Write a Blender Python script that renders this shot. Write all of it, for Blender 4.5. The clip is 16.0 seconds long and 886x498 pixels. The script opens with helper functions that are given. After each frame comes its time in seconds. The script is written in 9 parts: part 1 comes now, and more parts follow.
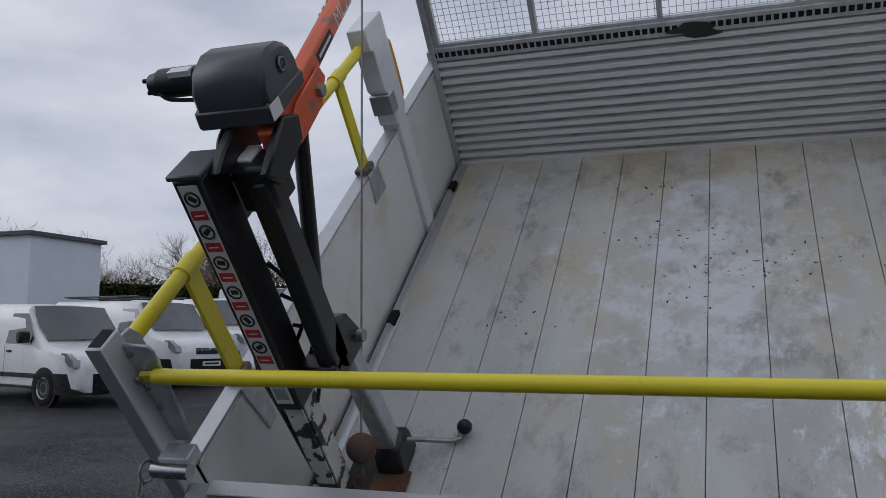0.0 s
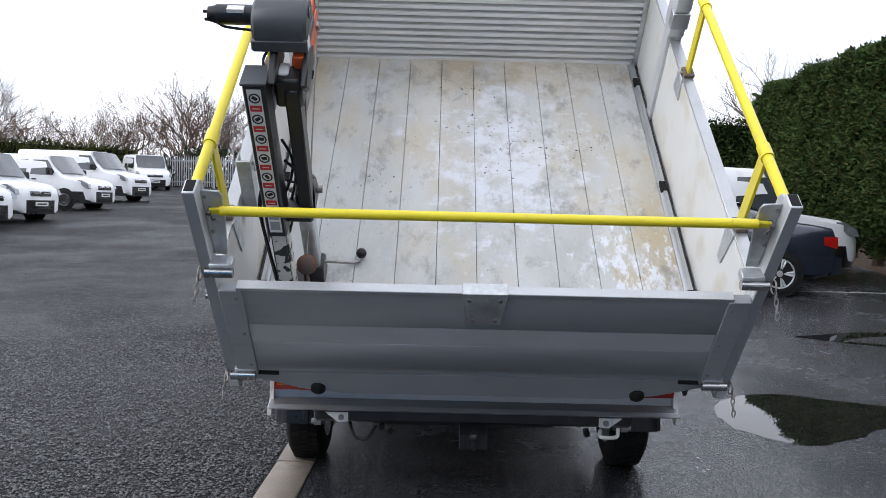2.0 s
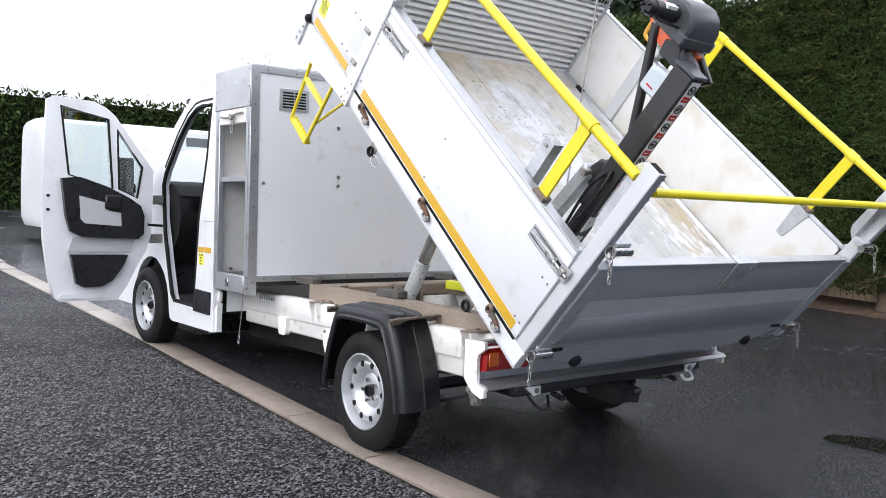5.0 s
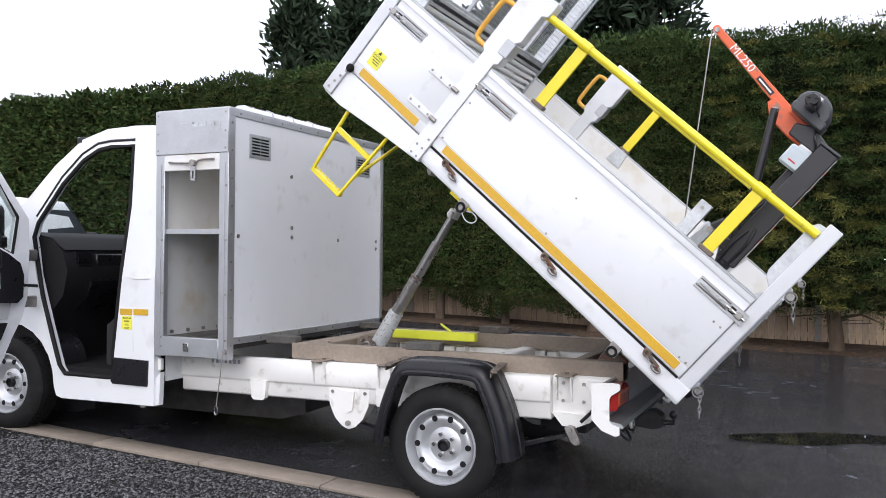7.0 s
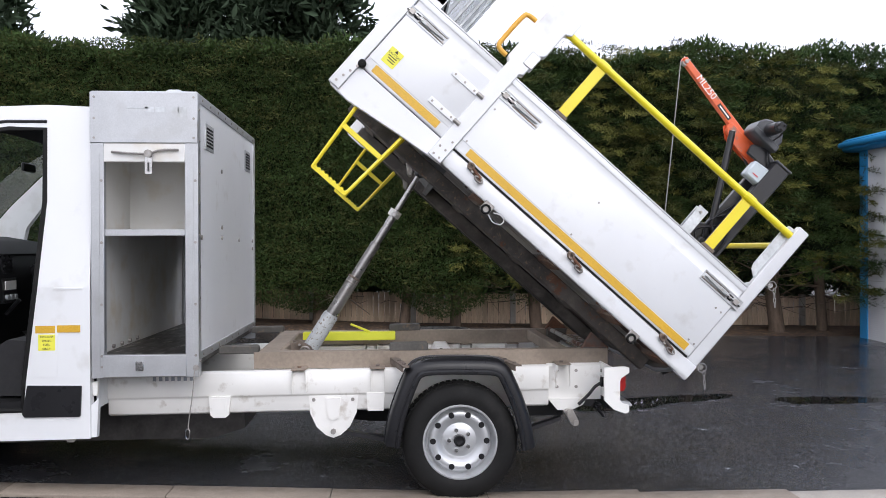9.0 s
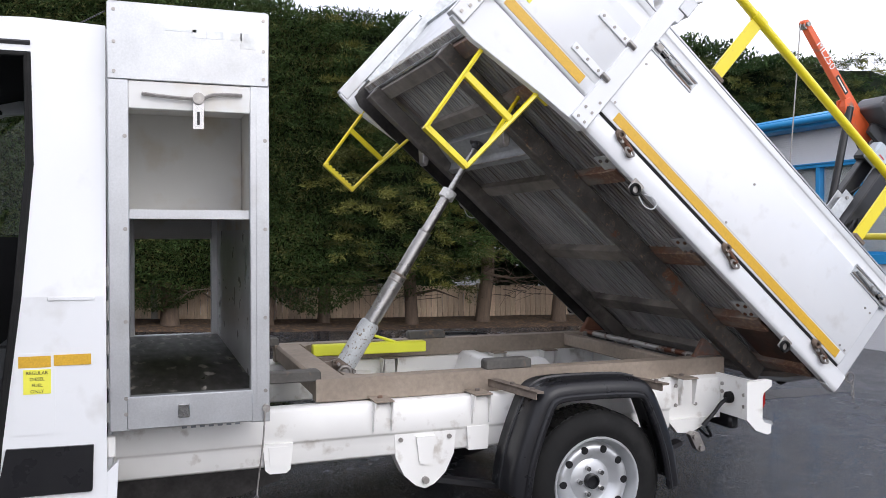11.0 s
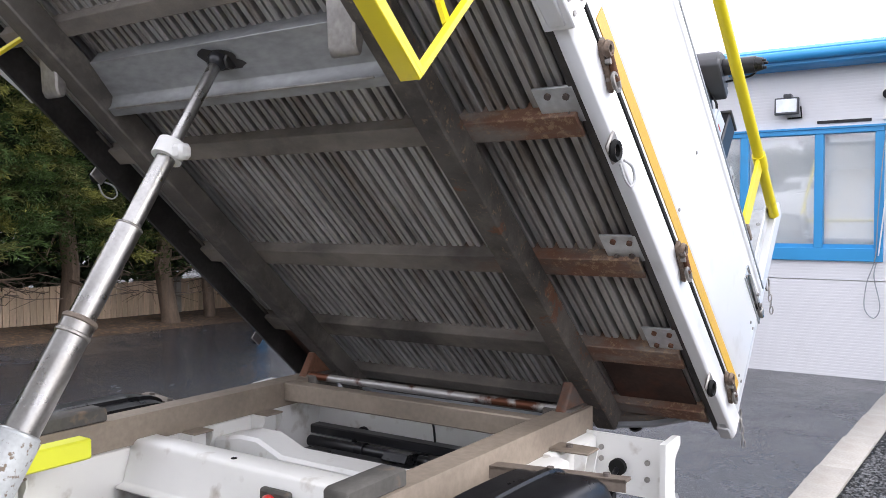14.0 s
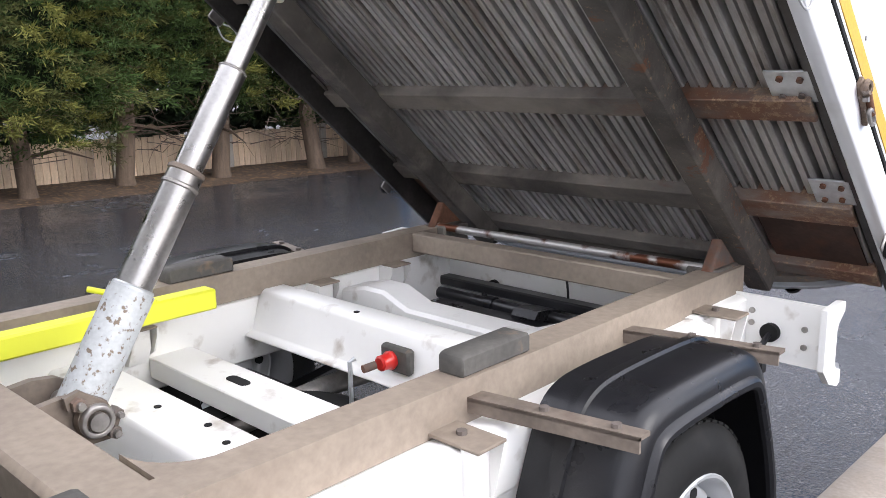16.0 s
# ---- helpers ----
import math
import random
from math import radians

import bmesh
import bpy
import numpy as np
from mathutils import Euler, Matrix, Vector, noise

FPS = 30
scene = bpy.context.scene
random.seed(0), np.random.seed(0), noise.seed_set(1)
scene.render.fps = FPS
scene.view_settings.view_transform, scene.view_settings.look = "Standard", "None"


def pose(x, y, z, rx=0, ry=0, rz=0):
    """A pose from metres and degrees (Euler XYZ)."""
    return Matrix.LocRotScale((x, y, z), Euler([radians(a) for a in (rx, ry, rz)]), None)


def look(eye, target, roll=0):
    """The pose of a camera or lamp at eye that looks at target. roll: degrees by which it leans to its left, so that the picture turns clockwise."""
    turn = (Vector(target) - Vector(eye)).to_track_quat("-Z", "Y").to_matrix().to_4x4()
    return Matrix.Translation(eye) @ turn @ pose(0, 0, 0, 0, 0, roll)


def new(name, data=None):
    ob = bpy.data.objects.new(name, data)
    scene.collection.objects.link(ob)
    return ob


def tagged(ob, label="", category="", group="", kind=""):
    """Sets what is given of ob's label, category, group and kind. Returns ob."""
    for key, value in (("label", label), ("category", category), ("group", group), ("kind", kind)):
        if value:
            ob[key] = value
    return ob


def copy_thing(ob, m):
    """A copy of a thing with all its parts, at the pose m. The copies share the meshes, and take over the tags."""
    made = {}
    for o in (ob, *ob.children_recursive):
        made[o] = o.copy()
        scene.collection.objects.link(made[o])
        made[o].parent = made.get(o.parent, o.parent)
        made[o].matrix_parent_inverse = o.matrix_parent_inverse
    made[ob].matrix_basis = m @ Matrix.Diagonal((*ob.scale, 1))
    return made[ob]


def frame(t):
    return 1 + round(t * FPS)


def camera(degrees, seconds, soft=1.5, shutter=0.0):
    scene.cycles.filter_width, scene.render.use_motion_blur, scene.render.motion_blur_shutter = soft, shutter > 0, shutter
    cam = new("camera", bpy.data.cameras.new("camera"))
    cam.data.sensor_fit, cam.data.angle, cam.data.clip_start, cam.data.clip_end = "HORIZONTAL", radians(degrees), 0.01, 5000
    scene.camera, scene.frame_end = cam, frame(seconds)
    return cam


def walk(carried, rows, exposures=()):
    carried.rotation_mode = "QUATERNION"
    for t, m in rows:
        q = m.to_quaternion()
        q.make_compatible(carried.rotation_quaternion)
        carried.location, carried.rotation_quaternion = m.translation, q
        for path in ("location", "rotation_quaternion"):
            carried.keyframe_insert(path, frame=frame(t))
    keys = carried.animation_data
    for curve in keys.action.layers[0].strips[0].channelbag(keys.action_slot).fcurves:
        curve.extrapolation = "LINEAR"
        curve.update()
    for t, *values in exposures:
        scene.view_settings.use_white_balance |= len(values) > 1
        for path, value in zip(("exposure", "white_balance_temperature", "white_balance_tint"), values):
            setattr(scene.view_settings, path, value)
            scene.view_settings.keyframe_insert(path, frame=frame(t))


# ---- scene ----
# ---- camera ----
cam = camera(55.0, 16.0, 0.8)
PATH = [
    (0, (0.317, -3.596, 1.565), (-0.344, -1.719, 1.767), 0.0),
    (0.1, (0.311, -3.688, 1.561), (-0.278, -1.783, 1.725), 0.4),
    (0.5, (0.242, -4.029, 1.544), (-0.163, -2.07, 1.552), 1.1),
    (1, (0.123, -4.403, 1.538), (-0.043, -2.412, 1.452), 1.1),
    (1.5, (0.035, -4.745, 1.55), (-0.083, -2.751, 1.454), 1.0),
    (2, (-0.176, -5.01, 1.517), (-0.171, -3.013, 1.41), 1.4),
    (2.5, (-0.584, -5.124, 1.504), (-0.381, -3.138, 1.386), 1.7),
    (3, (-1.118, -5.057, 1.495), (-0.763, -3.094, 1.361), 2.0),
    (3.2, (-1.373, -5.049, 1.451), (-0.916, -3.106, 1.325), 2.1),
    (5.3, (-4.007, -3.732, 1.38), (-2.652, -2.264, 1.279), 1.6),
    (5.5, (-4.234, -3.531, 1.4), (-2.806, -2.135, 1.294), 1.5),
    (6, (-4.6, -3.004, 1.392), (-3.049, -1.743, 1.328), 1.1),
    (6.5, (-5.051, -2.475, 1.391), (-3.341, -1.437, 1.395), 0.9),
    (7, (-5.411, -1.96, 1.432), (-3.585, -1.145, 1.441), 0.5),
    (7.5, (-5.733, -1.38, 1.453), (-3.827, -0.776, 1.461), 0.2),
    (8, (-5.941, -0.795, 1.428), (-3.982, -0.391, 1.439), 0.1),
    (8.5, (-5.968, -0.188, 1.461), (-3.973, -0.044, 1.456), -0.0),
    (9, (-5.932, 0.427, 1.472), (-3.936, 0.296, 1.466), -0.2),
    (9.5, (-5.664, 0.955, 1.466), (-3.687, 0.649, 1.46), -0.4),
    (9.7, (-5.536, 1.152, 1.473), (-3.563, 0.827, 1.463), -0.5),
    (11.8, (-3.62, 2.106, 1.492), (-1.892, 1.1, 1.439), 0.2),
    (12, (-3.41, 2.109, 1.513), (-1.736, 1.016, 1.454), 0.1),
    (12.5, (-2.938, 2.157, 1.513), (-1.421, 0.855, 1.449), 0.1),
    (13, (-2.527, 2.13, 1.487), (-1.188, 0.645, 1.426), 0.1),
    (13.5, (-2.183, 2.018, 1.504), (-0.968, 0.43, 1.438), -0.0),
    (14, (-1.95, 1.909, 1.512), (-0.831, 0.253, 1.441), -0.1),
    (14.5, (-1.881, 1.794, 1.517), (-0.815, 0.104, 1.437), -0.3),
    (15, (-1.878, 1.734, 1.502), (-0.808, 0.07, 1.21), -0.5),
    (15.5, (-1.86, 1.702, 1.504), (-0.649, 0.164, 1.092), -1.1),
    (16, (-1.851, 1.693, 1.499), (-0.494, 0.287, 1.072), -1.2),
]
EXPOSURES = [(0.0, -1.0, 6150, 9), (0.6, -0.60, 6150, 9), (1.0, -0.18, 6200, 9), (1.5, 0.15, 6250, 9), (3.0, 0.70, 6350, 9), (5.5, 0.83, 6420, 11), (6.5, 0.66, 6420, 12), (9.5, 0.50, 6420, 12), (12.0, 0.55, 6430, 12), (13.0, 0.92, 6450, 12), (14.0, 1.12, 6500, 12), (14.6, 1.18, 6500, 12), (16.0, 1.42, 6480, 12)]
walk(cam, [(t, look(eye, target, roll)) for t, eye, target, roll in PATH], EXPOSURES)

# the bed of the truck is tipped up: local x across, u along the bed, w away from it
BED_ANGLE = 41.6
BED = Matrix.Rotation(radians(BED_ANGLE), 4, "X") @ Matrix.Translation((0, -0.005, -0.014)) @ Matrix.Diagonal((1, 1.011, 1.014, 1))


def ground_z(x, y):
    """Height of the yard, which rises gently ahead of the truck."""
    z = 0.022 * min(max(y, 0.0), 50.0) + 0.016 * min(max(y, 0.0), 4.0) + 0.016 * max(min(y, 0.0), -12.0)
    z += 0.030 * min(max(y - 10.0, 0.0), 20.0) + 0.020 * min(max(y - 30.0, 0.0), 20.0)
    return z


# ---- sky, sun ----
world = bpy.data.worlds.new("overcast_sky")
scene.world = world
world.use_nodes = True
wn, wl = world.node_tree.nodes, world.node_tree.links
wn.clear()
w_out = wn.new("ShaderNodeOutputWorld")
w_bg = wn.new("ShaderNodeBackground")
w_sky = wn.new("ShaderNodeTexSky")
w_sky.sky_type = "NISHITA"
w_sky.sun_disc = False
w_sky.sun_elevation = radians(28)
w_sky.sun_rotation = radians(-105)
w_co = wn.new("ShaderNodeTexCoord")
w_map = wn.new("ShaderNodeMapping")
w_map.inputs["Scale"].default_value = (1.6, 1.6, 5.0)
w_noise = wn.new("ShaderNodeTexNoise")
w_noise.inputs["Scale"].default_value = 1.7
w_noise.inputs["Detail"].default_value = 6.0
w_noise.inputs["Roughness"].default_value = 0.55
w_ramp = wn.new("ShaderNodeValToRGB")
w_ramp.color_ramp.elements[0].position = 0.30
w_ramp.color_ramp.elements[0].color = (7.4, 7.8, 9.2, 1)
w_ramp.color_ramp.elements[1].position = 0.72
w_ramp.color_ramp.elements[1].color = (13.6, 13.5, 14.2, 1)
w_mix = wn.new("ShaderNodeMixRGB")
w_mix.inputs[0].default_value = 0.9
wl.new(w_co.outputs["Generated"], w_map.inputs["Vector"])
wl.new(w_map.outputs[0], w_noise.inputs["Vector"])
wl.new(w_noise.outputs[0], w_ramp.inputs[0])
wl.new(w_sky.outputs[0], w_mix.inputs[1])
wl.new(w_ramp.outputs[0], w_mix.inputs[2])
wl.new(w_mix.outputs[0], w_bg.inputs[0])
w_bg.inputs[1].default_value = 0.115
wl.new(w_bg.outputs[0], w_out.inputs[0])

sun = new("sun", bpy.data.lights.new("sun", "SUN"))
sun.data.energy = 0.8
sun.data.angle = radians(35)
sun.data.color = (1.0, 0.98, 0.95)
sun.matrix_world = look((-30, -8, 18), (0, 0, 0))
# ---- materials ----
def material(name, color, rough=0.5, metal=0.0, vary=0.0, scale=3.0, fine=0.0, fine_scale=60.0, bump=0.0, bump_scale=40.0,
             dirt=None, dirt_amount=0.0, dirt_scale=4.0, dirt_edge=0.12, stretch=(1, 1, 1), rough_vary=0.0, per_object=0.0, per_island=0.0,
             coat=0.0, spec=0.5):
    m = bpy.data.materials.new(name)
    m.use_nodes = True
    n, l = m.node_tree.nodes, m.node_tree.links
    b = n["Principled BSDF"]
    b.inputs["Roughness"].default_value = rough
    b.inputs["Metallic"].default_value = metal
    b.inputs["Specular IOR Level"].default_value = spec
    b.inputs["Coat Weight"].default_value = coat
    b.inputs["Coat Roughness"].default_value = 0.08
    co = n.new("ShaderNodeTexCoord")
    mp = n.new("ShaderNodeMapping")
    mp.inputs["Scale"].default_value = stretch
    l.new(co.outputs["Object"], mp.inputs["Vector"])

    def tex(s, detail=4.0):
        t = n.new("ShaderNodeTexNoise")
        t.inputs["Scale"].default_value = s
        t.inputs["Detail"].default_value = detail
        l.new(mp.outputs[0], t.inputs["Vector"])
        return t.outputs[0]

    def spread(src, low, high):
        r = n.new("ShaderNodeMapRange")
        r.inputs[1].default_value, r.inputs[2].default_value = 0.25, 0.75
        r.inputs[3].default_value, r.inputs[4].default_value = low, high
        l.new(src, r.inputs[0])
        return r.outputs[0]

    base = n.new("ShaderNodeRGB")
    base.outputs[0].default_value = (*color, 1)
    out = base.outputs[0]

    def scaled(col, fac):
        mx = n.new("ShaderNodeVectorMath")
        mx.operation = "SCALE"
        l.new(col, mx.inputs[0])
        l.new(fac, mx.inputs["Scale"])
        return mx.outputs[0]

    if vary:
        out = scaled(out, spread(tex(scale), 1 - vary, 1 + vary))
    if fine:
        out = scaled(out, spread(tex(fine_scale, 2.0), 1 - fine, 1 + fine))
    if per_object:
        oi = n.new("ShaderNodeObjectInfo")
        r = n.new("ShaderNodeMapRange")
        r.inputs[3].default_value, r.inputs[4].default_value = 1 - per_object, 1 + per_object
        l.new(oi.outputs["Random"], r.inputs[0])
        out = scaled(out, r.outputs[0])
    if per_island:
        g = n.new("ShaderNodeNewGeometry")
        r = n.new("ShaderNodeMapRange")
        r.inputs[3].default_value, r.inputs[4].default_value = 1 - per_island, 1 + per_island
        l.new(g.outputs["Random Per Island"], r.inputs[0])
        out = scaled(out, r.outputs[0])
    if dirt is not None:
        t = tex(dirt_scale, 8.0)
        r = n.new("ShaderNodeMapRange")
        r.inputs[1].default_value, r.inputs[2].default_value = 0.62 - 0.35 * dirt_amount, 0.62 - 0.35 * dirt_amount + dirt_edge
        l.new(t, r.inputs[0])
        mx = n.new("ShaderNodeMixRGB")
        l.new(r.outputs[0], mx.inputs[0])
        l.new(out, mx.inputs[1])
        mx.inputs[2].default_value = (*dirt, 1)
        out = mx.outputs[0]
    l.new(out, b.inputs["Base Color"])
    if rough_vary:
        l.new(spread(tex(scale * 2.3), max(rough - rough_vary, 0.02), min(rough + rough_vary, 1)), b.inputs["Roughness"])
    if bump:
        bp = n.new("ShaderNodeBump")
        bp.inputs["Strength"].default_value = 1.0
        bp.inputs["Distance"].default_value = bump
        l.new(tex(bump_scale, 5.0), bp.inputs["Height"])
        l.new(bp.outputs[0], b.inputs["Normal"])
    return m


WHITE = material("white_paint", (0.78, 0.79, 0.80), 0.28, vary=0.03, scale=2.0, dirt=(0.42, 0.39, 0.34), dirt_amount=0.12, dirt_scale=5.0, dirt_edge=0.5, coat=0.3)
WHITE_BODY = material("white_body_panel", (0.80, 0.81, 0.82), 0.33, vary=0.03, scale=2.5, dirt=(0.5, 0.47, 0.42), dirt_amount=0.05, dirt_scale=7.0, dirt_edge=0.4)
WHITE_CHASSIS = material("white_chassis_paint", (0.82, 0.81, 0.78), 0.38, vary=0.05, scale=4.0, dirt=(0.30, 0.235, 0.165), dirt_amount=0.06, dirt_scale=11.0, dirt_edge=0.25)
WHITE_INNER = material("white_liner", (0.74, 0.735, 0.71), 0.5, vary=0.05, scale=3.0, dirt=(0.56, 0.46, 0.30), dirt_amount=0.3, dirt_scale=5.0, dirt_edge=0.4)
ALU = material("brushed_aluminium", (0.50, 0.51, 0.52), 0.40, 0.75, vary=0.08, scale=6.0, fine=0.06, fine_scale=140.0, dirt=(0.35, 0.34, 0.32), dirt_amount=0.1, dirt_edge=0.4, rough_vary=0.08)
ALU_GREY = material("grey_anodised_panel", (0.36, 0.375, 0.39), 0.5, 0.2, vary=0.05, scale=3.0, stretch=(1, 4, 4), rough_vary=0.06, dirt=(0.22, 0.22, 0.22), dirt_amount=0.05, dirt_edge=0.4)
ALU_LIGHT = material("light_anodised_band", (0.52, 0.535, 0.54), 0.5, 0.2, vary=0.05, scale=3.0, stretch=(1, 4, 4))
GALV = material("galvanised_steel", (0.55, 0.57, 0.58), 0.45, 0.7, vary=0.18, scale=14.0, fine=0.10, fine_scale=50.0, dirt=(0.25, 0.22, 0.18), dirt_amount=0.15, dirt_edge=0.35, rough_vary=0.1)
BROWN = material("brown_primed_steel", (0.255, 0.208, 0.163), 0.72, 0.0, vary=0.22, scale=3.0, fine=0.12, fine_scale=45.0, bump=0.0006, bump_scale=90, dirt=(0.15, 0.115, 0.09), dirt_amount=0.25, dirt_scale=4.0, dirt_edge=0.5)
BROWN_DARK = material("brown_underframe_steel", (0.130, 0.108, 0.094), 0.75, 0.0, vary=0.3, scale=3.0, fine=0.15, fine_scale=40.0, bump=0.0008, bump_scale=80, dirt=(0.20, 0.085, 0.035), dirt_amount=0.28, dirt_scale=3.0, dirt_edge=0.25)
RUST = material("rusty_steel", (0.145, 0.064, 0.036), 0.8, 0.1, vary=0.4, scale=12.0, fine=0.2, bump=0.001, bump_scale=60, dirt=(0.10, 0.08, 0.07), dirt_amount=0.4, dirt_scale=9)
YELLOW = material("yellow_paint", (0.80, 0.66, 0.02), 0.33, vary=0.06, scale=5.0, dirt=(0.50, 0.38, 0.05), dirt_amount=-0.08, dirt_scale=26.0, dirt_edge=0.2, coat=0.2)
LIME = material("fluorescent_prop_paint", (0.76, 0.78, 0.05), 0.4, vary=0.06, scale=5.0)
ORANGE_TAPE = material("amber_reflective_tape", (0.64, 0.375, 0.03), 0.35, vary=0.08, scale=4.0, fine=0.12, fine_scale=160.0)
ORANGE_HANDLE = material("amber_plastic_coating", (0.72, 0.38, 0.05), 0.45, vary=0.1, scale=9.0)
ORANGE = material("orange_paint", (0.72, 0.12, 0.035), 0.35, vary=0.08, scale=7.0, dirt=(0.3, 0.14, 0.1), dirt_amount=0.1, dirt_scale=18.0)
BLACK_PLASTIC = material("black_plastic", (0.012, 0.012, 0.0138), 0.31, vary=0.15, scale=5.0, fine=0.08, bump=0.0003, bump_scale=220, rough_vary=0.08, spec=0.36)
BLACK_PAINT = material("black_paint", (0.016, 0.016, 0.018), 0.34, vary=0.2, scale=5.0, dirt=(0.06, 0.058, 0.055), dirt_amount=0.1, dirt_scale=9.0, dirt_edge=0.3)
CHARCOAL = material("charcoal_plastic_cover", (0.055, 0.058, 0.064), 0.38, vary=0.08, scale=6.0, bump=0.0002, bump_scale=300)
RUBBER = material("black_rubber", (0.012, 0.0118, 0.0116), 0.72, spec=0.2, vary=0.2, scale=8.0, fine=0.1, dirt=(0.032, 0.030, 0.028), dirt_amount=0.2, dirt_scale=8.0, dirt_edge=0.4)
BLOCK = material("grey_rubber_block", (0.085, 0.08, 0.072), 0.8, vary=0.2, scale=10.0, fine=0.15, bump=0.0008, bump_scale=60, dirt=(0.24, 0.16, 0.10), dirt_amount=0.06, dirt_scale=16.0, dirt_edge=0.2)
SILVER = material("silver_wheel_paint", (0.56, 0.57, 0.58), 0.33, 0.55, vary=0.06, scale=9.0, dirt=(0.3, 0.27, 0.22), dirt_amount=0.08, dirt_scale=14.0, dirt_edge=0.3)
CHROME = material("polished_steel", (0.46, 0.455, 0.445), 0.24, 1.0, vary=0.10, scale=9.0, rough_vary=0.08, fine=0.06, fine_scale=120.0)
STEEL = material("worn_steel", (0.35, 0.33, 0.31), 0.45, 0.8, vary=0.25, scale=16.0, fine=0.15)
DARK = material("dark_interior_trim", (0.010, 0.010, 0.011), 0.75, spec=0.25, vary=0.15, scale=8.0)
GREY_TRIM = material("grey_door_card", (0.46, 0.465, 0.47), 0.6, vary=0.04, scale=8.0)
SEAT = material("dark_grey_seat_fabric", (0.022, 0.022, 0.024), 0.9, vary=0.15, scale=40.0, bump=0.0005, bump_scale=400)
RED_LENS = material("red_lamp_lens", (0.33, 0.010, 0.008), 0.12, vary=0.1, scale=20, coat=0.6)
AMBER_LENS = material("amber_lamp_lens", (0.60, 0.11, 0.012), 0.14, vary=0.1, scale=20, coat=0.6)
RED_KNOB = material("red_plastic", (0.55, 0.02, 0.015), 0.3, coat=0.3, vary=0.05)
CLEAR_LENS = material("clear_lamp_lens", (0.62, 0.65, 0.68), 0.08, 0.3, vary=0.15, scale=12, coat=0.8)
STICKER_Y = material("yellow_label", (0.82, 0.78, 0.08), 0.5, vary=0.04, scale=20)
STICKER_W = material("white_label", (0.76, 0.75, 0.73), 0.5, vary=0.06, scale=20)
STICKER_R = material("red_label", (0.50, 0.03, 0.03), 0.5, vary=0.08, scale=20)
INK = material("black_print", (0.02, 0.02, 0.02), 0.6, vary=0.1, scale=30)
GREY_INK = material("grey_print", (0.30, 0.32, 0.34), 0.6, vary=0.1, scale=30)
BLUE_GREY_BOX = material("pale_grey_control_box", (0.50, 0.56, 0.60), 0.4, vary=0.05, scale=12)
BLUE = material("blue_trim_paint", (0.035, 0.30, 0.62), 0.4, vary=0.06, scale=2.0, dirt=(0.06, 0.24, 0.45), dirt_amount=0.1, dirt_edge=0.4)
CLADDING = material("pale_grey_cladding", (0.74, 0.735, 0.75), 0.5, vary=0.05, scale=0.8, dirt=(0.60, 0.59, 0.585), dirt_amount=0.10, dirt_scale=1.5, dirt_edge=0.5)
BLIND = material("white_window_blind", (0.86, 0.86, 0.86), 0.8, vary=0.04, scale=3)
ROOM = material("office_wall", (0.55, 0.54, 0.52), 0.8, vary=0.05, scale=2)
CONCRETE = material("concrete_kerb", (0.345, 0.318, 0.282), 0.8, vary=0.20, scale=3.5, fine=0.12, fine_scale=70, bump=0.0015, bump_scale=60, dirt=(0.195, 0.165, 0.135), dirt_amount=0.34, dirt_scale=2.8, dirt_edge=0.40, per_object=0.10, rough_vary=0.15)
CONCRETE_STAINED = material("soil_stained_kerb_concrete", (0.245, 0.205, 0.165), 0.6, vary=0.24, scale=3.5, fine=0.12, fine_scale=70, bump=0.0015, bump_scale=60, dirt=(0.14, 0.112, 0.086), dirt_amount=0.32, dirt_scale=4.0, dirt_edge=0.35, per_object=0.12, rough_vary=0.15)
JOINT = material("dark_kerb_joint", (0.085, 0.08, 0.07), 0.95, vary=0.2, scale=20)
BARK = material("bark", (0.125, 0.088, 0.062), 0.9, vary=0.3, scale=6.0, stretch=(3, 3, 0.6), bump=0.006, bump_scale=14, fine=0.2)
TWIG = material("bare_twigs", (0.120, 0.088, 0.068), 0.9, vary=0.2, scale=4.0)
TWIG_RED = material("reddish_twigs", (0.160, 0.095, 0.064), 0.9, vary=0.2, scale=4.0)
LEAF = material("conifer_foliage", (0.045, 0.074, 0.022), 0.72, vary=0.42, scale=0.8, per_island=0.34, spec=0.12)
LEAF_OLD = material("olive_conifer_foliage", (0.076, 0.082, 0.026), 0.75, vary=0.35, scale=1.1, per_island=0.32, spec=0.12)
LEAF_TIP = material("pale_conifer_tips", (0.160, 0.160, 0.042), 0.7, vary=0.35, scale=1.3, per_island=0.32, spec=0.12)
# near-black leaf tone for hedge cores, in place of the shade inside
LEAF_SHADE = material("hedge_shade_core", (0.010, 0.015, 0.007), 0.95, vary=0.3, scale=2.0, spec=0.1)
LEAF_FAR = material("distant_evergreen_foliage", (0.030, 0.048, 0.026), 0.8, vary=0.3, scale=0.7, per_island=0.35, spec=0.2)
TIMBER = material("weathered_fence_timber", (0.62, 0.47, 0.33), 0.8, vary=0.2, scale=3.0, stretch=(6, 6, 0.7), fine=0.15, per_object=0.2, bump=0.001, bump_scale=30)
SOIL = material("leaf_litter_soil", (0.085, 0.055, 0.036), 0.95, vary=0.35, scale=3.0, fine=0.4, fine_scale=60, bump=0.012, bump_scale=30, dirt=(0.20, 0.12, 0.06), dirt_amount=0.25, dirt_scale=14, dirt_edge=0.1)
PALISADE = material("galvanised_palisade", (0.36, 0.38, 0.39), 0.6, 0.3, vary=0.12, scale=1.5)
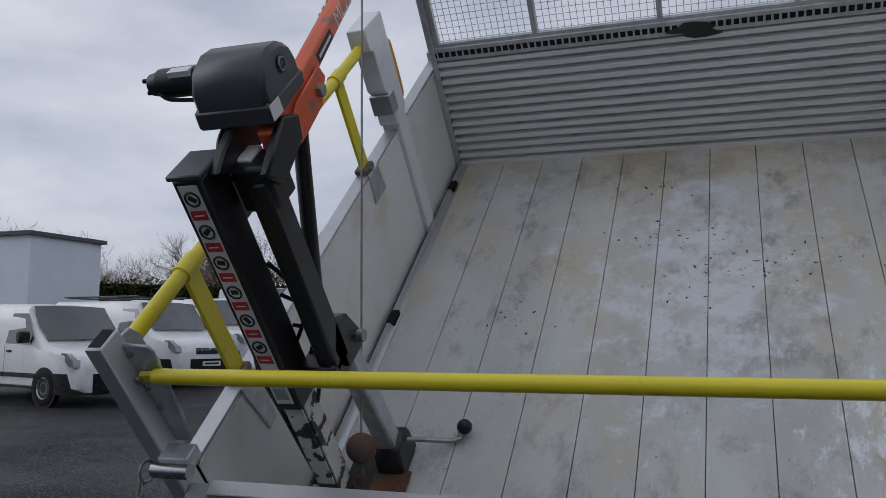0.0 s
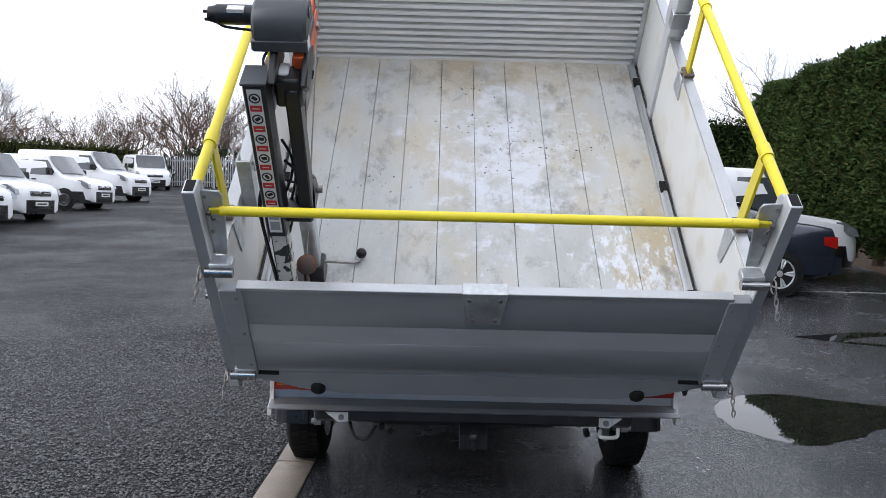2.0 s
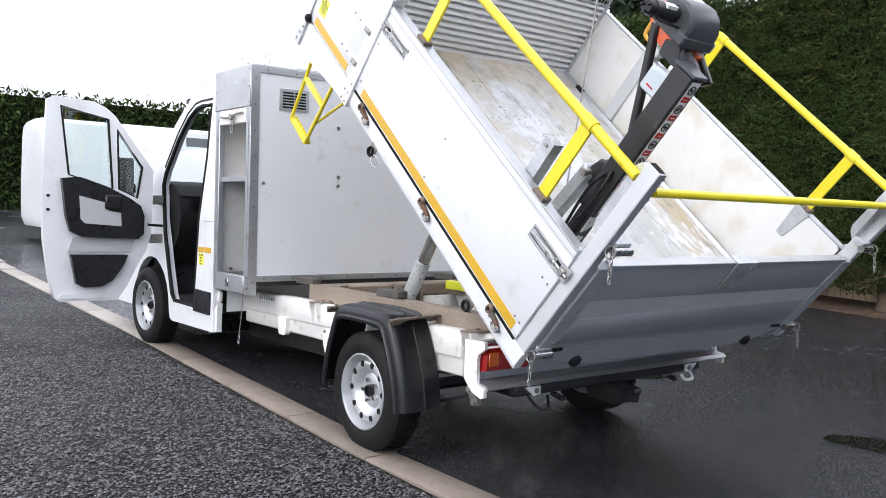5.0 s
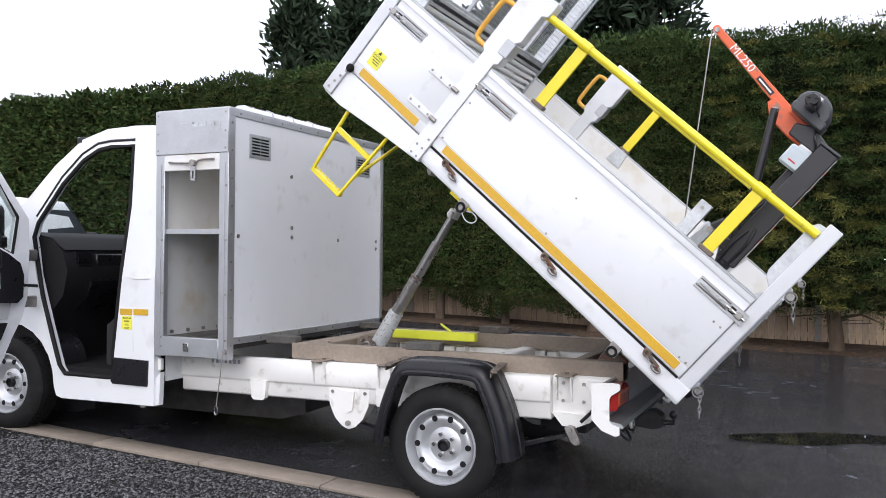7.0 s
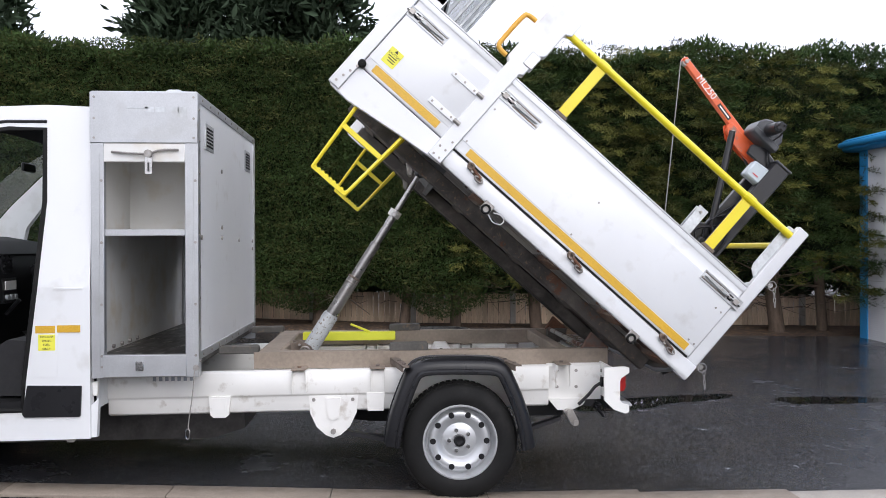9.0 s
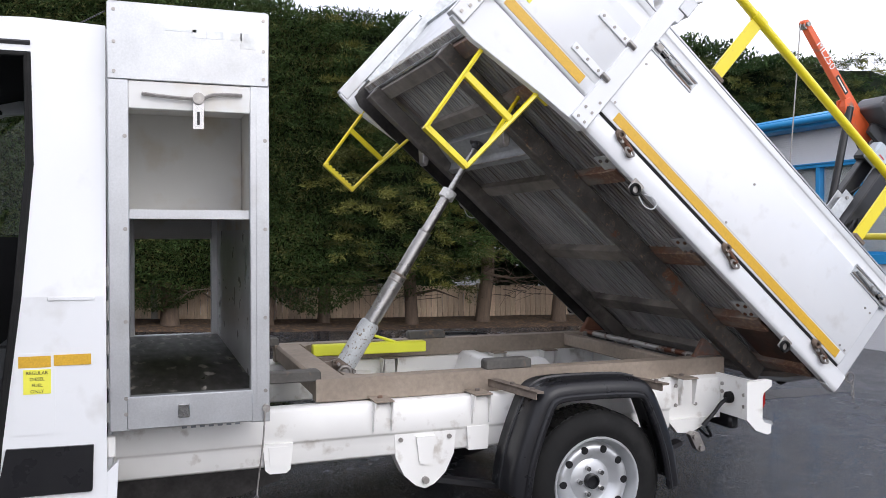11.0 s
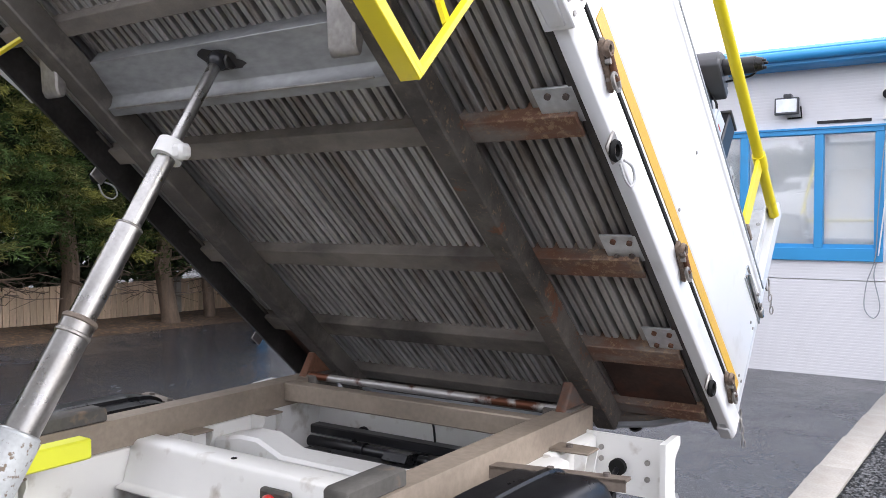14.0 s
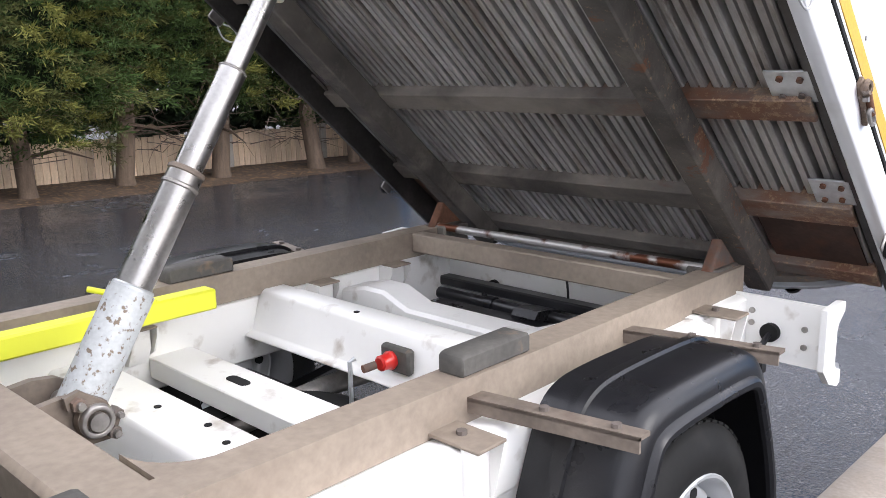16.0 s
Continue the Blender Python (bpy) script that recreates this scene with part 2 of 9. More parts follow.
NAVY = material("dark_blue_car_paint", (0.022, 0.028, 0.045), 0.22, 0.3, vary=0.05, scale=2, coat=0.8)
PLATE = material("number_plate", (0.72, 0.72, 0.68), 0.45, vary=0.03, scale=20)


def glass(name, tint=(0.9, 0.95, 0.95), mix=0.12):
    """A thin pane: mostly clear, with a mirror-like sheen that grows at grazing angles."""
    m = bpy.data.materials.new(name)
    m.use_nodes = True
    n, l = m.node_tree.nodes, m.node_tree.links
    n.clear()
    o = n.new("ShaderNodeOutputMaterial")
    mx = n.new("ShaderNodeMixShader")
    tr = n.new("ShaderNodeBsdfTransparent")
    tr.inputs[0].default_value = (*tint, 1)
    gl = n.new("ShaderNodeBsdfGlossy")
    gl.inputs["Roughness"].default_value = 0.03
    fr = n.new("ShaderNodeLayerWeight")
    fr.inputs[0].default_value = 0.5
    pw = n.new("ShaderNodeMath")
    pw.operation = "POWER"
    pw.inputs[1].default_value = 4.0
    ad = n.new("ShaderNodeMath")
    ad.operation = "MULTIPLY_ADD"
    ad.inputs[1].default_value = 0.8
    ad.inputs[2].default_value = mix
    l.new(fr.outputs["Facing"], pw.inputs[0])
    l.new(pw.outputs[0], ad.inputs[0])
    l.new(ad.outputs[0], mx.inputs[0])
    l.new(tr.outputs[0], mx.inputs[1])
    l.new(gl.outputs[0], mx.inputs[2])
    l.new(mx.outputs[0], o.inputs[0])
    return m


GLASS = glass("cab_glass", (0.88, 0.93, 0.92), 0.07)
WINDOW_GLASS = glass("window_glass", (0.97, 0.98, 0.98), 0.18)
CAR_GLASS = material("dark_car_glass", (0.045, 0.052, 0.058), 0.05, 0.0, vary=0.2, scale=2.0, coat=1.0)
MIRROR = material("mirror_glass", (0.85, 0.87, 0.88), 0.03, 1.0)


class Graph:
    """Short hands for a material's nodes."""

    def __init__(self, name):
        self.m = bpy.data.materials.new(name)
        self.m.use_nodes = True
        self.n, self.l = self.m.node_tree.nodes, self.m.node_tree.links
        self.b = self.n["Principled BSDF"]
        self.co = self.n.new("ShaderNodeTexCoord").outputs["Object"]

    def scaled(self, stretch, at=(0, 0, 0)):
        mp = self.n.new("ShaderNodeMapping")
        mp.inputs["Scale"].default_value = stretch
        mp.inputs["Location"].default_value = at
        self.l.new(self.co, mp.inputs["Vector"])
        return mp.outputs[0]

    def noise(self, s, detail=3.0, vec=None, rough=0.55):
        t = self.n.new("ShaderNodeTexNoise")
        t.inputs["Scale"].default_value = s
        t.inputs["Detail"].default_value = detail
        t.inputs["Roughness"].default_value = rough
        self.l.new(vec or self.co, t.inputs["Vector"])
        return t.outputs[0]

    def cells(self, s, vec=None):
        t = self.n.new("ShaderNodeTexVoronoi")
        t.inputs["Scale"].default_value = s
        self.l.new(vec or self.co, t.inputs["Vector"])
        sep = self.n.new("ShaderNodeSeparateColor")
        self.l.new(t.outputs["Color"], sep.inputs[0])
        return sep.outputs[0], t.outputs["Distance"]

    def ramp(self, src, a, c, lo=0.0, hi=1.0):
        r = self.n.new("ShaderNodeMapRange")
        for k, v in enumerate((a, c, lo, hi)):
            r.inputs[k + 1].default_value = v
        self.l.new(src, r.inputs[0])
        return r.outputs[0]

    def maths(self, op, a, b):
        t = self.n.new("ShaderNodeMath")
        t.operation = op
        for k, v in enumerate((a, b)):
            if isinstance(v, (int, float)):
                t.inputs[k].default_value = v
            else:
                self.l.new(v, t.inputs[k])
        return t.outputs[0]

    def mix(self, fac, one, two):
        mx = self.n.new("ShaderNodeMixRGB")
        self.l.new(fac, mx.inputs[0])
        for k, v in ((1, one), (2, two)):
            if isinstance(v, tuple):
                mx.inputs[k].default_value = (*v, 1)
            else:
                self.l.new(v, mx.inputs[k])
        return mx.outputs[0]

    def done(self, color, rough, height=None, distance=0.01):
        self.l.new(color, self.b.inputs["Base Color"])
        if isinstance(rough, (int, float)):
            self.b.inputs["Roughness"].default_value = rough
        else:
            self.l.new(rough, self.b.inputs["Roughness"])
        if height is not None:
            bp = self.n.new("ShaderNodeBump")
            bp.inputs["Distance"].default_value = distance
            self.l.new(height, bp.inputs["Height"])
            self.l.new(bp.outputs[0], self.b.inputs["Normal"])
        return self.m


def gravel_material():
    """Packed chippings about a centimetre across, grey and dark mixed, a few pale, darker and shinier where damp."""
    g = Graph("coarse_gravel_tarmac")
    damp = g.ramp(g.noise(0.45, 6.0), 0.42, 0.60)
    c1, d1 = g.cells(46.0)
    c2, d2 = g.cells(128.0)
    c3, d3 = g.cells(27.0)
    drift = g.ramp(g.noise(1.3, 8.0, None, 0.65), 0.30, 0.70, -0.10, 0.12)
    col = g.mix(g.ramp(c2, 0.30, 0.95), (0.006, 0.006, 0.0065), (0.047, 0.048, 0.050))
    grey = g.maths("MULTIPLY", g.ramp(g.maths("ADD", c1, drift), 0.34, 0.50), g.ramp(d1, 0.50, 0.34))
    col = g.mix(grey, col, (0.100, 0.100, 0.103))
    light = g.maths("MULTIPLY", g.ramp(g.maths("ADD", c1, drift), 0.76, 0.80), g.ramp(d1, 0.48, 0.32))
    col = g.mix(light, col, (0.215, 0.215, 0.22))
    pale = g.maths("MULTIPLY", g.ramp(c1, 0.945, 0.955), g.ramp(d1, 0.46, 0.34))
    col = g.mix(pale, col, (0.38, 0.372, 0.357))
    large = g.maths("MULTIPLY", g.ramp(c3, 0.93, 0.94), g.ramp(d3, 0.30, 0.24))
    col = g.mix(large, col, (0.20, 0.195, 0.19))
    col = g.mix(g.ramp(d1, 0.36, 0.56, 0.0, 0.92), col, (0.004, 0.004, 0.004))
    col = g.mix(g.maths("MULTIPLY", damp, 0.25), col, (0.016, 0.016, 0.017))
    dust = g.ramp(g.noise(4.2, 7.0, None, 0.65), 0.56, 0.78, 0.0, 0.22)
    col = g.mix(dust, col, (0.100, 0.095, 0.089))
    hgt = g.maths("ADD", g.maths("MULTIPLY", g.ramp(d1, 0.65, 0.1), g.ramp(c1, 0.1, 0.9, 0.25, 1.0)), g.maths("MULTIPLY", g.ramp(d2, 0.6, 0.1), 0.35))
    g.b.inputs["Specular IOR Level"].default_value = 0.22
    return g.done(col, g.ramp(damp, 0, 1, 0.62, 0.42), hgt, 0.026)


def tarmac_material():
    """Smooth rolled tarmac, wet nearly all over, drier and paler in drifts."""
    g = Graph("wet_rolled_tarmac")
    damp = g.ramp(g.noise(0.42, 9.0, None, 0.68), 0.40, 0.56)
    c1, d1 = g.cells(125.0)
    col = g.mix(g.ramp(c1, 0.1, 0.95), (0.010, 0.0103, 0.0125), (0.056, 0.058, 0.068))
    col = g.mix(g.ramp(c1, 0.955, 0.965), col, (0.20, 0.198, 0.195))
    col = g.mix(g.maths("MULTIPLY", damp, 0.6), col, (0.013, 0.0133, 0.0155))
    col = g.mix(g.ramp(g.noise(1.7, 6.0), 0.52, 0.75, 0.0, 0.20), col, (0.064, 0.064, 0.068))
    hgt = g.maths("ADD", g.ramp(d1, 0.6, 0.1), g.maths("MULTIPLY", g.noise(9.0, 3.0), 0.7))
    rough = g.maths("ADD", g.ramp(damp, 0, 1, 0.27, 0.09), g.ramp(g.noise(5.0, 4.0), 0.3, 0.7, -0.03, 0.06))
    g.b.inputs["Specular IOR Level"].default_value = 0.5
    return g.done(col, rough, hgt, 0.002)


def floor_material():
    """Alloy planks: scuffed pale in the middle, ochre stains along the length, dark smears and specks."""
    g = Graph("worn_floor_planks")
    along = g.scaled((1.0, 0.45, 0.45))

    def near(centre, inner, outer, lo, hi, squash=0.75):
        t = g.n.new("ShaderNodeVectorMath")
        t.operation = "DISTANCE"
        g.l.new(g.scaled((1.0, squash, squash)), t.inputs[0])
        t.inputs[1].default_value = (centre[0], centre[1] * squash, centre[2] * squash)
        return g.ramp(t.outputs["Value"], inner, outer, lo, hi)

    col = g.mix(g.ramp(g.noise(2.4, 6.0, along), 0.3, 0.7), (0.37, 0.378, 0.368), (0.575, 0.585, 0.58))
    col = g.mix(g.ramp(g.noise(11.0, 8.0, along, 0.7), 0.35, 0.7, 0.0, 0.45), col, (0.56, 0.55, 0.52))
    col = g.mix(g.ramp(g.noise(1.6, 9.0, g.scaled((1.0, 0.5, 0.5), (3.1, 0, 0)), 0.68), 0.45, 0.66, 0.0, 0.72), col, (0.50, 0.405, 0.245))
    scuff = g.ramp(g.maths("ADD", g.noise(6.5, 12.0, None, 0.72), near((0.17, -0.26, 1.78), 0.2, 0.8, 0.13, -0.07)), 0.55, 0.68, 0.0, 0.7)
    col = g.mix(scuff, col, (0.67, 0.69, 0.735))
    head = g.n.new("ShaderNodeVectorMath")
    head.operation = "DISTANCE"
    g.l.new(g.scaled((0.25, 1.0, 1.0)), head.inputs[0])
    head.inputs[1].default_value = (0.08, 0.40, 2.40)
    top = g.ramp(head.outputs["Value"], 0.10, 0.60, 0.10, -0.16)
    col = g.mix(g.ramp(g.maths("ADD", g.noise(5.0, 9.0, None, 0.7), top), 0.50, 0.68, 0.0, 0.62), col, (0.34, 0.27, 0.17))
    edge = near((0.90, -0.95, 1.20), 0.15, 0.6, 0.10, -0.2, 0.35)
    col = g.mix(g.ramp(g.maths("ADD", g.noise(4.0, 8.0, None, 0.7), edge), 0.52, 0.66, 0.0, 0.6), col, (0.47, 0.37, 0.20))
    flake = g.ramp(g.maths("ADD", g.noise(22.0, 12.0, g.scaled((1, 0.4, 0.4)), 0.72), near((0.83, -1.07, 1.10), 0.05, 0.50, 0.13, -0.10, 0.6)), 0.54, 0.62, 0.0, 0.85)
    col = g.mix(flake, col, (0.74, 0.76, 0.81))
    col = g.mix(g.ramp(g.noise(7.0, 9.0, g.scaled((1, 0.6, 0.6), (0, 7, 0)), 0.74), 0.53, 0.68, 0.0, 0.75), col, (0.23, 0.215, 0.19))
    col = g.mix(g.ramp(g.noise(46.0, 3.0, None, 0.7), 0.68, 0.72, 0.0, 0.7), col, (0.14, 0.125, 0.11))
    col = g.mix(g.ramp(g.noise(70.0, 4.0, g.scaled((1, 0.22, 0.22)), 0.7), 0.62, 0.70, 0.0, 0.45), col, (0.70, 0.71, 0.73))
    return g.done(col, g.ramp(g.noise(3.0, 5.0), 0.3, 0.7, 0.42, 0.62), g.noise(26.0, 4.0), 0.0012)


def water_material():
    g = Graph("standing_rain_water")
    g.b.inputs["IOR"].default_value = 1.33
    col = g.mix(g.noise(2.0), (0.010, 0.010, 0.010), (0.020, 0.019, 0.018))
    return g.done(col, 0.015)


GRAVEL = gravel_material()
TARMAC = tarmac_material()
WATER = water_material()
LINE_PAINT = material("worn_white_line_paint", (0.62, 0.61, 0.58), 0.6, vary=0.1, scale=6, dirt=(0.06, 0.06, 0.06), dirt_amount=0.2, dirt_scale=18, dirt_edge=0.08)


def split_x(g):
    t = g.n.new("ShaderNodeSeparateXYZ")
    g.l.new(g.co, t.inputs[0])
    return t.outputs[0]


def underframe_material(name, rusty):
    """Dull brown-grey steel: oil-dark drifts, pale dust and patches of rust towards the side where rain runs in."""
    g = Graph(name)
    along = g.scaled((0.5, 1.0, 1.0))
    k = 1.0 + (0.55 if rusty > 0 else 0.15) * rusty
    col = g.mix(g.ramp(g.noise(3.2, 8.0, along, 0.65), 0.32, 0.70), (0.060 * k, 0.053 * k, 0.047 * k), (0.185 * k, 0.163 * k, 0.140 * k))
    col = g.mix(g.ramp(g.noise(9.0, 8.0, g.scaled((1, 1, 1), (5, 0, 0)), 0.7), 0.50, 0.72, 0.0, 0.55), col, (0.235, 0.205, 0.170))
    col = g.mix(g.ramp(g.noise(2.1, 7.0, g.scaled((1, 1, 1), (0, 3, 0)), 0.6), 0.54, 0.70, 0.0, 0.8), col, (0.030, 0.026, 0.023))
    edge = g.ramp(split_x(g), -0.90, -0.05, 0.19, -0.08)
    rust = g.ramp(g.maths("ADD", g.noise(6.0, 9.0, along, 0.72), edge), 0.60 - 0.06 * rusty, 0.72, 0.0, 0.85)
    col = g.mix(rust, col, (0.150, 0.060, 0.028))
    flake = g.ramp(g.maths("ADD", g.noise(42.0, 6.0, None, 0.75), edge), 0.70, 0.76, 0.0, 0.7)
    col = g.mix(flake, col, (0.30, 0.20, 0.12))
    return g.done(col, g.ramp(g.noise(7.0, 4.0), 0.3, 0.7, 0.50, 0.80), g.noise(60.0, 6.0, None, 0.7), 0.0016)


def ribbed_material():
    """Unpainted ribbed sheet seen from below: dull grey with brown run marks along the ribs."""
    g = Graph("dull_ribbed_sheet")
    g.b.inputs["Metallic"].default_value = 0.35
    along = g.scaled((1.0, 0.30, 0.30))
    col = g.mix(g.ramp(g.noise(2.6, 7.0, along, 0.65), 0.32, 0.68), (0.26, 0.25, 0.235), (0.60, 0.59, 0.565))
    col = g.mix(g.ramp(g.noise(16.0, 8.0, g.scaled((1, 0.12, 0.12)), 0.7), 0.50, 0.66, 0.0, 0.65), col, (0.17, 0.115, 0.075))
    col = g.mix(g.ramp(g.noise(30.0, 5.0, g.scaled((1, 0.2, 0.2), (2, 0, 0)), 0.7), 0.56, 0.66, 0.0, 0.5), col, (0.60, 0.58, 0.54))
    edge = g.ramp(split_x(g), -0.95, -0.1, 0.10, -0.06)
    col = g.mix(g.ramp(g.maths("ADD", g.noise(2.2, 8.0, along, 0.7), edge), 0.54, 0.74, 0.0, 0.6), col, (0.085, 0.057, 0.042))
    return g.done(col, g.ramp(g.noise(5.0, 5.0), 0.3, 0.7, 0.38, 0.65), g.noise(40.0, 4.0), 0.0008)


UNDER = underframe_material("oily_underframe_steel", -1.6)
UNDER_RUST = underframe_material("rust_patched_bearer_steel", 1.0)
RIBBED = ribbed_material()
DARK_STEEL = material("dark_and_oil_stained_steel", (0.045, 0.042, 0.04), 0.35, 0.3, vary=0.5, scale=9.0, fine=0.2)
RAM_BEAM = material("stained_ram_beam_steel", (0.34, 0.345, 0.345), 0.5, 0.45, vary=0.3, scale=5.0, fine=0.15, fine_scale=50.0, dirt=(0.12, 0.10, 0.085), dirt_amount=0.2, dirt_scale=5.0, dirt_edge=0.3, stretch=(0.4, 1, 1))
RAM_BASE = material("weathered_grey_ram_paint", (0.48, 0.50, 0.505), 0.55, 0.15, vary=0.15, scale=8.0, fine=0.10, fine_scale=90.0, bump=0.0005, bump_scale=60, dirt=(0.20, 0.155, 0.115), dirt_amount=0.12, dirt_scale=62.0, dirt_edge=0.06)
RAM_STEEL = material("dull_ram_steel", (0.37, 0.36, 0.345), 0.30, 1.0, vary=0.14, scale=7.0, rough_vary=0.10, fine=0.10, fine_scale=90.0, dirt=(0.20, 0.165, 0.13), dirt_amount=0.10, dirt_scale=5.0, dirt_edge=0.35)
BROWN_WORN = material("worn_brown_bracket_steel", (0.165, 0.132, 0.105), 0.7, vary=0.28, scale=9.0, fine=0.15, fine_scale=60.0, bump=0.0006, bump_scale=90, dirt=(0.09, 0.062, 0.047), dirt_amount=0.2, dirt_scale=12.0, dirt_edge=0.3)
# ---- building helpers ----
def finish(name, bm, mat, bevel=0.0, smooth=40):
    if bevel:
        edges = [e for e in bm.edges if len(e.link_faces) == 2 and e.calc_face_angle(0) > 0.6]
        bmesh.ops.bevel(bm, geom=edges, offset=bevel, segments=1, affect="EDGES", clamp_overlap=True)
    bmesh.ops.recalc_face_normals(bm, faces=bm.faces)
    me = bpy.data.meshes.new(name)
    bm.to_mesh(me)
    bm.free()
    me.materials.append(mat)
    if smooth:
        me.shade_smooth()
        me.set_sharp_from_angle(angle=radians(smooth))
    return me


def part(name, bm, mat, parent=None, label="", bevel=0.0, m=None, smooth=40):
    """Links a bmesh as one mesh object under a thing or a part."""
    if m is not None:
        bmesh.ops.transform(bm, matrix=m, verts=bm.verts)
    ob = new(name, finish(name, bm, mat, bevel, smooth))
    ob.parent = parent
    return tagged(ob, label)


def repeat(ob, offset, parent=None):
    """Another object on the same mesh, moved."""
    c = ob.copy()
    scene.collection.objects.link(c)
    c.parent = parent or ob.parent
    c.location = Vector(ob.location) + Vector(offset)
    return c


def thing(name, label, category, group="", at=(0, 0, 0), turn=0.0):
    e = new(name)
    e.empty_display_size = 0.2
    e.matrix_basis = pose(*at, 0, 0, turn)
    return tagged(e, label, category, group)


def box(lo, hi, bm=None):
    bm = bm or bmesh.new()
    lo, hi = Vector(lo), Vector(hi)
    bmesh.ops.create_cube(bm, size=1, matrix=Matrix.Translation((lo + hi) / 2) @ Matrix.Diagonal((*(hi - lo), 1)))
    return bm


def prism(pts, axis, a, b, bm=None):
    """A polygon given in the two other axes (in order), drawn out along axis from a to b."""
    bm = bm or bmesh.new()

    def place(p, v):
        q = list(p)
        q.insert("xyz".index(axis), v)
        return q

    low = [bm.verts.new(place(p, a)) for p in pts]
    top = [bm.verts.new(place(p, b)) for p in pts]
    bm.faces.new(low)
    bm.faces.new(list(reversed(top)))
    for i in range(len(pts)):
        j = (i + 1) % len(pts)
        bm.faces.new((low[j], low[i], top[i], top[j]))
    return bm


def cyl(p, q, r, seg=16, r2=None, bm=None, caps=True):
    bm = bm or bmesh.new()
    p, q = Vector(p), Vector(q)
    m = Matrix.Translation((p + q) / 2) @ (q - p).to_track_quat("Z", "Y").to_matrix().to_4x4()
    bmesh.ops.create_cone(bm, cap_ends=caps, segments=seg, radius1=r, radius2=r if r2 is None else r2, depth=(q - p).length, matrix=m)
    return bm


def ball(c, r, seg=16, bm=None, scale=(1, 1, 1)):
    bm = bm or bmesh.new()
    bmesh.ops.create_uvsphere(bm, u_segments=seg, v_segments=seg // 2, radius=r, matrix=Matrix.Translation(c) @ Matrix.Diagonal((*scale, 1)))
    return bm


def tube(pts, r, seg=10, bm=None, closed=False):
    """A round rod along a line of points."""
    bm = bm or bmesh.new()
    pts = [Vector(p) for p in pts]
    n = len(pts)
    rings = []
    ref = None
    for i, p in enumerate(pts):
        if closed:
            d = (pts[(i + 1) % n] - pts[i - 1]).normalized()
        else:
            d = (pts[min(i + 1, n - 1)] - pts[max(i - 1, 0)]).normalized()
        if ref is None:
            ref = d.orthogonal().normalized()
        ref = (ref - d * ref.dot(d)).normalized()
        side = d.cross(ref)
        rings.append([bm.verts.new(p + r * (math.cos(t) * ref + math.sin(t) * side)) for t in (2 * math.pi * k / seg for k in range(seg))])
    for i in range(n if closed else n - 1):
        a, b = rings[i], rings[(i + 1) % n]
        for k in range(seg):
            bm.faces.new((a[k], a[(k + 1) % seg], b[(k + 1) % seg], b[k]))
    if not closed:
        bm.faces.new(list(reversed(rings[0])))
        bm.faces.new(rings[-1])
    return bm


def arc(pts, steps=6):
    """A smooth line through points (Catmull-Rom)."""
    pts = [Vector(p) for p in pts]
    out = []
    for i in range(len(pts) - 1):
        a, b, c, d = pts[max(i - 1, 0)], pts[i], pts[i + 1], pts[min(i + 2, len(pts) - 1)]
        for k in range(steps):
            t = k / steps
            out.append(0.5 * ((2 * b) + (c - a) * t + (2 * a - 5 * b + 4 * c - d) * t * t + (3 * b - a - 3 * c + d) * t ** 3))
    return out + [pts[-1]]


def channel(axis, a, b, lo, hi, t, open_side):
    """A C-section along an axis. lo, hi: the corners in the other two axes; open_side 0 or 1: which side of the first of them is open."""
    (p0, q0), (p1, q1) = lo, hi
    if open_side:
        pts = [(p0, q0), (p1, q0), (p1, q0 + t), (p0 + t, q0 + t), (p0 + t, q1 - t), (p1, q1 - t), (p1, q1), (p0, q1)]
    else:
        pts = [(p1, q0), (p1, q1), (p0, q1), (p0, q1 - t), (p1 - t, q1 - t), (p1 - t, q0 + t), (p0, q0 + t), (p0, q0)]
    return prism(pts, axis, a, b)


def lathe(profile, seg=32, axis="x"):
    """Turns a line of (along, radius) round an axis through the origin."""
    bm = bmesh.new()
    rings = []
    for s, r in profile:
        ring = []
        for k in range(seg):
            t = 2 * math.pi * k / seg
            ring.append(bm.verts.new((s, r * math.cos(t), r * math.sin(t))))
        rings.append(ring)
    for a, b in zip(rings, rings[1:]):
        for k in range(seg):
            bm.faces.new((a[k], a[(k + 1) % seg], b[(k + 1) % seg], b[k]))
    return bm


def sheet(xs, ys, height, mat, name, skirt=0.0):
    """A ground sheet over a grid of xs by ys at height(x, y)."""
    bm = bmesh.new()
    rows = [[bm.verts.new((x, y, height(x, y))) for x in xs] for y in ys]
    for a, b in zip(rows, rows[1:]):
        for k in range(len(xs) - 1):
            bm.faces.new((a[k], a[k + 1], b[k + 1], b[k]))
    return part(name, bm, mat, smooth=60)


def words(text, size, m, mat, parent, name="lettering", extrude=0.0006, align="CENTER"):
    """Lettering in the built-in font, as a mesh."""
    cu = bpy.data.curves.new(name, "FONT")
    cu.body, cu.size, cu.extrude, cu.align_x, cu.align_y = text, size, extrude, align, "CENTER"
    tmp = bpy.data.objects.new(name, cu)
    scene.collection.objects.link(tmp)
    me = bpy.data.meshes.new_from_object(tmp.evaluated_get(bpy.context.evaluated_depsgraph_get()))
    bpy.data.objects.remove(tmp)
    me.transform(m)
    me.materials.clear()
    me.materials.append(mat)
    ob = new(name, me)
    ob.parent = parent
    return ob
# ---- ground, kerb ----
def kerb_x(y):
    return -1.10 + 0.012 * y


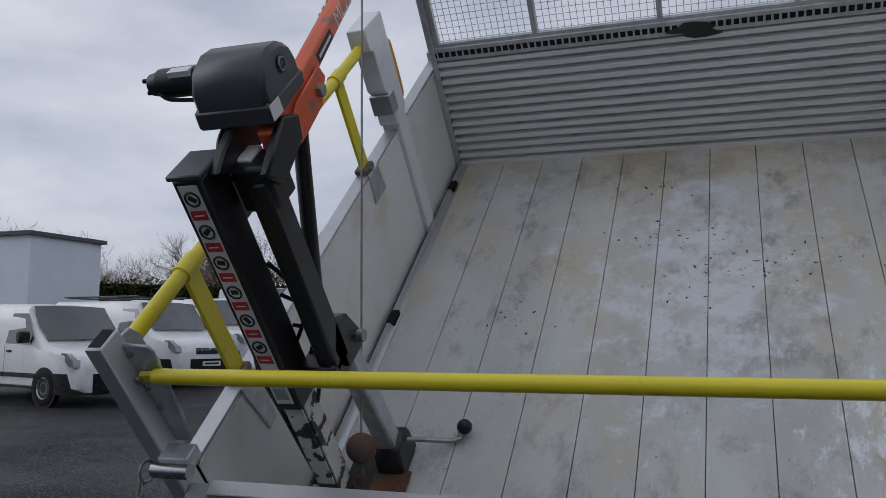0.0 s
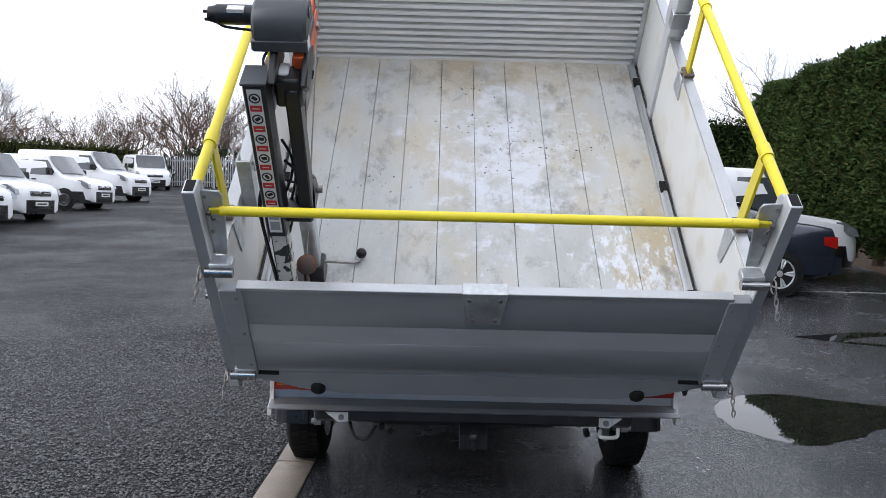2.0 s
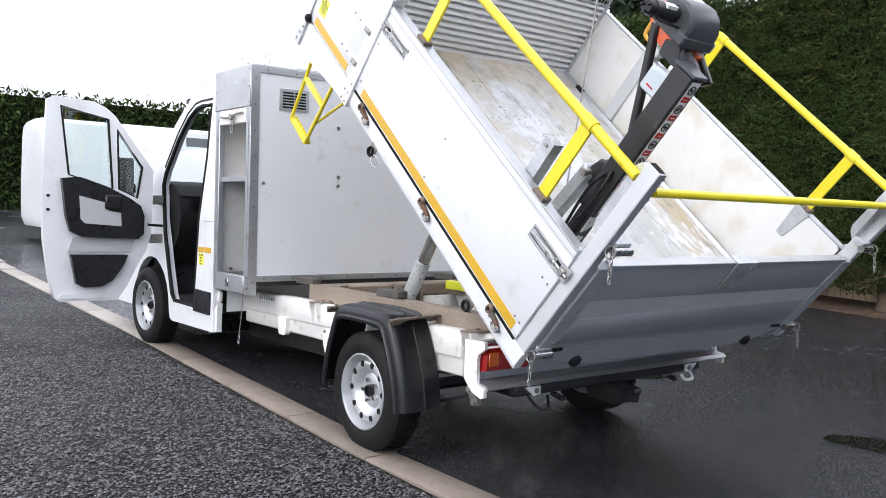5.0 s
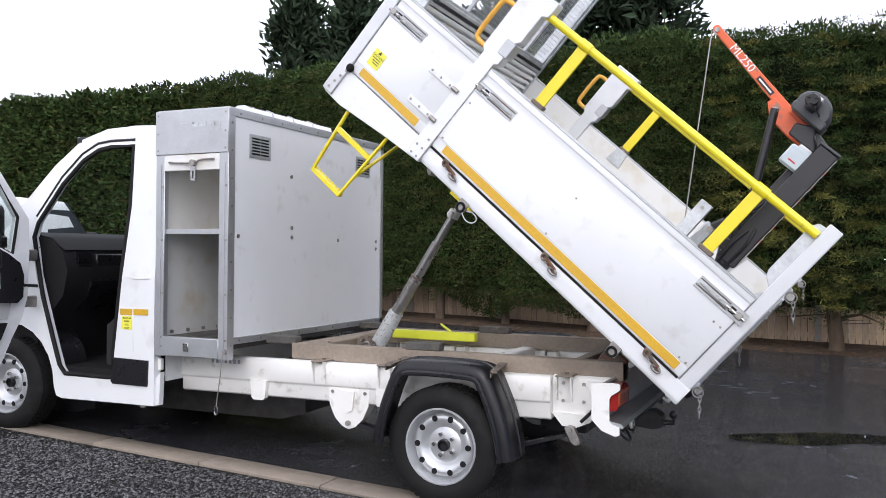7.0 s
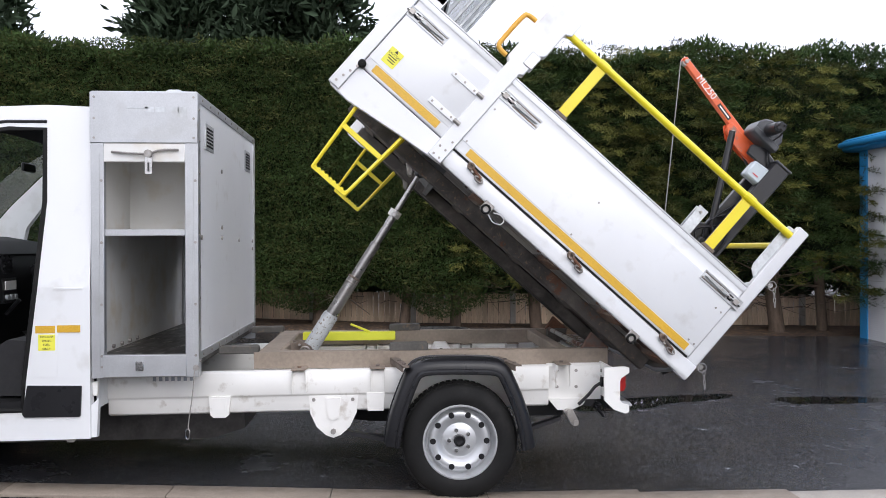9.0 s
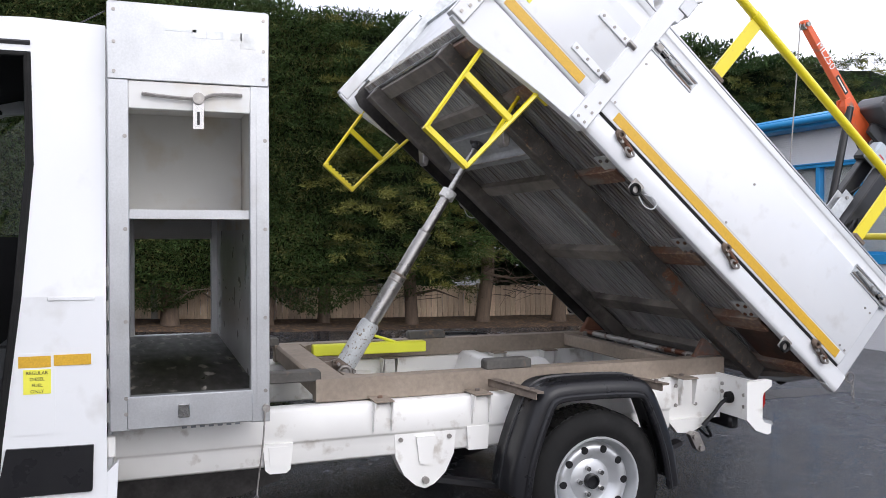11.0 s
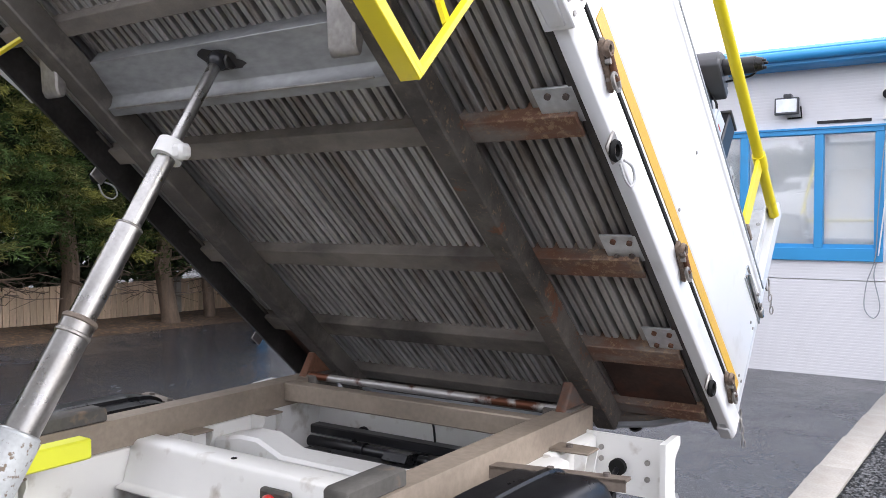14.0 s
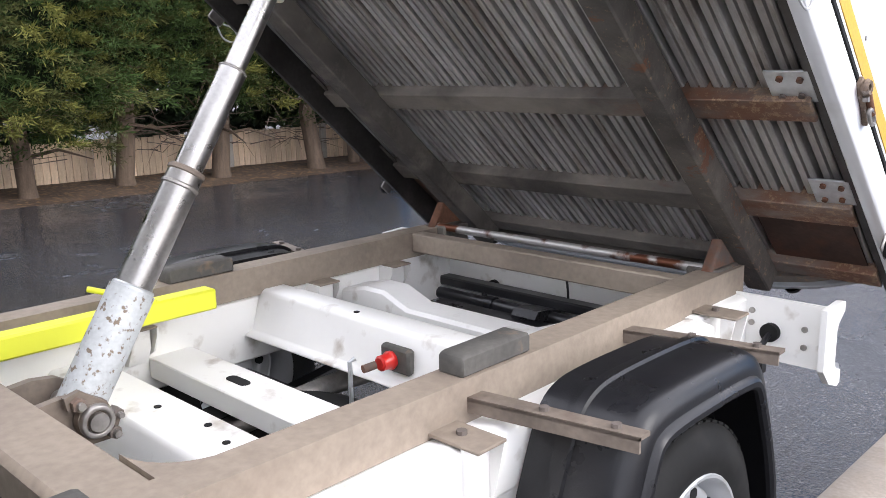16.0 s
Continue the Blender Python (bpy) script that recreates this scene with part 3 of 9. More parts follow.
axis_far = [-400, -150, -80, -50, -35]
xs = axis_far + [-30 + 2 * i for i in range(31)] + [35, 50, 80, 150, 400]
ys = [-400, -150, -80, -50] + [-40 + 2 * i for i in range(56)] + [75, 90, 120, 200, 400]
tagged(sheet(xs, ys, lambda x, y: ground_z(x, y) - 0.006, GRAVEL, "ground"), "dark gravelly tarmac yard with loose stones", "ground", kind="structure")
bm = bmesh.new()
rows = []
for y in [-60, -40, -30] + [-20 + i for i in range(51)] + [36, 44, 52, 60]:
    x0 = kerb_x(y) + 0.10
    line = [x0 + d for d in (0, 1, 2, 3, 4, 5, 6, 7, 8.0, 9.2)]
    rows.append([bm.verts.new((x, y, ground_z(x, y) + (0.0 if k < 9 else 0.03))) for k, x in enumerate(line)])
for a, b in zip(rows, rows[1:]):
    for k in range(len(a) - 1):
        bm.faces.new((a[k], a[k + 1], b[k + 1], b[k]))
tagged(part("road", bm, TARMAC, smooth=60), "wet dark tarmac with puddles beside the concrete edging", "tarmac", kind="structure")

kerb = tagged(part("kerb", box((-0.002, -0.002, -0.02), (0.002, 0.002, -0.01)), JOINT), "flush concrete edging stones between gravel and tarmac", "kerb", kind="structure")
bm = bmesh.new()
rows = []
for i in range(-18, 42):
    y = i * 1.0
    rows.append([bm.verts.new((kerb_x(y) + d, y, ground_z(-1, y) + 0.001)) for d in (0.006, 0.222)])
for a, b in zip(rows, rows[1:]):
    bm.faces.new((a[0], a[1], b[1], b[0]))
part("joint_bed", bm, JOINT, kerb)
stone = finish("kerb_stone", prism([(-0.108, -0.03), (0.108, -0.03), (0.108, 0.008), (0.100, 0.014), (-0.100, 0.014), (-0.108, 0.008)], "y", -0.4545, 0.4545), CONCRETE, 0.004)
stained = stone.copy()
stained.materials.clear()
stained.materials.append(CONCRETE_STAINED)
rnd = random.Random(4)
for i in range(-14, 40):
    y = i * 0.915 + 0.3
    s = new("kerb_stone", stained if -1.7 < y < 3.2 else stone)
    s.parent = kerb
    s.matrix_basis = pose(kerb_x(y) + 0.114 + rnd.uniform(-0.0015, 0.0015), y, ground_z(-1, y) + rnd.uniform(-0.001, 0.003), math.degrees(0.038 if 0 < y < 4 else 0.022 if y > 0 else 0), rnd.uniform(-0.5, 0.5), -math.degrees(0.012))


def puddle(points, lift=0.0015):
    """A shallow sheet of rain water with an uneven shore."""
    r = random.Random(len(points) + int(points[0][0] * 100))
    path = arc([(x, y, 0) for x, y in points + points[:1]], 14)[:-1]
    turn = 1 if sum(a.x * b.y - b.x * a.y for a, b in zip(path, path[1:] + path[:1])) > 0 else -1
    waves = [(r.uniform(0, 6.28), k, 0.05 / k ** 0.6) for k in (5, 9, 14, 23, 37, 61)]
    line = []
    for i, p in enumerate(path):
        d = (path[(i + 1) % len(path)] - path[i - 1]).normalized() * turn
        out = sum(h * math.sin(f + k * 6.2832 * i / len(path)) for f, k, h in waves) * min(1.0, 2 * lift / 0.003) * 0.5
        line.append((p.x + d.y * out, p.y - d.x * out))
    bm = bmesh.new()
    ring = [bm.verts.new((x, y, ground_z(x, y) + lift)) for x, y in line]
    bmesh.ops.triangulate(bm, faces=[bm.faces.new(ring if turn > 0 else ring[::-1])])
    return tagged(part("puddle", bm, WATER), "still puddle of rain water on the tarmac", "puddle", "puddles on the tarmac")


puddle([(1.86, 0.72), (1.84, 1.05), (2.05, 1.50), (2.5, 1.70), (2.95, 1.50), (3.5, 1.34), (3.75, 1.0), (3.3, 0.78), (2.9, 0.80), (2.6, 0.55), (2.2, 0.40)])
puddle([(3.7, 4.2), (4.6, 4.6), (5.6, 4.5), (6.6, 4.9), (6.3, 4.2), (5.2, 3.7), (4.3, 3.8)])
puddle([(1.62, -1.35), (1.85, -1.3), (2.25, -1.85), (2.45, -2.4), (2.55, -3.05), (2.30, -2.9), (2.05, -2.3), (1.75, -1.9)])
puddle([(2.0, -3.5), (2.30, -3.4), (2.42, -3.9), (2.35, -4.5), (2.15, -4.6), (2.05, -4.1)])
puddle([(-3.35, -1.55), (-3.15, -1.42), (-2.95, -1.5), (-2.98, -1.68), (-3.2, -1.72)], 0.006)
puddle([(-2.75, -2.15), (-2.55, -2.05), (-2.45, -2.2), (-2.6, -2.32)], 0.006)
# painted bay line across the tarmac
tagged(part("painted_line", box((2.6, 8.50, ground_z(5, 8.55) + 0.0), (8.25, 8.585, ground_z(5, 8.55) + 0.004)), LINE_PAINT), "worn white bay line painted on the tarmac", "line", kind="structure")

# loose chippings near the walk
rnd = random.Random(17)
verts, faces = [], []
ico = [(0, 0, 1), (0.9, 0, 0.3), (0.28, 0.85, 0.3), (-0.72, 0.53, 0.3), (-0.72, -0.53, 0.3), (0.28, -0.85, 0.3)]
for k in range(115000):
    if k < 80000:
        x, y = -1.12 - 3.9 * rnd.random() ** 1.1, rnd.uniform(-4.6, 3.2)
    else:
        x, y = -1.15 - 6.6 * rnd.random() ** 1.3, rnd.uniform(-7.5, 8.0)
    if x > kerb_x(y) - 0.02:
        continue
    s = 0.005 + 0.010 * rnd.random() ** 2.0
    a = rnd.uniform(0, 6.28)
    base = len(verts)
    z = ground_z(x, y) - 0.004
    for px, py, pz in ico:
        f = s * rnd.uniform(0.75, 1.25)
        verts.append((x + f * (px * math.cos(a) - py * math.sin(a)), y + f * 0.8 * (px * math.sin(a) + py * math.cos(a)), z + f * pz * 0.8))
    faces += [(base, base + 1 + j, base + 1 + (j + 1) % 5) for j in range(5)]
me = bpy.data.meshes.new("loose_chippings")
me.from_pydata(verts, [], faces)
me.materials.append(material("pale_stone_chippings", (0.082, 0.082, 0.084), 0.5, vary=0.2, scale=30, per_island=0.9))
tagged(new("loose_chippings", me), "loose pale stone chippings scattered on the yard", "gravel", kind="stuff")
# ---- the tipper truck ----
truck = thing("tipper_truck", "white tipper truck with raised alloy dropside bed and open cab door", "truck")


def tilt(z, y):
    """The chassis sits slightly nose down."""
    return z - 0.008 * y


RAKE = Matrix(((1, 0, 0, 0), (0, 1, 0, 0), (0, -0.008, 1, 0), (0, 0, 0, 1)))


# wheels
def wheel_parts(parent, c, side, steer=0.0):
    m = Matrix.Translation(c) @ Matrix.Rotation(radians(steer), 4, "Z") @ Matrix.Diagonal((side, 1, 1, 1))
    w = part("wheel", lathe([(0.05, 0.205), (0.035, 0.207), (-0.04, 0.20), (-0.10, 0.21)], 36), SILVER, parent, "silver steel wheel with a black tyre", m=m)
    prof = [(-0.098, 0.21), (-0.104, 0.26), (-0.100, 0.295), (-0.086, 0.322), (-0.075, 0.333)]
    prof += [(s, 0.336) for s in (-0.06, -0.02, 0.02, 0.06)] + [(0.075, 0.333), (0.086, 0.322), (0.102, 0.295), (0.108, 0.262), (0.105, 0.24), (0.096, 0.214), (0.06, 0.204)]
    part("tyre", lathe(prof, 56), RUBBER, w, "worn black rubber tyre", m=m)
    bm = bmesh.new()
    for k in range(56):
        a = 2 * math.pi * k / 56
        for s0, s1 in ((-0.074, -0.03), (-0.024, 0.024), (0.03, 0.074)):
            sub = box((s0, -0.013, 0.334), (s1, 0.013, 0.340))
            bmesh.ops.transform(sub, matrix=Matrix.Rotation(a + (0.05 if s0 < -0.03 or s0 > 0 else 0), 4, "X"), verts=sub.verts)
            me = bpy.data.meshes.new("t")
            sub.to_mesh(me)
            sub.free()
            bm.from_mesh(me)
            bpy.data.meshes.remove(me)
    tagged(part("tread", bm, RUBBER, w, m=m, smooth=0), kind="stuff")
    # the dished steel rim with ten holes
    part("rim", lathe([(0.094, 0.221), (0.102, 0.216), (0.102, 0.209), (0.088, 0.202), (0.045, 0.197), (0.026, 0.190), (0.030, 0.184), (0.058, 0.176), (0.066, 0.166), (0.067, 0.148), (0.060, 0.128), (0.034, 0.110), (0.026, 0.10), (0.034, 0.084), (0.036, 0.035), (0.036, 0.001)], 40), SILVER, w, m=m)
    hole = [cyl((0.055, 0.157 * math.cos(a), 0.157 * math.sin(a)), (0.0682, 0.157 * math.cos(a), 0.157 * math.sin(a)), 0.0175, 16) for a in (2 * math.pi * k / 10 for k in range(10))]
    for h in hole:
        part("vent_hole", h, DARK, w, m=m)
    for k in range(5):
        a = 2 * math.pi * k / 5
        part("wheel_bolt", cyl((0.034, 0.062 * math.cos(a), 0.062 * math.sin(a)), (0.056, 0.062 * math.cos(a), 0.062 * math.sin(a)), 0.012, 6), CHROME, w, m=m)
    part("hub", lathe([(0.03, 0.036), (0.060, 0.034), (0.062, 0.028), (0.046, 0.026), (0.044, 0.001)], 20), BLACK_PLASTIC, w, m=m)
    return w


for side in (-1, 1):
    wheel_parts(truck, (side * 0.920, 0.008, 0.336), side)
    wheel_parts(truck, (side * 0.975, 3.440, 0.462), side, 2.0)
part("axle", cyl((-0.85, 0, 0.33), (0.85, 0, 0.33), 0.04), BLACK_PAINT, truck, "black rear axle")

# chassis rails: white pressed side members
for s in (-1, 1):
    bm = prism([(s * x, z) for x, z in ((0.60, 0.50), (0.60, 0.722), (0.735, 0.738), (0.772, 0.730), (0.772, 0.592), (0.756, 0.582), (0.756, 0.494), (0.735, 0.484))], "y", -0.56, 2.085)
    rail = part("chassis_rail", bm, WHITE_CHASSIS, truck, "white painted chassis side member", 0.006, RAKE)
    bm = prism([(s * x, z) for x, z in ((0.676, 0.728), (0.676, 0.829), (0.586, 0.829), (0.586, 0.728))], "y", -0.95, 1.24)
    sub = part("subframe_rail", bm, BROWN, truck, "brown primed tipper subframe rail", 0.005)
    # brown angle brackets tie the subframe to the chassis
    for y in (0.915, 0.442, -0.69):
        ext = 0.815
        b = box((min(s * 0.672, s * ext), y, 0.741), (max(s * 0.672, s * ext), y + 0.09, 0.749))
        br = part("bracket", b, BROWN, sub, m=RAKE, bevel=0.002)
        if y > -1:
            for dy in (0.0, 0.083):
                part("gusset", prism([(s * 0.768, 0.742), (s * 0.813, 0.742), (s * 0.786, 0.610), (s * 0.768, 0.604)], "y", y + dy, y + dy + 0.007), WHITE_CHASSIS, br, m=RAKE)
        part("bolt", cyl((s * 0.73, y + 0.045, 0.748), (s * 0.73, y + 0.045, 0.758), 0.012, 8), BROWN_DARK, br, m=RAKE)
    # dampers on the rails
    for y in (0.195, 1.235):
        part("rubber_buffer", prism([(y - 0.02, 0.830), (y + 0.22, 0.830), (y + 0.22, 0.872), (y + 0.21, 0.880), (y - 0.01, 0.880), (y - 0.02, 0.872)], "x", s * 0.592, s * 0.668), BLOCK, truck, "grey rubber buffer block on the subframe", 0.006, RAKE)
    # tie plate, jacking lug and spring hanger
    part("spring_hanger", prism([(0.90, 0.575), (0.895, 0.47), (0.855, 0.385), (0.80, 0.335), (0.755, 0.318), (0.71, 0.335), (0.655, 0.385), (0.615, 0.47), (0.605, 0.575)], "x", s * 0.67, s * 0.760), WHITE_CHASSIS, truck, "white spring hanger bracket", 0.008)
    part("hanger_bolt", cyl((s * 0.755, 0.755, 0.358), (s * 0.778, 0.755, 0.358), 0.017, 8), STEEL, truck)
    part("jacking_lug", prism([(1.492, 0.582), (1.480, 0.470), (1.462, 0.455), (1.392, 0.455), (1.374, 0.470), (1.362, 0.582)], "x", s * 0.750, s * 0.788), WHITE_CHASSIS, truck, "white pressed jacking lug", 0.008)
    part("lug_recess", prism([(1.468, 0.570), (1.460, 0.485), (1.394, 0.485), (1.386, 0.570)], "x", s * 0.786, s * 0.791), WHITE_CHASSIS, truck, bevel=0.004)
    part("rail_pad", prism([(0.555, 0.590), (0.548, 0.480), (0.452, 0.480), (0.445, 0.590)], "x", s * 0.750, s * 0.776), WHITE_CHASSIS, truck, bevel=0.008)
    part("hanger_boss", prism([(0.80, 0.56), (0.785, 0.44), (0.755, 0.425), (0.725, 0.44), (0.71, 0.56)], "x", s * 0.758, s * 0.772), WHITE_CHASSIS, truck, bevel=0.006)
    for hy in (0.872, 0.638):
        part("hanger_rivet", cyl((s * 0.758, hy, 0.55), (s * 0.768, hy, 0.55), 0.011, 8), STEEL, truck)
    part("spring", prism([(0.74, 0.37), (0.4, 0.30), (0.05, 0.275), (-0.35, 0.33), (-0.64, 0.42), (-0.64, 0.40), (-0.35, 0.308), (0.05, 0.25), (0.4, 0.278), (0.74, 0.345)], "x", s * 0.69, s * 0.75), BLACK_PAINT, truck, "black leaf spring")
    part("hanger_tail", prism([(-0.56, 0.53), (-0.80, 0.53), (-0.78, 0.49), (-0.70, 0.455), (-0.62, 0.46)], "x", s * 0.70, s * 0.735), WHITE_CHASSIS, truck, "white spring hanger at the rail end", 0.006)
    part("shackle", prism([(-0.672, 0.475), (-0.650, 0.462), (-0.690, 0.385), (-0.712, 0.370), (-0.736, 0.378), (-0.738, 0.400), (-0.704, 0.470)], "x", s * 0.765, s * 0.80), STEEL, truck, "worn steel spring shackle", 0.008)
    for y, z in ((-0.678, 0.452), (-0.716, 0.392)):
        part("shackle_bolt", cyl((s * 0.795, y, z), (s * 0.815, y, z), 0.016, 8), STEEL, truck)
    # narrower tail of the rail, reaching the lamp board
    tail = part("rail_tail", prism([(s * x, z) for x, z in ((0.60, 0.52), (0.60, 0.742), (0.70, 0.742), (0.715, 0.73), (0.715, 0.52))], "y", -0.895, -0.56), WHITE_CHASSIS, truck, "white narrow rail end", 0.005)
    for y in (-0.62, -0.74):
        for z in (0.60, 0.70):
            part("bolt", cyl((s * 0.714, y, z), (s * 0.722, y, z), 0.010, 8), STEEL, tail)

# cross members
part("cross_member", prism([(0.655, 0.55), (0.66, 0.652), (0.672, 0.660), (0.80, 0.660), (0.82, 0.648), (0.86, 0.48), (0.84, 0.48), (0.80, 0.640), (0.676, 0.640), (0.672, 0.55)], "x", -0.60, 0.60), WHITE_CHASSIS, truck, "white chassis cross member", 0.012, RAKE)
bm = prism([(0.355, 0.575), (0.355, 0.612), (0.503, 0.612), (0.503, 0.545), (0.495, 0.545), (0.495, 0.604), (0.363, 0.604), (0.363, 0.575)], "x", -0.60, 0.60)
part("cross_plate", bm, WHITE_CHASSIS, truck, "white slotted cross plate", 0.006, RAKE)
for x in (0.206,):
    slot = part("slot", prism([(x + 0.020 * math.cos(a) + (0.03 if math.cos(a) > 0 else -0.03), 0.430 + 0.018 * math.sin(a)) for a in (2 * math.pi * k / 14 for k in range(14))], "z", 0.598, 0.6145), DARK, truck, m=RAKE)
for x, y, z in ((-0.20, 0.44, 0.6095), (0.10, 0.735, 0.6575), (-0.22, 0.735, 0.6575), (-0.10, 0.71, 0.6575), (0.12, 0.045, 0.7425)):
    part("punched_hole", cyl((x, y, z), (x, y, z + 0.005), 0.010, 10), DARK, truck, m=RAKE)
part("cross_member", prism([(-0.03, 0.53), (-0.03, 0.735), (-0.015, 0.745), (0.065, 0.745), (0.08, 0.735), (0.118, 0.608), (0.150, 0.600), (0.150, 0.590), (0.110, 0.592), (0.095, 0.56)], "x", -0.60, 0.60), WHITE_CHASSIS, truck, "white boxed cross member", 0.006, RAKE)
bm = prism([(-0.60, 0.67), (-0.46, 0.70), (-0.36, 0.70), (-0.24, 0.655), (0.24, 0.655), (0.36, 0.70), (0.46, 0.70), (0.60, 0.67), (0.60, 0.60), (-0.60, 0.60)], "y", -0.42, -0.28)
part("cross_member", bm, WHITE_CHASSIS, truck, "white arched cross member", 0.012, RAKE)
bm = box((-0.60, -0.90, 0.50), (0.60, -0.88, 0.735))
rear_cross = part("rear_cross_member", bm, WHITE_CHASSIS, truck, "white rear cross member with cable holes", 0.004)
for x in (0.34,):
    part("grommet", cyl((x, -0.882, 0.60), (x, -0.868, 0.60), 0.030, 16), RUBBER, rear_cross)
part("cross_beam", box((-0.586, -0.715, 0.752), (0.586, -0.650, 0.828)), BROWN, truck, "brown subframe cross beam", 0.005)
part("cross_beam", box((-0.60, 1.085, 0.728), (0.60, 1.235, 0.828)), BROWN, truck, "brown front subframe cross beam", 0.014)
part("gas_tank", prism([(-0.42, 0.38), (-0.42, 0.55), (-0.46, 0.585), (-0.66, 0.585), (-0.70, 0.55), (-0.70, 0.38)], "x", -0.50, 0.42), BLACK_PLASTIC, truck, "black plastic underfloor tank", 0.02)
part("cross_pipe", cyl((-0.55, -0.74, 0.575), (0.52, -0.74, 0.575), 0.024, 14), BLACK_PAINT, truck, "glossy black pipe across the chassis")
part("pipe_beam", box((-0.58, -0.86, 0.585), (0.58, -0.80, 0.625)), BLACK_PAINT, truck, "black steel bar", 0.006)
part("pipe_clamp", prism([(-0.80, 0.56), (-0.66, 0.56), (-0.64, 0.59), (-0.66, 0.615), (-0.72, 0.61), (-0.80, 0.59)], "x", -0.05, 0.06), BLACK_PLASTIC, truck, bevel=0.006)
part("pipe_clamp", cyl((0.22, -0.74, 0.575), (0.26, -0.74, 0.575), 0.031, 14), BLACK_PLASTIC, truck)
part("hanging_wire", tube(arc([(-0.02, -0.70, 0.765), (-0.02, -0.80, 0.74), (-0.03, -0.855, 0.70), (-0.06, -0.83, 0.63)]), 0.005, 6), BLACK_PLASTIC, truck)
part("grommet_lead", tube(arc([(0.34, -0.87, 0.60), (0.34, -0.83, 0.61), (0.33, -0.80, 0.58)]), 0.012, 8), BLACK_PLASTIC, truck)
for sx in (-1, 1):
    for y in (-0.58, -0.22, 0.50, 0.98):
        gus = part("rail_bracket", prism([(sx * 0.602, 0.724), (sx * 0.545, 0.724), (sx * 0.545, 0.66), (sx * 0.575, 0.605), (sx * 0.602, 0.60)], "y", y + 0.018, y + 0.082), WHITE_CHASSIS, truck, "white pressed rail bracket", 0.004)
        for fy in (y, y + 0.094):
            part("bracket_web", prism([(sx * 0.602, 0.725), (sx * 0.522, 0.725), (sx * 0.522, 0.700), (sx * 0.555, 0.640), (sx * 0.602, 0.612)], "y", fy, fy + 0.006), WHITE_CHASSIS, gus)
        part("bracket_cap", box((min(sx * 0.515, sx * 0.59), y + 0.005, 0.7245), (max(sx * 0.515, sx * 0.59), y + 0.095, 0.731)), BROWN, gus, "brown steel plate", 0.002)
part("tail_pipe", tube(arc([(0.3, 1.6, 0.42), (0.3, 0.6, 0.42), (0.2, 0.0, 0.50), (0.25, -0.6, 0.42)]), 0.035, 12), STEEL, truck, "dull steel exhaust pipe")
part("spare_tyre", lathe([(-0.1, 0.2), (-0.1, 0.30), (0.1, 0.30), (0.1, 0.2)], 24), RUBBER, truck, m=Matrix.Translation((0.0, 0.45, 0.42)) @ Matrix.Rotation(radians(90), 4, "Y"))

# ram cylinder between chassis and bed
ram_foot, ram_top = Vector((0.0, 0.975, 0.75)), Vector((0.0, 0.20, 1.975))
ram_dir = (ram_top - ram_foot).normalized()
ram_len = (ram_top - ram_foot).length
stages = [(-0.02, 0.295, 0.054, RAM_BASE, "rough grey painted ram base"), (0.295, 0.60, 0.043, RAM_STEEL, ""), (0.60, 0.876, 0.035, RAM_STEEL, ""), (0.876, 1.124, 0.027, RAM_STEEL, ""), (1.124, ram_len, 0.018, RAM_STEEL, "polished ram rod")]
ram_body = None
for a, b, r, mat, lab in stages:
    ob = part("ram_stage", cyl(ram_foot + ram_dir * a, ram_foot + ram_dir * b, r, 28), mat, ram_body or truck, lab or "polished steel ram stage")
    ram_body = ram_body or ob
for a, r, h in ((0.285, 0.050, 0.02), (0.555, 0.046, 0.014), (0.592, 0.046, 0.016), (0.872, 0.037, 0.010)):
    part("ram_ring", cyl(ram_foot + ram_dir * a, ram_foot + ram_dir * (a + h), r, 28), GALV if a < 0.4 else BROWN_WORN if a > 0.56 and a < 0.6 else STEEL, ram_body, bevel=0.004)
part("ram_collar", cyl(ram_foot + ram_dir * 1.10, ram_foot + ram_dir * 1.15, 0.043, 24), WHITE_CHASSIS, ram_body, "chipped cream ram collar")
part("collar_lug", box((-0.075, -0.022, -0.022), (-0.03, 0.022, 0.022)), WHITE_CHASSIS, ram_body, m=Matrix.Translation(ram_foot + ram_dir * 1.12), bevel=0.01)
for x in (-0.085, 0.075):
    part("ram_bracket", prism([(0.93, 0.70), (1.10, 0.70), (1.10, 0.815), (1.04, 0.822), (0.985, 0.815), (0.945, 0.79), (0.93, 0.75)], "x", x - 0.007, x + 0.017), BROWN_WORN, truck, "brown ram pivot bracket", 0.006)
yoke = part("ram_yoke", cyl((-0.128, 0.985, 0.765), (-0.094, 0.985, 0.765), 0.040, 20), BROWN_WORN, truck, "round worn steel pivot boss with nuts", 0.006)
part("yoke_ring", lathe([(-0.006, 0.024), (0.0, 0.024), (0.008, 0.027), (0.008, 0.036), (0.0, 0.039), (-0.006, 0.039)], 20), STEEL, yoke, bevel=0.001, m=Matrix.Translation((-0.130, 0.985, 0.765)) @ Matrix.Diagonal((-1, 1, 1, 1)))
part("ram_pin", cyl((-0.142, 0.985, 0.765), (0.10, 0.985, 0.765), 0.021, 14), STEEL, yoke)
for y, z, r in ((1.020, 0.812, 0.016), (0.950, 0.728, 0.015), (0.938, 0.768, 0.012)):
    part("yoke_bolt", cyl((-0.135, y, z), (-0.10, y, z), r, 6), BROWN_DARK, yoke)
    part("yoke_stud", cyl((-0.148, y, z), (-0.135, y, z), r * 0.55, 8), STEEL, yoke)
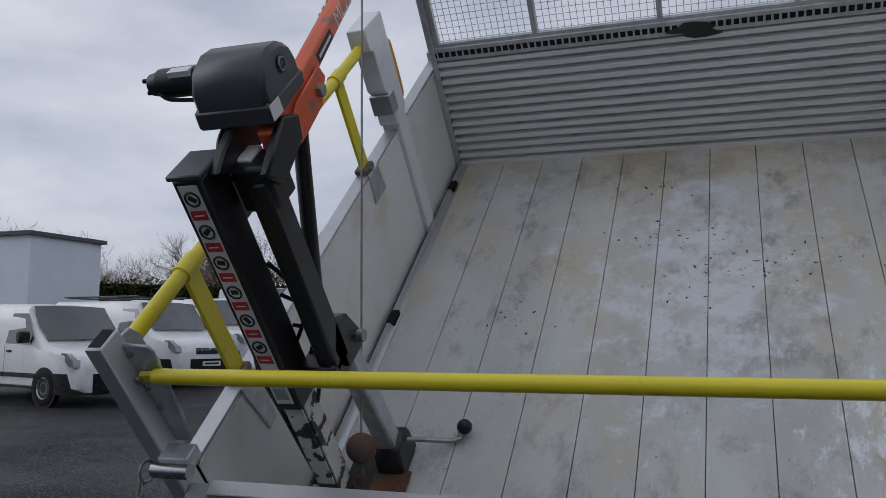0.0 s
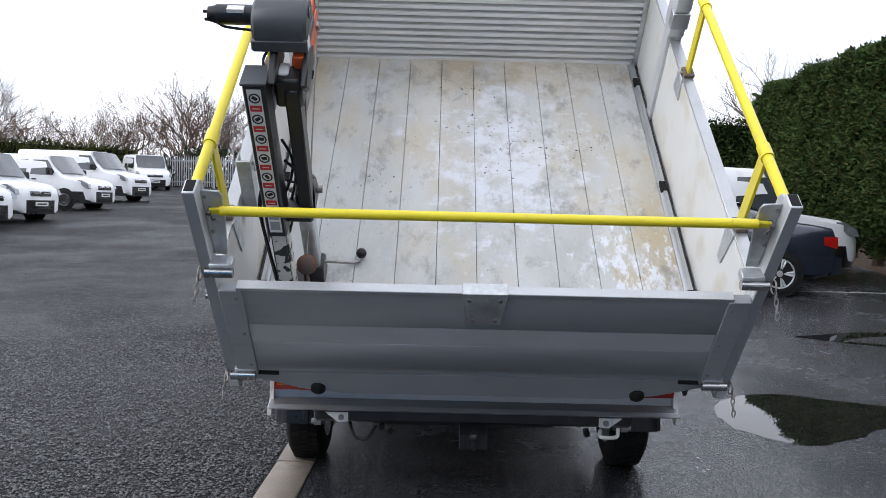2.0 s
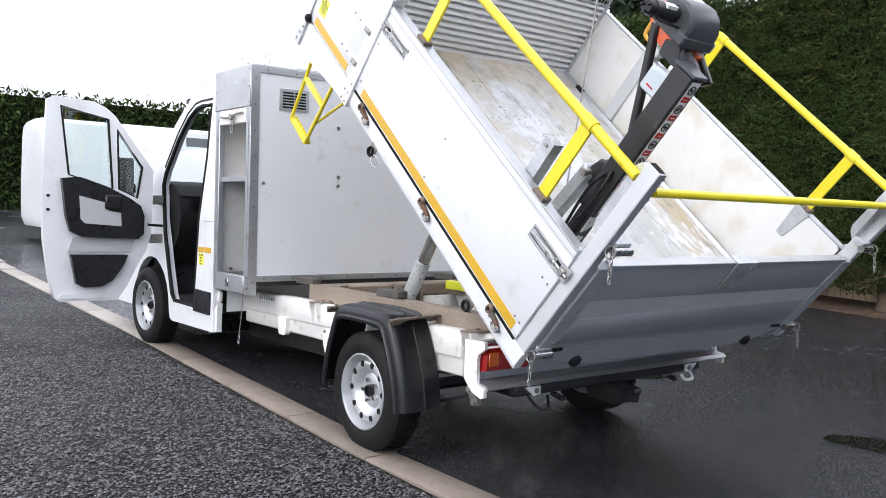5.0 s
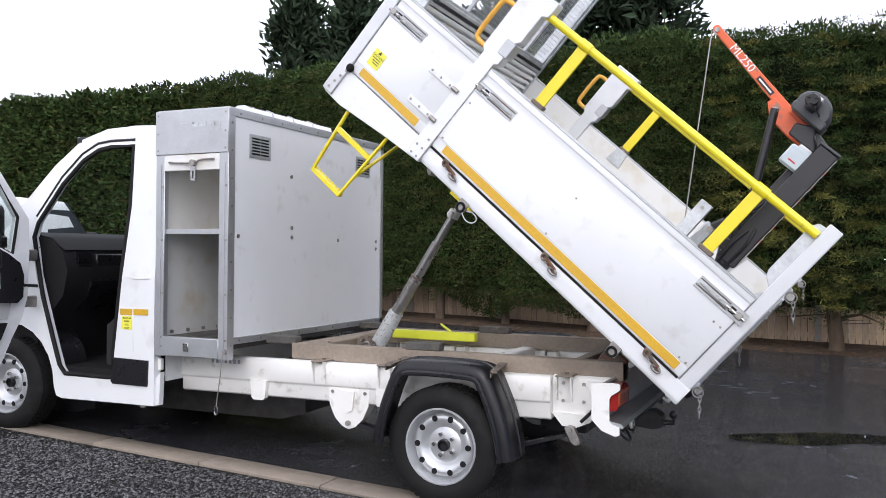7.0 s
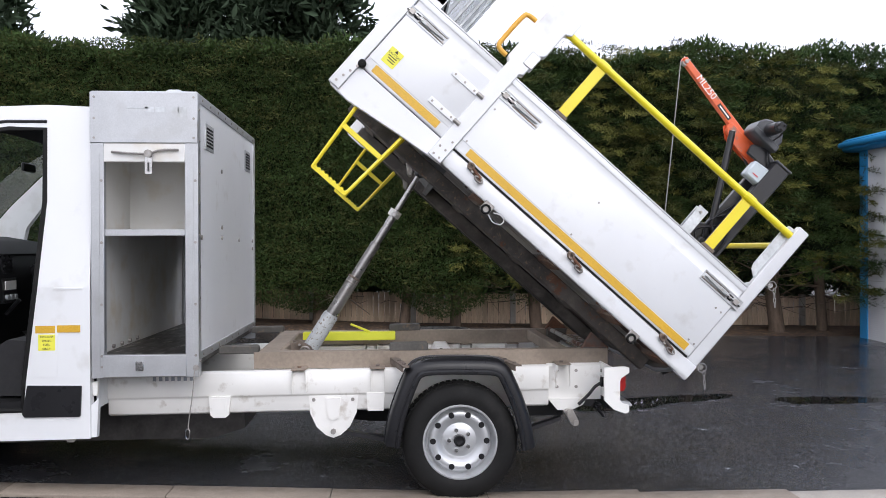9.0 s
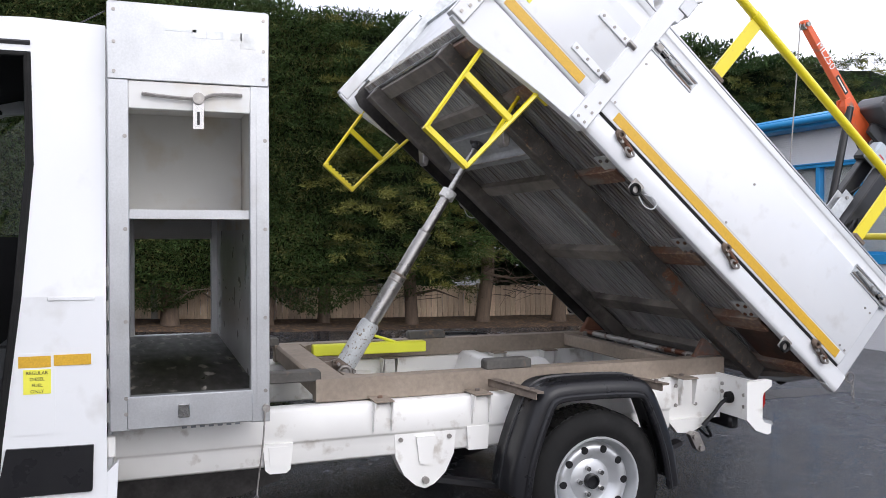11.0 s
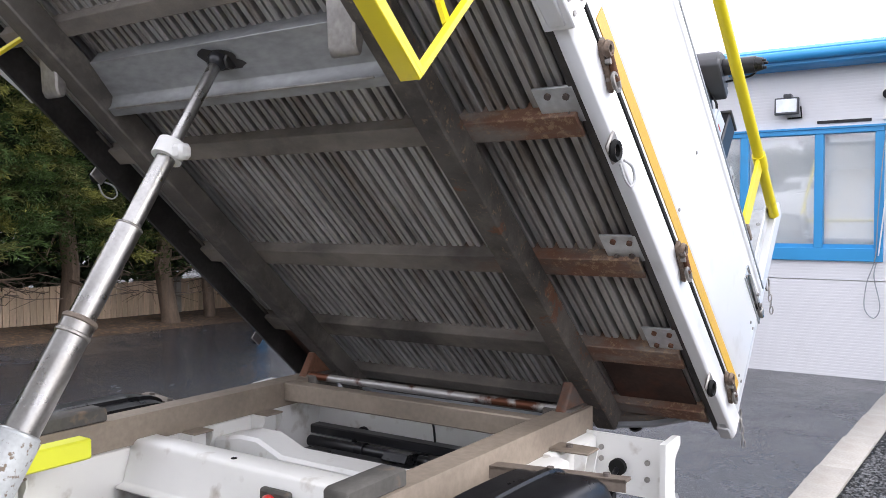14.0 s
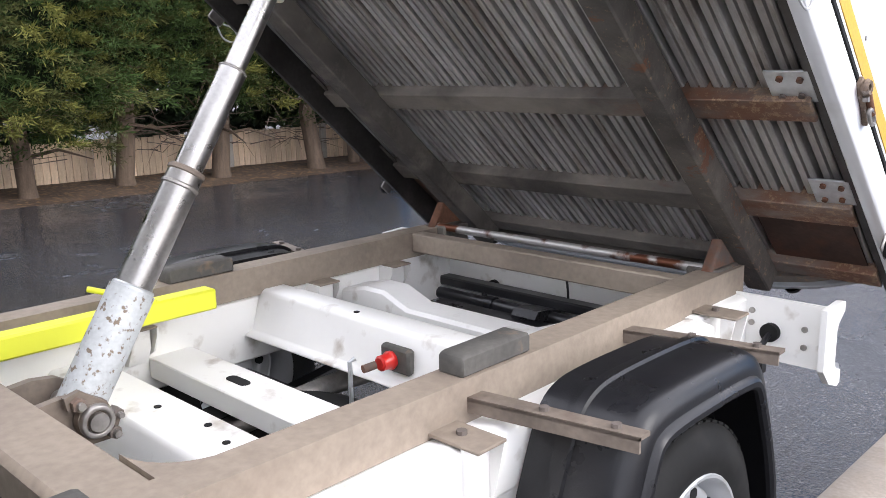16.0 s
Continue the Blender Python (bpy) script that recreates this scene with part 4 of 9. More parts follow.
part("yoke_strap", prism([(1.04, 0.80), (1.045, 0.83), (1.01, 0.838), (0.96, 0.80), (0.93, 0.75), (0.945, 0.715), (0.96, 0.72), (0.955, 0.75), (0.98, 0.785)], "x", -0.118, -0.102), BROWN_WORN, yoke, bevel=0.003)
# rounded corners where the front beam meets the rails
for sx in (-1, 1):
    arc_pts = [(sx * (0.586 - 0.14 + 0.14 * math.sin(radians(q))), 1.085 - 0.14 + 0.14 * math.cos(radians(q))) for q in range(0, 91, 10)]
    part("beam_corner", prism([(sx * 0.588, 1.087)] + arc_pts, "z", 0.729, 0.8275), BROWN, truck)

# yellow safety prop on the subframe
prop = part("safety_prop", box((0.37, 0.368, 0.778), (0.435, 1.05, 0.842)), LIME, truck, "bright yellow safety prop lying across the subframe", 0.006, Matrix.Translation((0.02, 0, 0)))
part("prop_handle", cyl((0.40, 0.56, 0.842), (0.53, 0.70, 0.885), 0.009, 10), LIME, prop)

# valve with a red knob on the cross member
part("valve_plate", box((-0.195, 0.098, 0.630), (-0.075, 0.128, 0.708)), BLOCK, truck, "dark valve plate", 0.008)
part("valve_knob", lathe([(0.0, 0.027), (0.012, 0.029), (0.02, 0.023), (0.045, 0.023), (0.05, 0.017), (0.05, 0.001)], 18), RED_KNOB, truck, "red isolator knob", m=Matrix.Translation((-0.125, 0.126, 0.668)) @ Matrix.Rotation(radians(90), 4, "Z"))
part("valve_stem", cyl((-0.120, 0.186, 0.667), (-0.112, 0.225, 0.663), 0.012, 10), RUST, truck)
part("pin", tube([(-0.055, 0.225, 0.545), (-0.055, 0.225, 0.672), (-0.062, 0.210, 0.680)], 0.007, 8), GALV, truck)

# tow bar and underrun bar
part("underrun_bar", box((-0.76, -0.985, 0.462), (0.76, -0.925, 0.535)), BLACK_PAINT, truck, "black rear underrun bar", 0.012)
tow = part("tow_bar", prism([(-0.80, 0.47), (-1.02, 0.46), (-1.06, 0.43), (-1.06, 0.365), (-1.0, 0.35), (-0.84, 0.37)], "x", -0.065, 0.065), BLACK_PAINT, truck, "black tow bar with ball hitch", 0.012)
part("tow_ball", ball((0, -1.12, 0.44), 0.025, 16), BLACK_PAINT, tow)
part("tow_neck", tube([(0, -1.04, 0.385), (0, -1.12, 0.39), (0, -1.12, 0.43)], 0.016), BLACK_PAINT, tow)
for sx in (-1, 1):
    hp = part("hanger_plate", prism([(sx * 0.71, 0.51), (sx * 0.60, 0.51), (sx * 0.60, 0.468), (sx * 0.645, 0.462)], "y", -0.996, -0.986), WHITE_CHASSIS, truck, bevel=0.003)
    part("hanger_bolt", cyl((sx * 0.632, -1.006, 0.487), (sx * 0.632, -0.996, 0.487), 0.015, 6), STEEL, hp)
part("step_loop", tube(arc([(0.615, -0.955, 0.44), (0.612, -0.985, 0.418), (0.685, -0.985, 0.418), (0.70, -0.955, 0.45)], 4), 0.010, 8), WHITE_CHASSIS, truck)
part("wiring_loop", tube(arc([(-0.60, -0.9, 0.44), (-0.57, -0.95, 0.385), (-0.51, -0.96, 0.375), (-0.47, -0.92, 0.43)]), 0.008, 8), BLACK_PLASTIC, truck)
for x, z in ((-0.44, 0.43), (-0.40, 0.41), (0.55, 0.42)):
    part("wiring_plug", cyl((x, -0.965, z), (x, -0.92, z + 0.012), 0.016, 10), BLACK_PLASTIC, truck, bevel=0.003)
# two dark blocks added below to keep light off the ground under the truck
part("gearbox", prism([(1.35, 0.30), (1.55, 0.24), (2.9, 0.23), (2.9, 0.52), (1.6, 0.52), (1.35, 0.44)], "x", -0.34, 0.34), DARK_STEEL, truck, "dark block added under the chassis to keep light out", 0.03)
part("engine_undertray", prism([(2.95, 0.26), (3.15, 0.215), (4.55, 0.215), (4.75, 0.27), (4.75, 0.36), (2.95, 0.36)], "x", -0.70, 0.70), BLACK_PLASTIC, truck, "black block added under the engine to keep light out", 0.02)

# lamp board: a channel open to the rear, with a lamp at either end
bar = part("lamp_board", prism([(-0.90, 0.745), (-0.90, 0.545), (-0.99, 0.533), (-1.008, 0.520), (-1.020, 0.528), (-1.006, 0.546), (-0.915, 0.560), (-0.915, 0.745)], "x", -0.975, 0.975), ALU, truck, "aluminium rear lamp board", 0.003)
for s in (-1, 1):
    part("end_cap", prism([(-0.85, 0.752), (-0.97, 0.758), (-0.998, 0.752), (-1.0, 0.722), (-0.952, 0.690), (-0.944, 0.670), (-0.944, 0.560), (-0.96, 0.540), (-0.998, 0.530), (-0.998, 0.488), (-0.975, 0.480), (-0.905, 0.505), (-0.85, 0.560)], "x", s * 0.965, s * 0.985), WHITE_CHASSIS, bar, "white lamp board end cap", 0.006)
    web = part("inner_web", box((min(s * 0.60, s * 0.972), -0.905, 0.545), (max(s * 0.60, s * 0.972), -0.897, 0.752)), WHITE_CHASSIS, bar, "white plate behind the lamp")
    part("web_socket", cyl((s * 0.800, -0.898, 0.64), (s * 0.800, -0.875, 0.64), 0.030, 16), RUBBER, web)
    part("socket_lead", tube(arc([(s * 0.800, -0.88, 0.635), (s * 0.797, -0.84, 0.61), (s * 0.790, -0.80, 0.56), (s * 0.78, -0.74, 0.50)]), 0.010, 8), BLACK_PLASTIC, web)
    for x, z in ((0.905, 0.610), (0.905, 0.668), (0.735, 0.66), (0.735, 0.70)):
        part("web_bolt", cyl((s * x, -0.898, z), (s * x, -0.890, z), 0.010, 8), STEEL, web)
    lamp = part("tail_lamp", prism([(-0.918, 0.60), (-0.975, 0.61), (-0.985, 0.63), (-0.985, 0.70), (-0.975, 0.72), (-0.918, 0.73)], "x", s * 0.68, s * 0.955), RED_LENS, bar, "red and amber tail lamp", 0.006)
    part("amber_section", box((min(s * 0.88, s * 0.945), -0.989, 0.632), (max(s * 0.88, s * 0.945), -0.97, 0.70)), AMBER_LENS, lamp, bevel=0.004)

# rear mudguards
line_out = [(0.435, 0.325), (0.420, 0.44), (0.385, 0.56), (0.338, 0.68), (0.300, 0.765), (0.245, 0.802), (0.160, 0.812), (0.0, 0.812), (-0.150, 0.808), (-0.225, 0.798), (-0.276, 0.762), (-0.315, 0.68), (-0.358, 0.58), (-0.400, 0.45), (-0.424, 0.300)]
for s in (-1, 1):
    # a pressed skin: outer half raised by a step, round shoulder, beaded lip at the outer edge
    path = [Vector((0, y, z)) for y, z in line_out]
    for _ in range(2):
        path = path[:1] + [p.lerp(q, f) for p, q in zip(path, path[1:]) for f in (0.25, 0.75)] + path[-1:]
    section = [(0.785, 0.0), (0.872, 0.0), (0.876, 0.016), (0.900, 0.018), (0.904, 0.010), (0.984, 0.012), (1.010, 0.008), (1.028, 0.000), (1.041, -0.016), (1.046, -0.034), (1.047, -0.046), (1.056, -0.050), (1.062, -0.058), (1.062, -0.070), (1.055, -0.078), (1.044, -0.078), (1.040, -0.040), (1.020, -0.008), (0.98, 0.006), (0.90, 0.006), (0.785, -0.008)]
    bm = bmesh.new()
    rings = []
    for k, p in enumerate(path):
        d = (path[min(k + 1, len(path) - 1)] - path[max(k - 1, 0)]).normalized()
        n = Vector((0, -d.z, d.y))
        if n.dot(p - Vector((0, 0, 0.34))) < 0:
            n = -n
        rings.append([bm.verts.new((s * x, p.y + n.y * o, p.z + n.z * o)) for x, o in section])
    for a, b in zip(rings, rings[1:]):
        for k in range(len(section)):
            bm.faces.new((a[k - 1], a[k], b[k], b[k - 1]))
    bm.faces.new(rings[0])
    bm.faces.new(rings[-1])
    guard = part("mudguard", bm, BLACK_PLASTIC, truck, "black plastic mudguard over the rear wheel", smooth=32)
    for y0, y1 in ((0.385, 0.322), (-0.24, -0.325)):
        b = part("guard_bracket", prism([(s * 0.674, y0 - 0.025), (s * 1.062, y1 - 0.020), (s * 1.062, y1 + 0.02), (s * 0.674, y0 + 0.025)], "z", 0.778, 0.788), BROWN_WORN, guard, "brown steel mudguard bracket", 0.002)
        part("bracket_flange", prism([(s * 0.674, y0 + 0.019), (s * 1.062, y1 + 0.014), (s * 1.062, y1 + 0.02), (s * 0.674, y0 + 0.025)], "z", 0.752, 0.786), BROWN_WORN, b)
        for f in (0.44, 0.85):
            bx, by = s * (0.674 + 0.388 * f), y0 + (y1 - y0) * f
            part("bolt", cyl((bx, by, 0.786), (bx, by, 0.797), 0.011, 8), BROWN_DARK, b)
# ---- the tipped bed, in its own axes ----
FLOOR = 1.492
# floor planks with seams
FLOOR_ALU = floor_material()
for k in range(10):
    x0 = -0.985 + k * 0.197
    part("floor_plank", box((x0 + 0.0012, -0.50, FLOOR - 0.012), (x0 + 0.1958, 1.985, FLOOR)), FLOOR_ALU, truck, "" if k else "worn pale alloy floor plank, scuffed and stained", 0.0012, BED)
# worn metals of the bed
HINGE = material("worn_cast_hinge_iron", (0.16, 0.115, 0.085), 0.6, 0.3, vary=0.35, scale=30, fine=0.25, fine_scale=120, dirt=(0.34, 0.30, 0.27), dirt_amount=0.2, dirt_scale=40, dirt_edge=0.1)
RUST_DARK = material("dark_rusted_sheet", (0.055, 0.032, 0.023), 0.75, 0.1, vary=0.4, scale=6.0, fine=0.2, bump=0.001, bump_scale=60, dirt=(0.12, 0.045, 0.022), dirt_amount=0.2, dirt_scale=5, dirt_edge=0.2)
LEVER = material("dull_cast_lever", (0.42, 0.43, 0.43), 0.5, 0.4, vary=0.2, scale=18, fine=0.15, fine_scale=90)
POST = material("pale_anodised_post", (0.66, 0.67, 0.68), 0.42, 0.3, vary=0.06, scale=6, dirt=(0.4, 0.39, 0.37), dirt_amount=0.08, dirt_edge=0.4)
RUSTY_BAR = material("rust_worn_bar", (0.50, 0.48, 0.46), 0.4, 0.6, vary=0.2, scale=8, dirt=(0.14, 0.05, 0.025), dirt_amount=0.42, dirt_scale=7.0, dirt_edge=0.06)
PITCH = material("dried_black_tar", (0.03, 0.03, 0.03), 0.7, vary=0.2, scale=20)


def blob(cx, cy, rx, ry, z, n=18, rough=0.35, seed=0):
    r = random.Random(seed)
    ph = [r.uniform(0, 6.28) for _ in range(4)]
    pts = []
    for k in range(n):
        a = 2 * math.pi * k / n
        f = 1 + rough * (0.5 * math.sin(2 * a + ph[0]) + 0.35 * math.sin(3 * a + ph[1]) + 0.3 * math.sin(5 * a + ph[2]) + r.uniform(-0.3, 0.3))
        pts.append((cx + rx * f * math.cos(a), cy + ry * f * math.sin(a)))
    return prism(pts, "z", z, z + 0.0012)


rnd = random.Random(11)
marks = bmesh.new()
for k in range(90):
    bx, bu = rnd.choice([(0.02, 1.62), (-0.05, 1.25), (0.12, 1.28), (0.30, 1.08), (0.38, 1.02), (0.62, 1.12), (-0.5, 0.75), (0.1, 0.9)])
    blobm = blob(bx + rnd.gauss(0, 0.08), bu + rnd.gauss(0, 0.06), rnd.uniform(0.002, 0.006), rnd.uniform(0.002, 0.007), FLOOR, 9, 0.9, 1000 + k)
    me = bpy.data.meshes.new("t"); blobm.to_mesh(me); blobm.free(); marks.from_mesh(me); bpy.data.meshes.remove(me)
tagged(part("tar_speck", marks, PITCH, truck, "dried tar specks on the floor", m=BED), kind="stuff")

for s in (-1, 1):
    # edge rails of the floor with latch slots
    part("floor_edge", prism([(s * 0.987, 1.455), (s * 0.987, 1.488), (s * 1.0, 1.496), (s * 1.006, 1.509), (s * 1.022, 1.509), (s * 1.024, 1.488), (s * 1.042, 1.488), (s * 1.042, 1.455)], "y", -0.49, 1.985), ALU, truck, "pale alloy floor edge rail", m=BED)
    for u in (-0.03, 0.76, 1.74):
        part("latch_slot", box((min(s * 0.992, s * 1.028), u - 0.040, 1.484), (max(s * 0.992, s * 1.028), u + 0.040, 1.512)), RUBBER, truck, "dark latch slot in the floor edge", 0.004, BED)
    o = s * 1.10
    # side rave under the dropsides
    part("side_rave", prism([(s * 1.045, 1.375), (s * 1.085, 1.375), (s * 1.092, 1.40), (s * 1.092, 1.468), (s * 1.085, 1.475), (s * 1.045, 1.475)], "y", -0.505, 1.385), WHITE_BODY, truck, "white side rave below the dropside", 0.003, BED)
    part("side_rave", prism([(-0.0 + 2.0, 1.285), (2.13, 1.29), (2.13, 1.475), (1.385, 1.475), (1.385, 1.362), (1.62, 1.338)], "x", s * 1.045, s * 1.09), WHITE_BODY, truck, "white front side rave", 0.003, BED)
    # dropside: hollow alloy extrusion with stepped face
    def panel(u0, u1, name, lab):
        p = part(name, prism([(s * 1.05, 1.482), (s * 1.088, 1.482), (s * 1.094, 1.49), (s * 1.094, 1.548), (s * 1.098, 1.553), (s * 1.098, 1.905), (s * 1.092, 1.912), (s * 1.092, 1.972), (s * 1.098, 1.978), (s * 1.098, 2.006), (s * 1.092, 2.012), (s * 1.05, 2.012)], "y", u0, u1), WHITE_BODY, truck, lab, 0.0015, BED)
        part("inner_skin", box((min(s * 1.046, s * 1.052), u0 + 0.01, 1.495), (max(s * 1.046, s * 1.052), u1 - 0.01, 2.0)), WHITE_INNER, p, "stained inner face", m=BED)
        part("top_rail", box((min(s * 1.045, s * 1.101), u0, 2.008), (max(s * 1.045, s * 1.101), u1, 2.018)), ALU, p, m=BED, bevel=0.002)
        return p
    rear = panel(-0.425, 1.375, "dropside", "white alloy dropside with an amber reflective stripe")
    front = panel(1.46, 2.068, "front_dropside", "white alloy front side panel with hinges and stripe")
    part("stripe", box((min(s * 1.094, s * 1.0965), -0.382, 1.497), (max(s * 1.094, s * 1.0965), 1.30, 1.543)), ORANGE_TAPE, rear, "amber reflective stripe", m=BED)
    part("stripe", box((min(s * 1.094, s * 1.0965), 1.525, 1.497), (max(s * 1.094, s * 1.0965), 2.005, 1.543)), ORANGE_TAPE, front, "amber reflective stripe", m=BED)
    for u in (-0.40, -0.36, 0.55, 1.345):
        for w in (1.56, 1.80):
            part("rivet", cyl((s * 1.098, u, w), (s * 1.101, u, w), 0.006, 8), STEEL, rear, m=BED)
    # recessed lever latches near the top edge
    for panel_ob, u, d in ((rear, 1.385, -1), (rear, -0.462, 1), (front, 2.09, -1)):
        def span(a, b, w0, w1, x0, x1):
            return box((min(s * x0, s * x1), min(u + d * a, u + d * b), w0), (max(s * x0, s * x1), max(u + d * a, u + d * b), w1))
        lt = part("latch", span(0.0, 0.290, 1.872, 1.925, 1.094, 1.0992), GALV, panel_ob, "scratched grey lever latch", m=BED)
        for w0, w1 in ((1.866, 1.873), (1.924, 1.931)):
            part("latch_edge", span(0.0, 0.290, w0, w1, 1.096, 1.103), ALU, lt, m=BED, bevel=0.001)
        part("lever", prism([(u + d * p, w) for p, w in ((0.095, 1.890), (0.13, 1.886), (0.20, 1.889), (0.262, 1.892), (0.278, 1.899), (0.262, 1.907), (0.20, 1.911), (0.13, 1.914), (0.095, 1.908))], "x", s * 1.101, s * 1.114), LEVER, lt, bevel=0.005, m=BED)
        part("latch_bolt", cyl((s * 1.106, u + d * 0.005, 1.898), (s * 1.106, u + d * 0.115, 1.898), 0.009, 10), CHROME, lt, m=BED)
        part("latch_keeper", span(0.02, 0.055, 1.882, 1.915, 1.099, 1.117), STEEL, lt, m=BED, bevel=0.004)
        part("latch_slot", span(0.062, 0.092, 1.882, 1.915, 1.0985, 1.1005), DARK, lt, m=BED)
        part("latch_recess", span(0.10, 0.284, 1.8765, 1.8845, 1.0985, 1.1000), BROWN_DARK, lt, m=BED)
        part("latch_recess", span(0.10, 0.284, 1.9135, 1.9205, 1.0985, 1.1000), BROWN_DARK, lt, m=BED)
        part("latch_rivet", cyl((s * 1.099, u + d * 0.275, 1.885), (s * 1.104, u + d * 0.275, 1.885), 0.006, 8), STEEL, lt, m=BED)
        for p in (0.085, 0.15):
            part("latch_pin", cyl((s * 1.10, u + d * p, 1.897), (s * 1.122, u + d * p, 1.897), 0.007, 8), STEEL, lt, m=BED)
    # black rubber-coloured strip stands in for the shaded gap between rave and dropside
    part("hinge_strip", box((min(s * 1.088, s * 1.0945), -0.42, 1.472), (max(s * 1.088, s * 1.0945), 1.37, 1.484)), RUBBER, rear, "black strip standing in for the dark gap along the hinges", m=BED)
    # dropside hinges: brown cast latches under the stripe
    for u in (1.196, 0.436, -0.273):
        h = part("hinge", prism([(u + 0.062, 1.484), (u + 0.040, 1.488), (u + 0.018, 1.470), (u - 0.025, 1.462), (u - 0.058, 1.448), (u - 0.072, 1.430), (u - 0.060, 1.424), (u - 0.020, 1.440), (u + 0.030, 1.448), (u + 0.058, 1.462)], "x", s * 1.092, s * 1.106), HINGE, truck, "rusty brown cast dropside hinge", 0.003, BED)
        part("hinge_pin", cyl((s * 1.112, u - 0.05, 1.452), (s * 1.112, u + 0.025, 1.466), 0.010, 10), RUST, h, m=BED)
        part("hinge_eye", lathe([(-0.008, 0.010), (0.008, 0.010), (0.010, 0.018), (0.0, 0.023), (-0.010, 0.018), (-0.008, 0.010)], 14), HINGE, h, m=BED @ Matrix.Translation((s * 1.112, u + 0.036, 1.468)))
        part("hinge_link", tube([(s * 1.116, u - 0.045 + 0.026 * math.cos(q), 1.440 + 0.013 * math.sin(q)) for q in (2 * math.pi * k / 12 for k in range(12))], 0.006, 6, closed=True), STEEL, h, m=BED)
        part("hinge_bolt", cyl((s * 1.104, u + 0.012, 1.452), (s * 1.118, u + 0.012, 1.452), 0.009, 6), STEEL, h, m=BED)
    part("rubber_knob", lathe([(0.0, 0.024), (0.014, 0.024), (0.024, 0.016), (0.026, 0.001)], 16), RUBBER, front, "black rubber knob", m=BED @ Matrix.Translation((s * 1.10, 2.068, 1.493)) @ Matrix.Diagonal((s, 1, 1, 1)))
    for k in range(4):
        part("rivet", cyl((s * 1.105, 2.115 - 0.012 * k, 1.33 + 0.045 * k), (s * 1.109, 2.115 - 0.012 * k, 1.33 + 0.045 * k), 0.008, 8), STEEL, front, m=BED)
    if s < 0:
        cs = part("caution_label", box((-1.1005, 1.922, 1.580), (-1.0975, 2.008, 1.682)), STICKER_Y, front, "yellow caution label", m=BED)
        face = Matrix(((0, 0, -1, 0), (-1, 0, 0, 0), (0, 1, 0, 0), (0, 0, 0, 1)))
        words("CAUTION", 0.018, BED @ Matrix.Translation((-1.101, 1.965, 1.648)) @ face, INK, cs)
        part("label_mark", prism([(1.953, 1.662), (1.977, 1.662), (1.965, 1.682)], "x", -1.1015, -1.1003), INK, cs, m=BED)
        for k in range(3):
            part("label_bar", box((-1.1015, 1.935, 1.630 - 0.014 * k), (-1.1003, 1.995 - 0.008 * k, 1.635 - 0.014 * k)), INK, cs, m=BED)
    # hinges on the front panel
    for w in (1.60, 1.80):
        h = part("strap_hinge", box((min(s * 1.098, s * 1.106), 1.47, w - 0.018), (max(s * 1.098, s * 1.106), 1.66, w + 0.018)), WHITE_BODY, front, "white strap hinge", 0.003, BED)
        part("hinge_barrel", cyl((s * 1.112, 1.435, w), (s * 1.112, 1.48, w), 0.013, 10), STEEL, h, m=BED)
        for u in (1.50, 1.57, 1.64):
            part("bolt", cyl((s * 1.106, u, w), (s * 1.110, u, w), 0.007, 8), STEEL, h, m=BED)
    # middle posts
    post = part("mid_post", prism([(1.372, 1.365), (1.466, 1.365), (1.468, 2.06), (1.492, 2.08), (1.492, 2.488), (1.290, 2.488), (1.290, 2.40), (1.324, 2.385), (1.324, 2.215), (1.350, 2.19), (1.350, 2.05), (1.372, 2.04)], "x", s * 1.028, s * 1.108), POST if s > 0 else WHITE_BODY, truck, "pale grey middle post with a grab handle", 0.004, BED)
    part("post_sleeve", box((min(s * 1.022, s * 1.115), 1.335, 2.10), (max(s * 1.022, s * 1.115), 1.40, 2.19)), ALU, post, bevel=0.004, m=BED)
    for u, w in ((1.40, 1.385), (1.44, 1.385), (1.40, 1.44), (1.44, 1.44), (1.40, 1.50)):
        part("rivet", cyl((s * 1.108, u, w), (s * 1.112, u, w), 0.007, 8), STEEL, post, m=BED)
    part("grab_handle", tube(arc([(s * 1.07, 1.50, 2.08), (s * 1.07, 1.555, 2.085), (s * 1.07, 1.575, 2.12), (s * 1.07, 1.575, 2.30), (s * 1.07, 1.555, 2.335), (s * 1.07, 1.50, 2.34)], 4), 0.0145, 10), ORANGE_HANDLE, post, "amber plastic-coated grab handle", m=BED)
    # front corner post of the headboard
    part("corner_post", box((min(s * 1.04, s * 1.105), 2.072, 1.30), (max(s * 1.04, s * 1.105), 2.150, 2.06)), POST, truck, "alloy headboard corner post", 0.004, BED)
    # rear posts: hollow channel with a plate
    rp = part("rear_post", prism([(s * 1.038, -0.502), (s * 1.084, -0.502), (s * 1.084, -0.43), (s * 1.038, -0.43)], "z", 1.37, 2.485), POST, truck, "pale aluminium rear corner post with chained pins", 0.004, BED)
    part("post_hollow", box((min(s * 1.044, s * 1.078), -0.496, 2.482), (max(s * 1.044, s * 1.078), -0.436, 2.4865)), DARK, rp, m=BED)
    # thin grey sheet colours in the backlit shade on the post's rear
    part("rear_face", box((min(s * 1.040, s * 1.082), -0.5045, 1.372), (max(s * 1.040, s * 1.082), -0.502, 2.483)), ALU_GREY, rp, "grey sheet for the shade on the post's rear", m=BED)
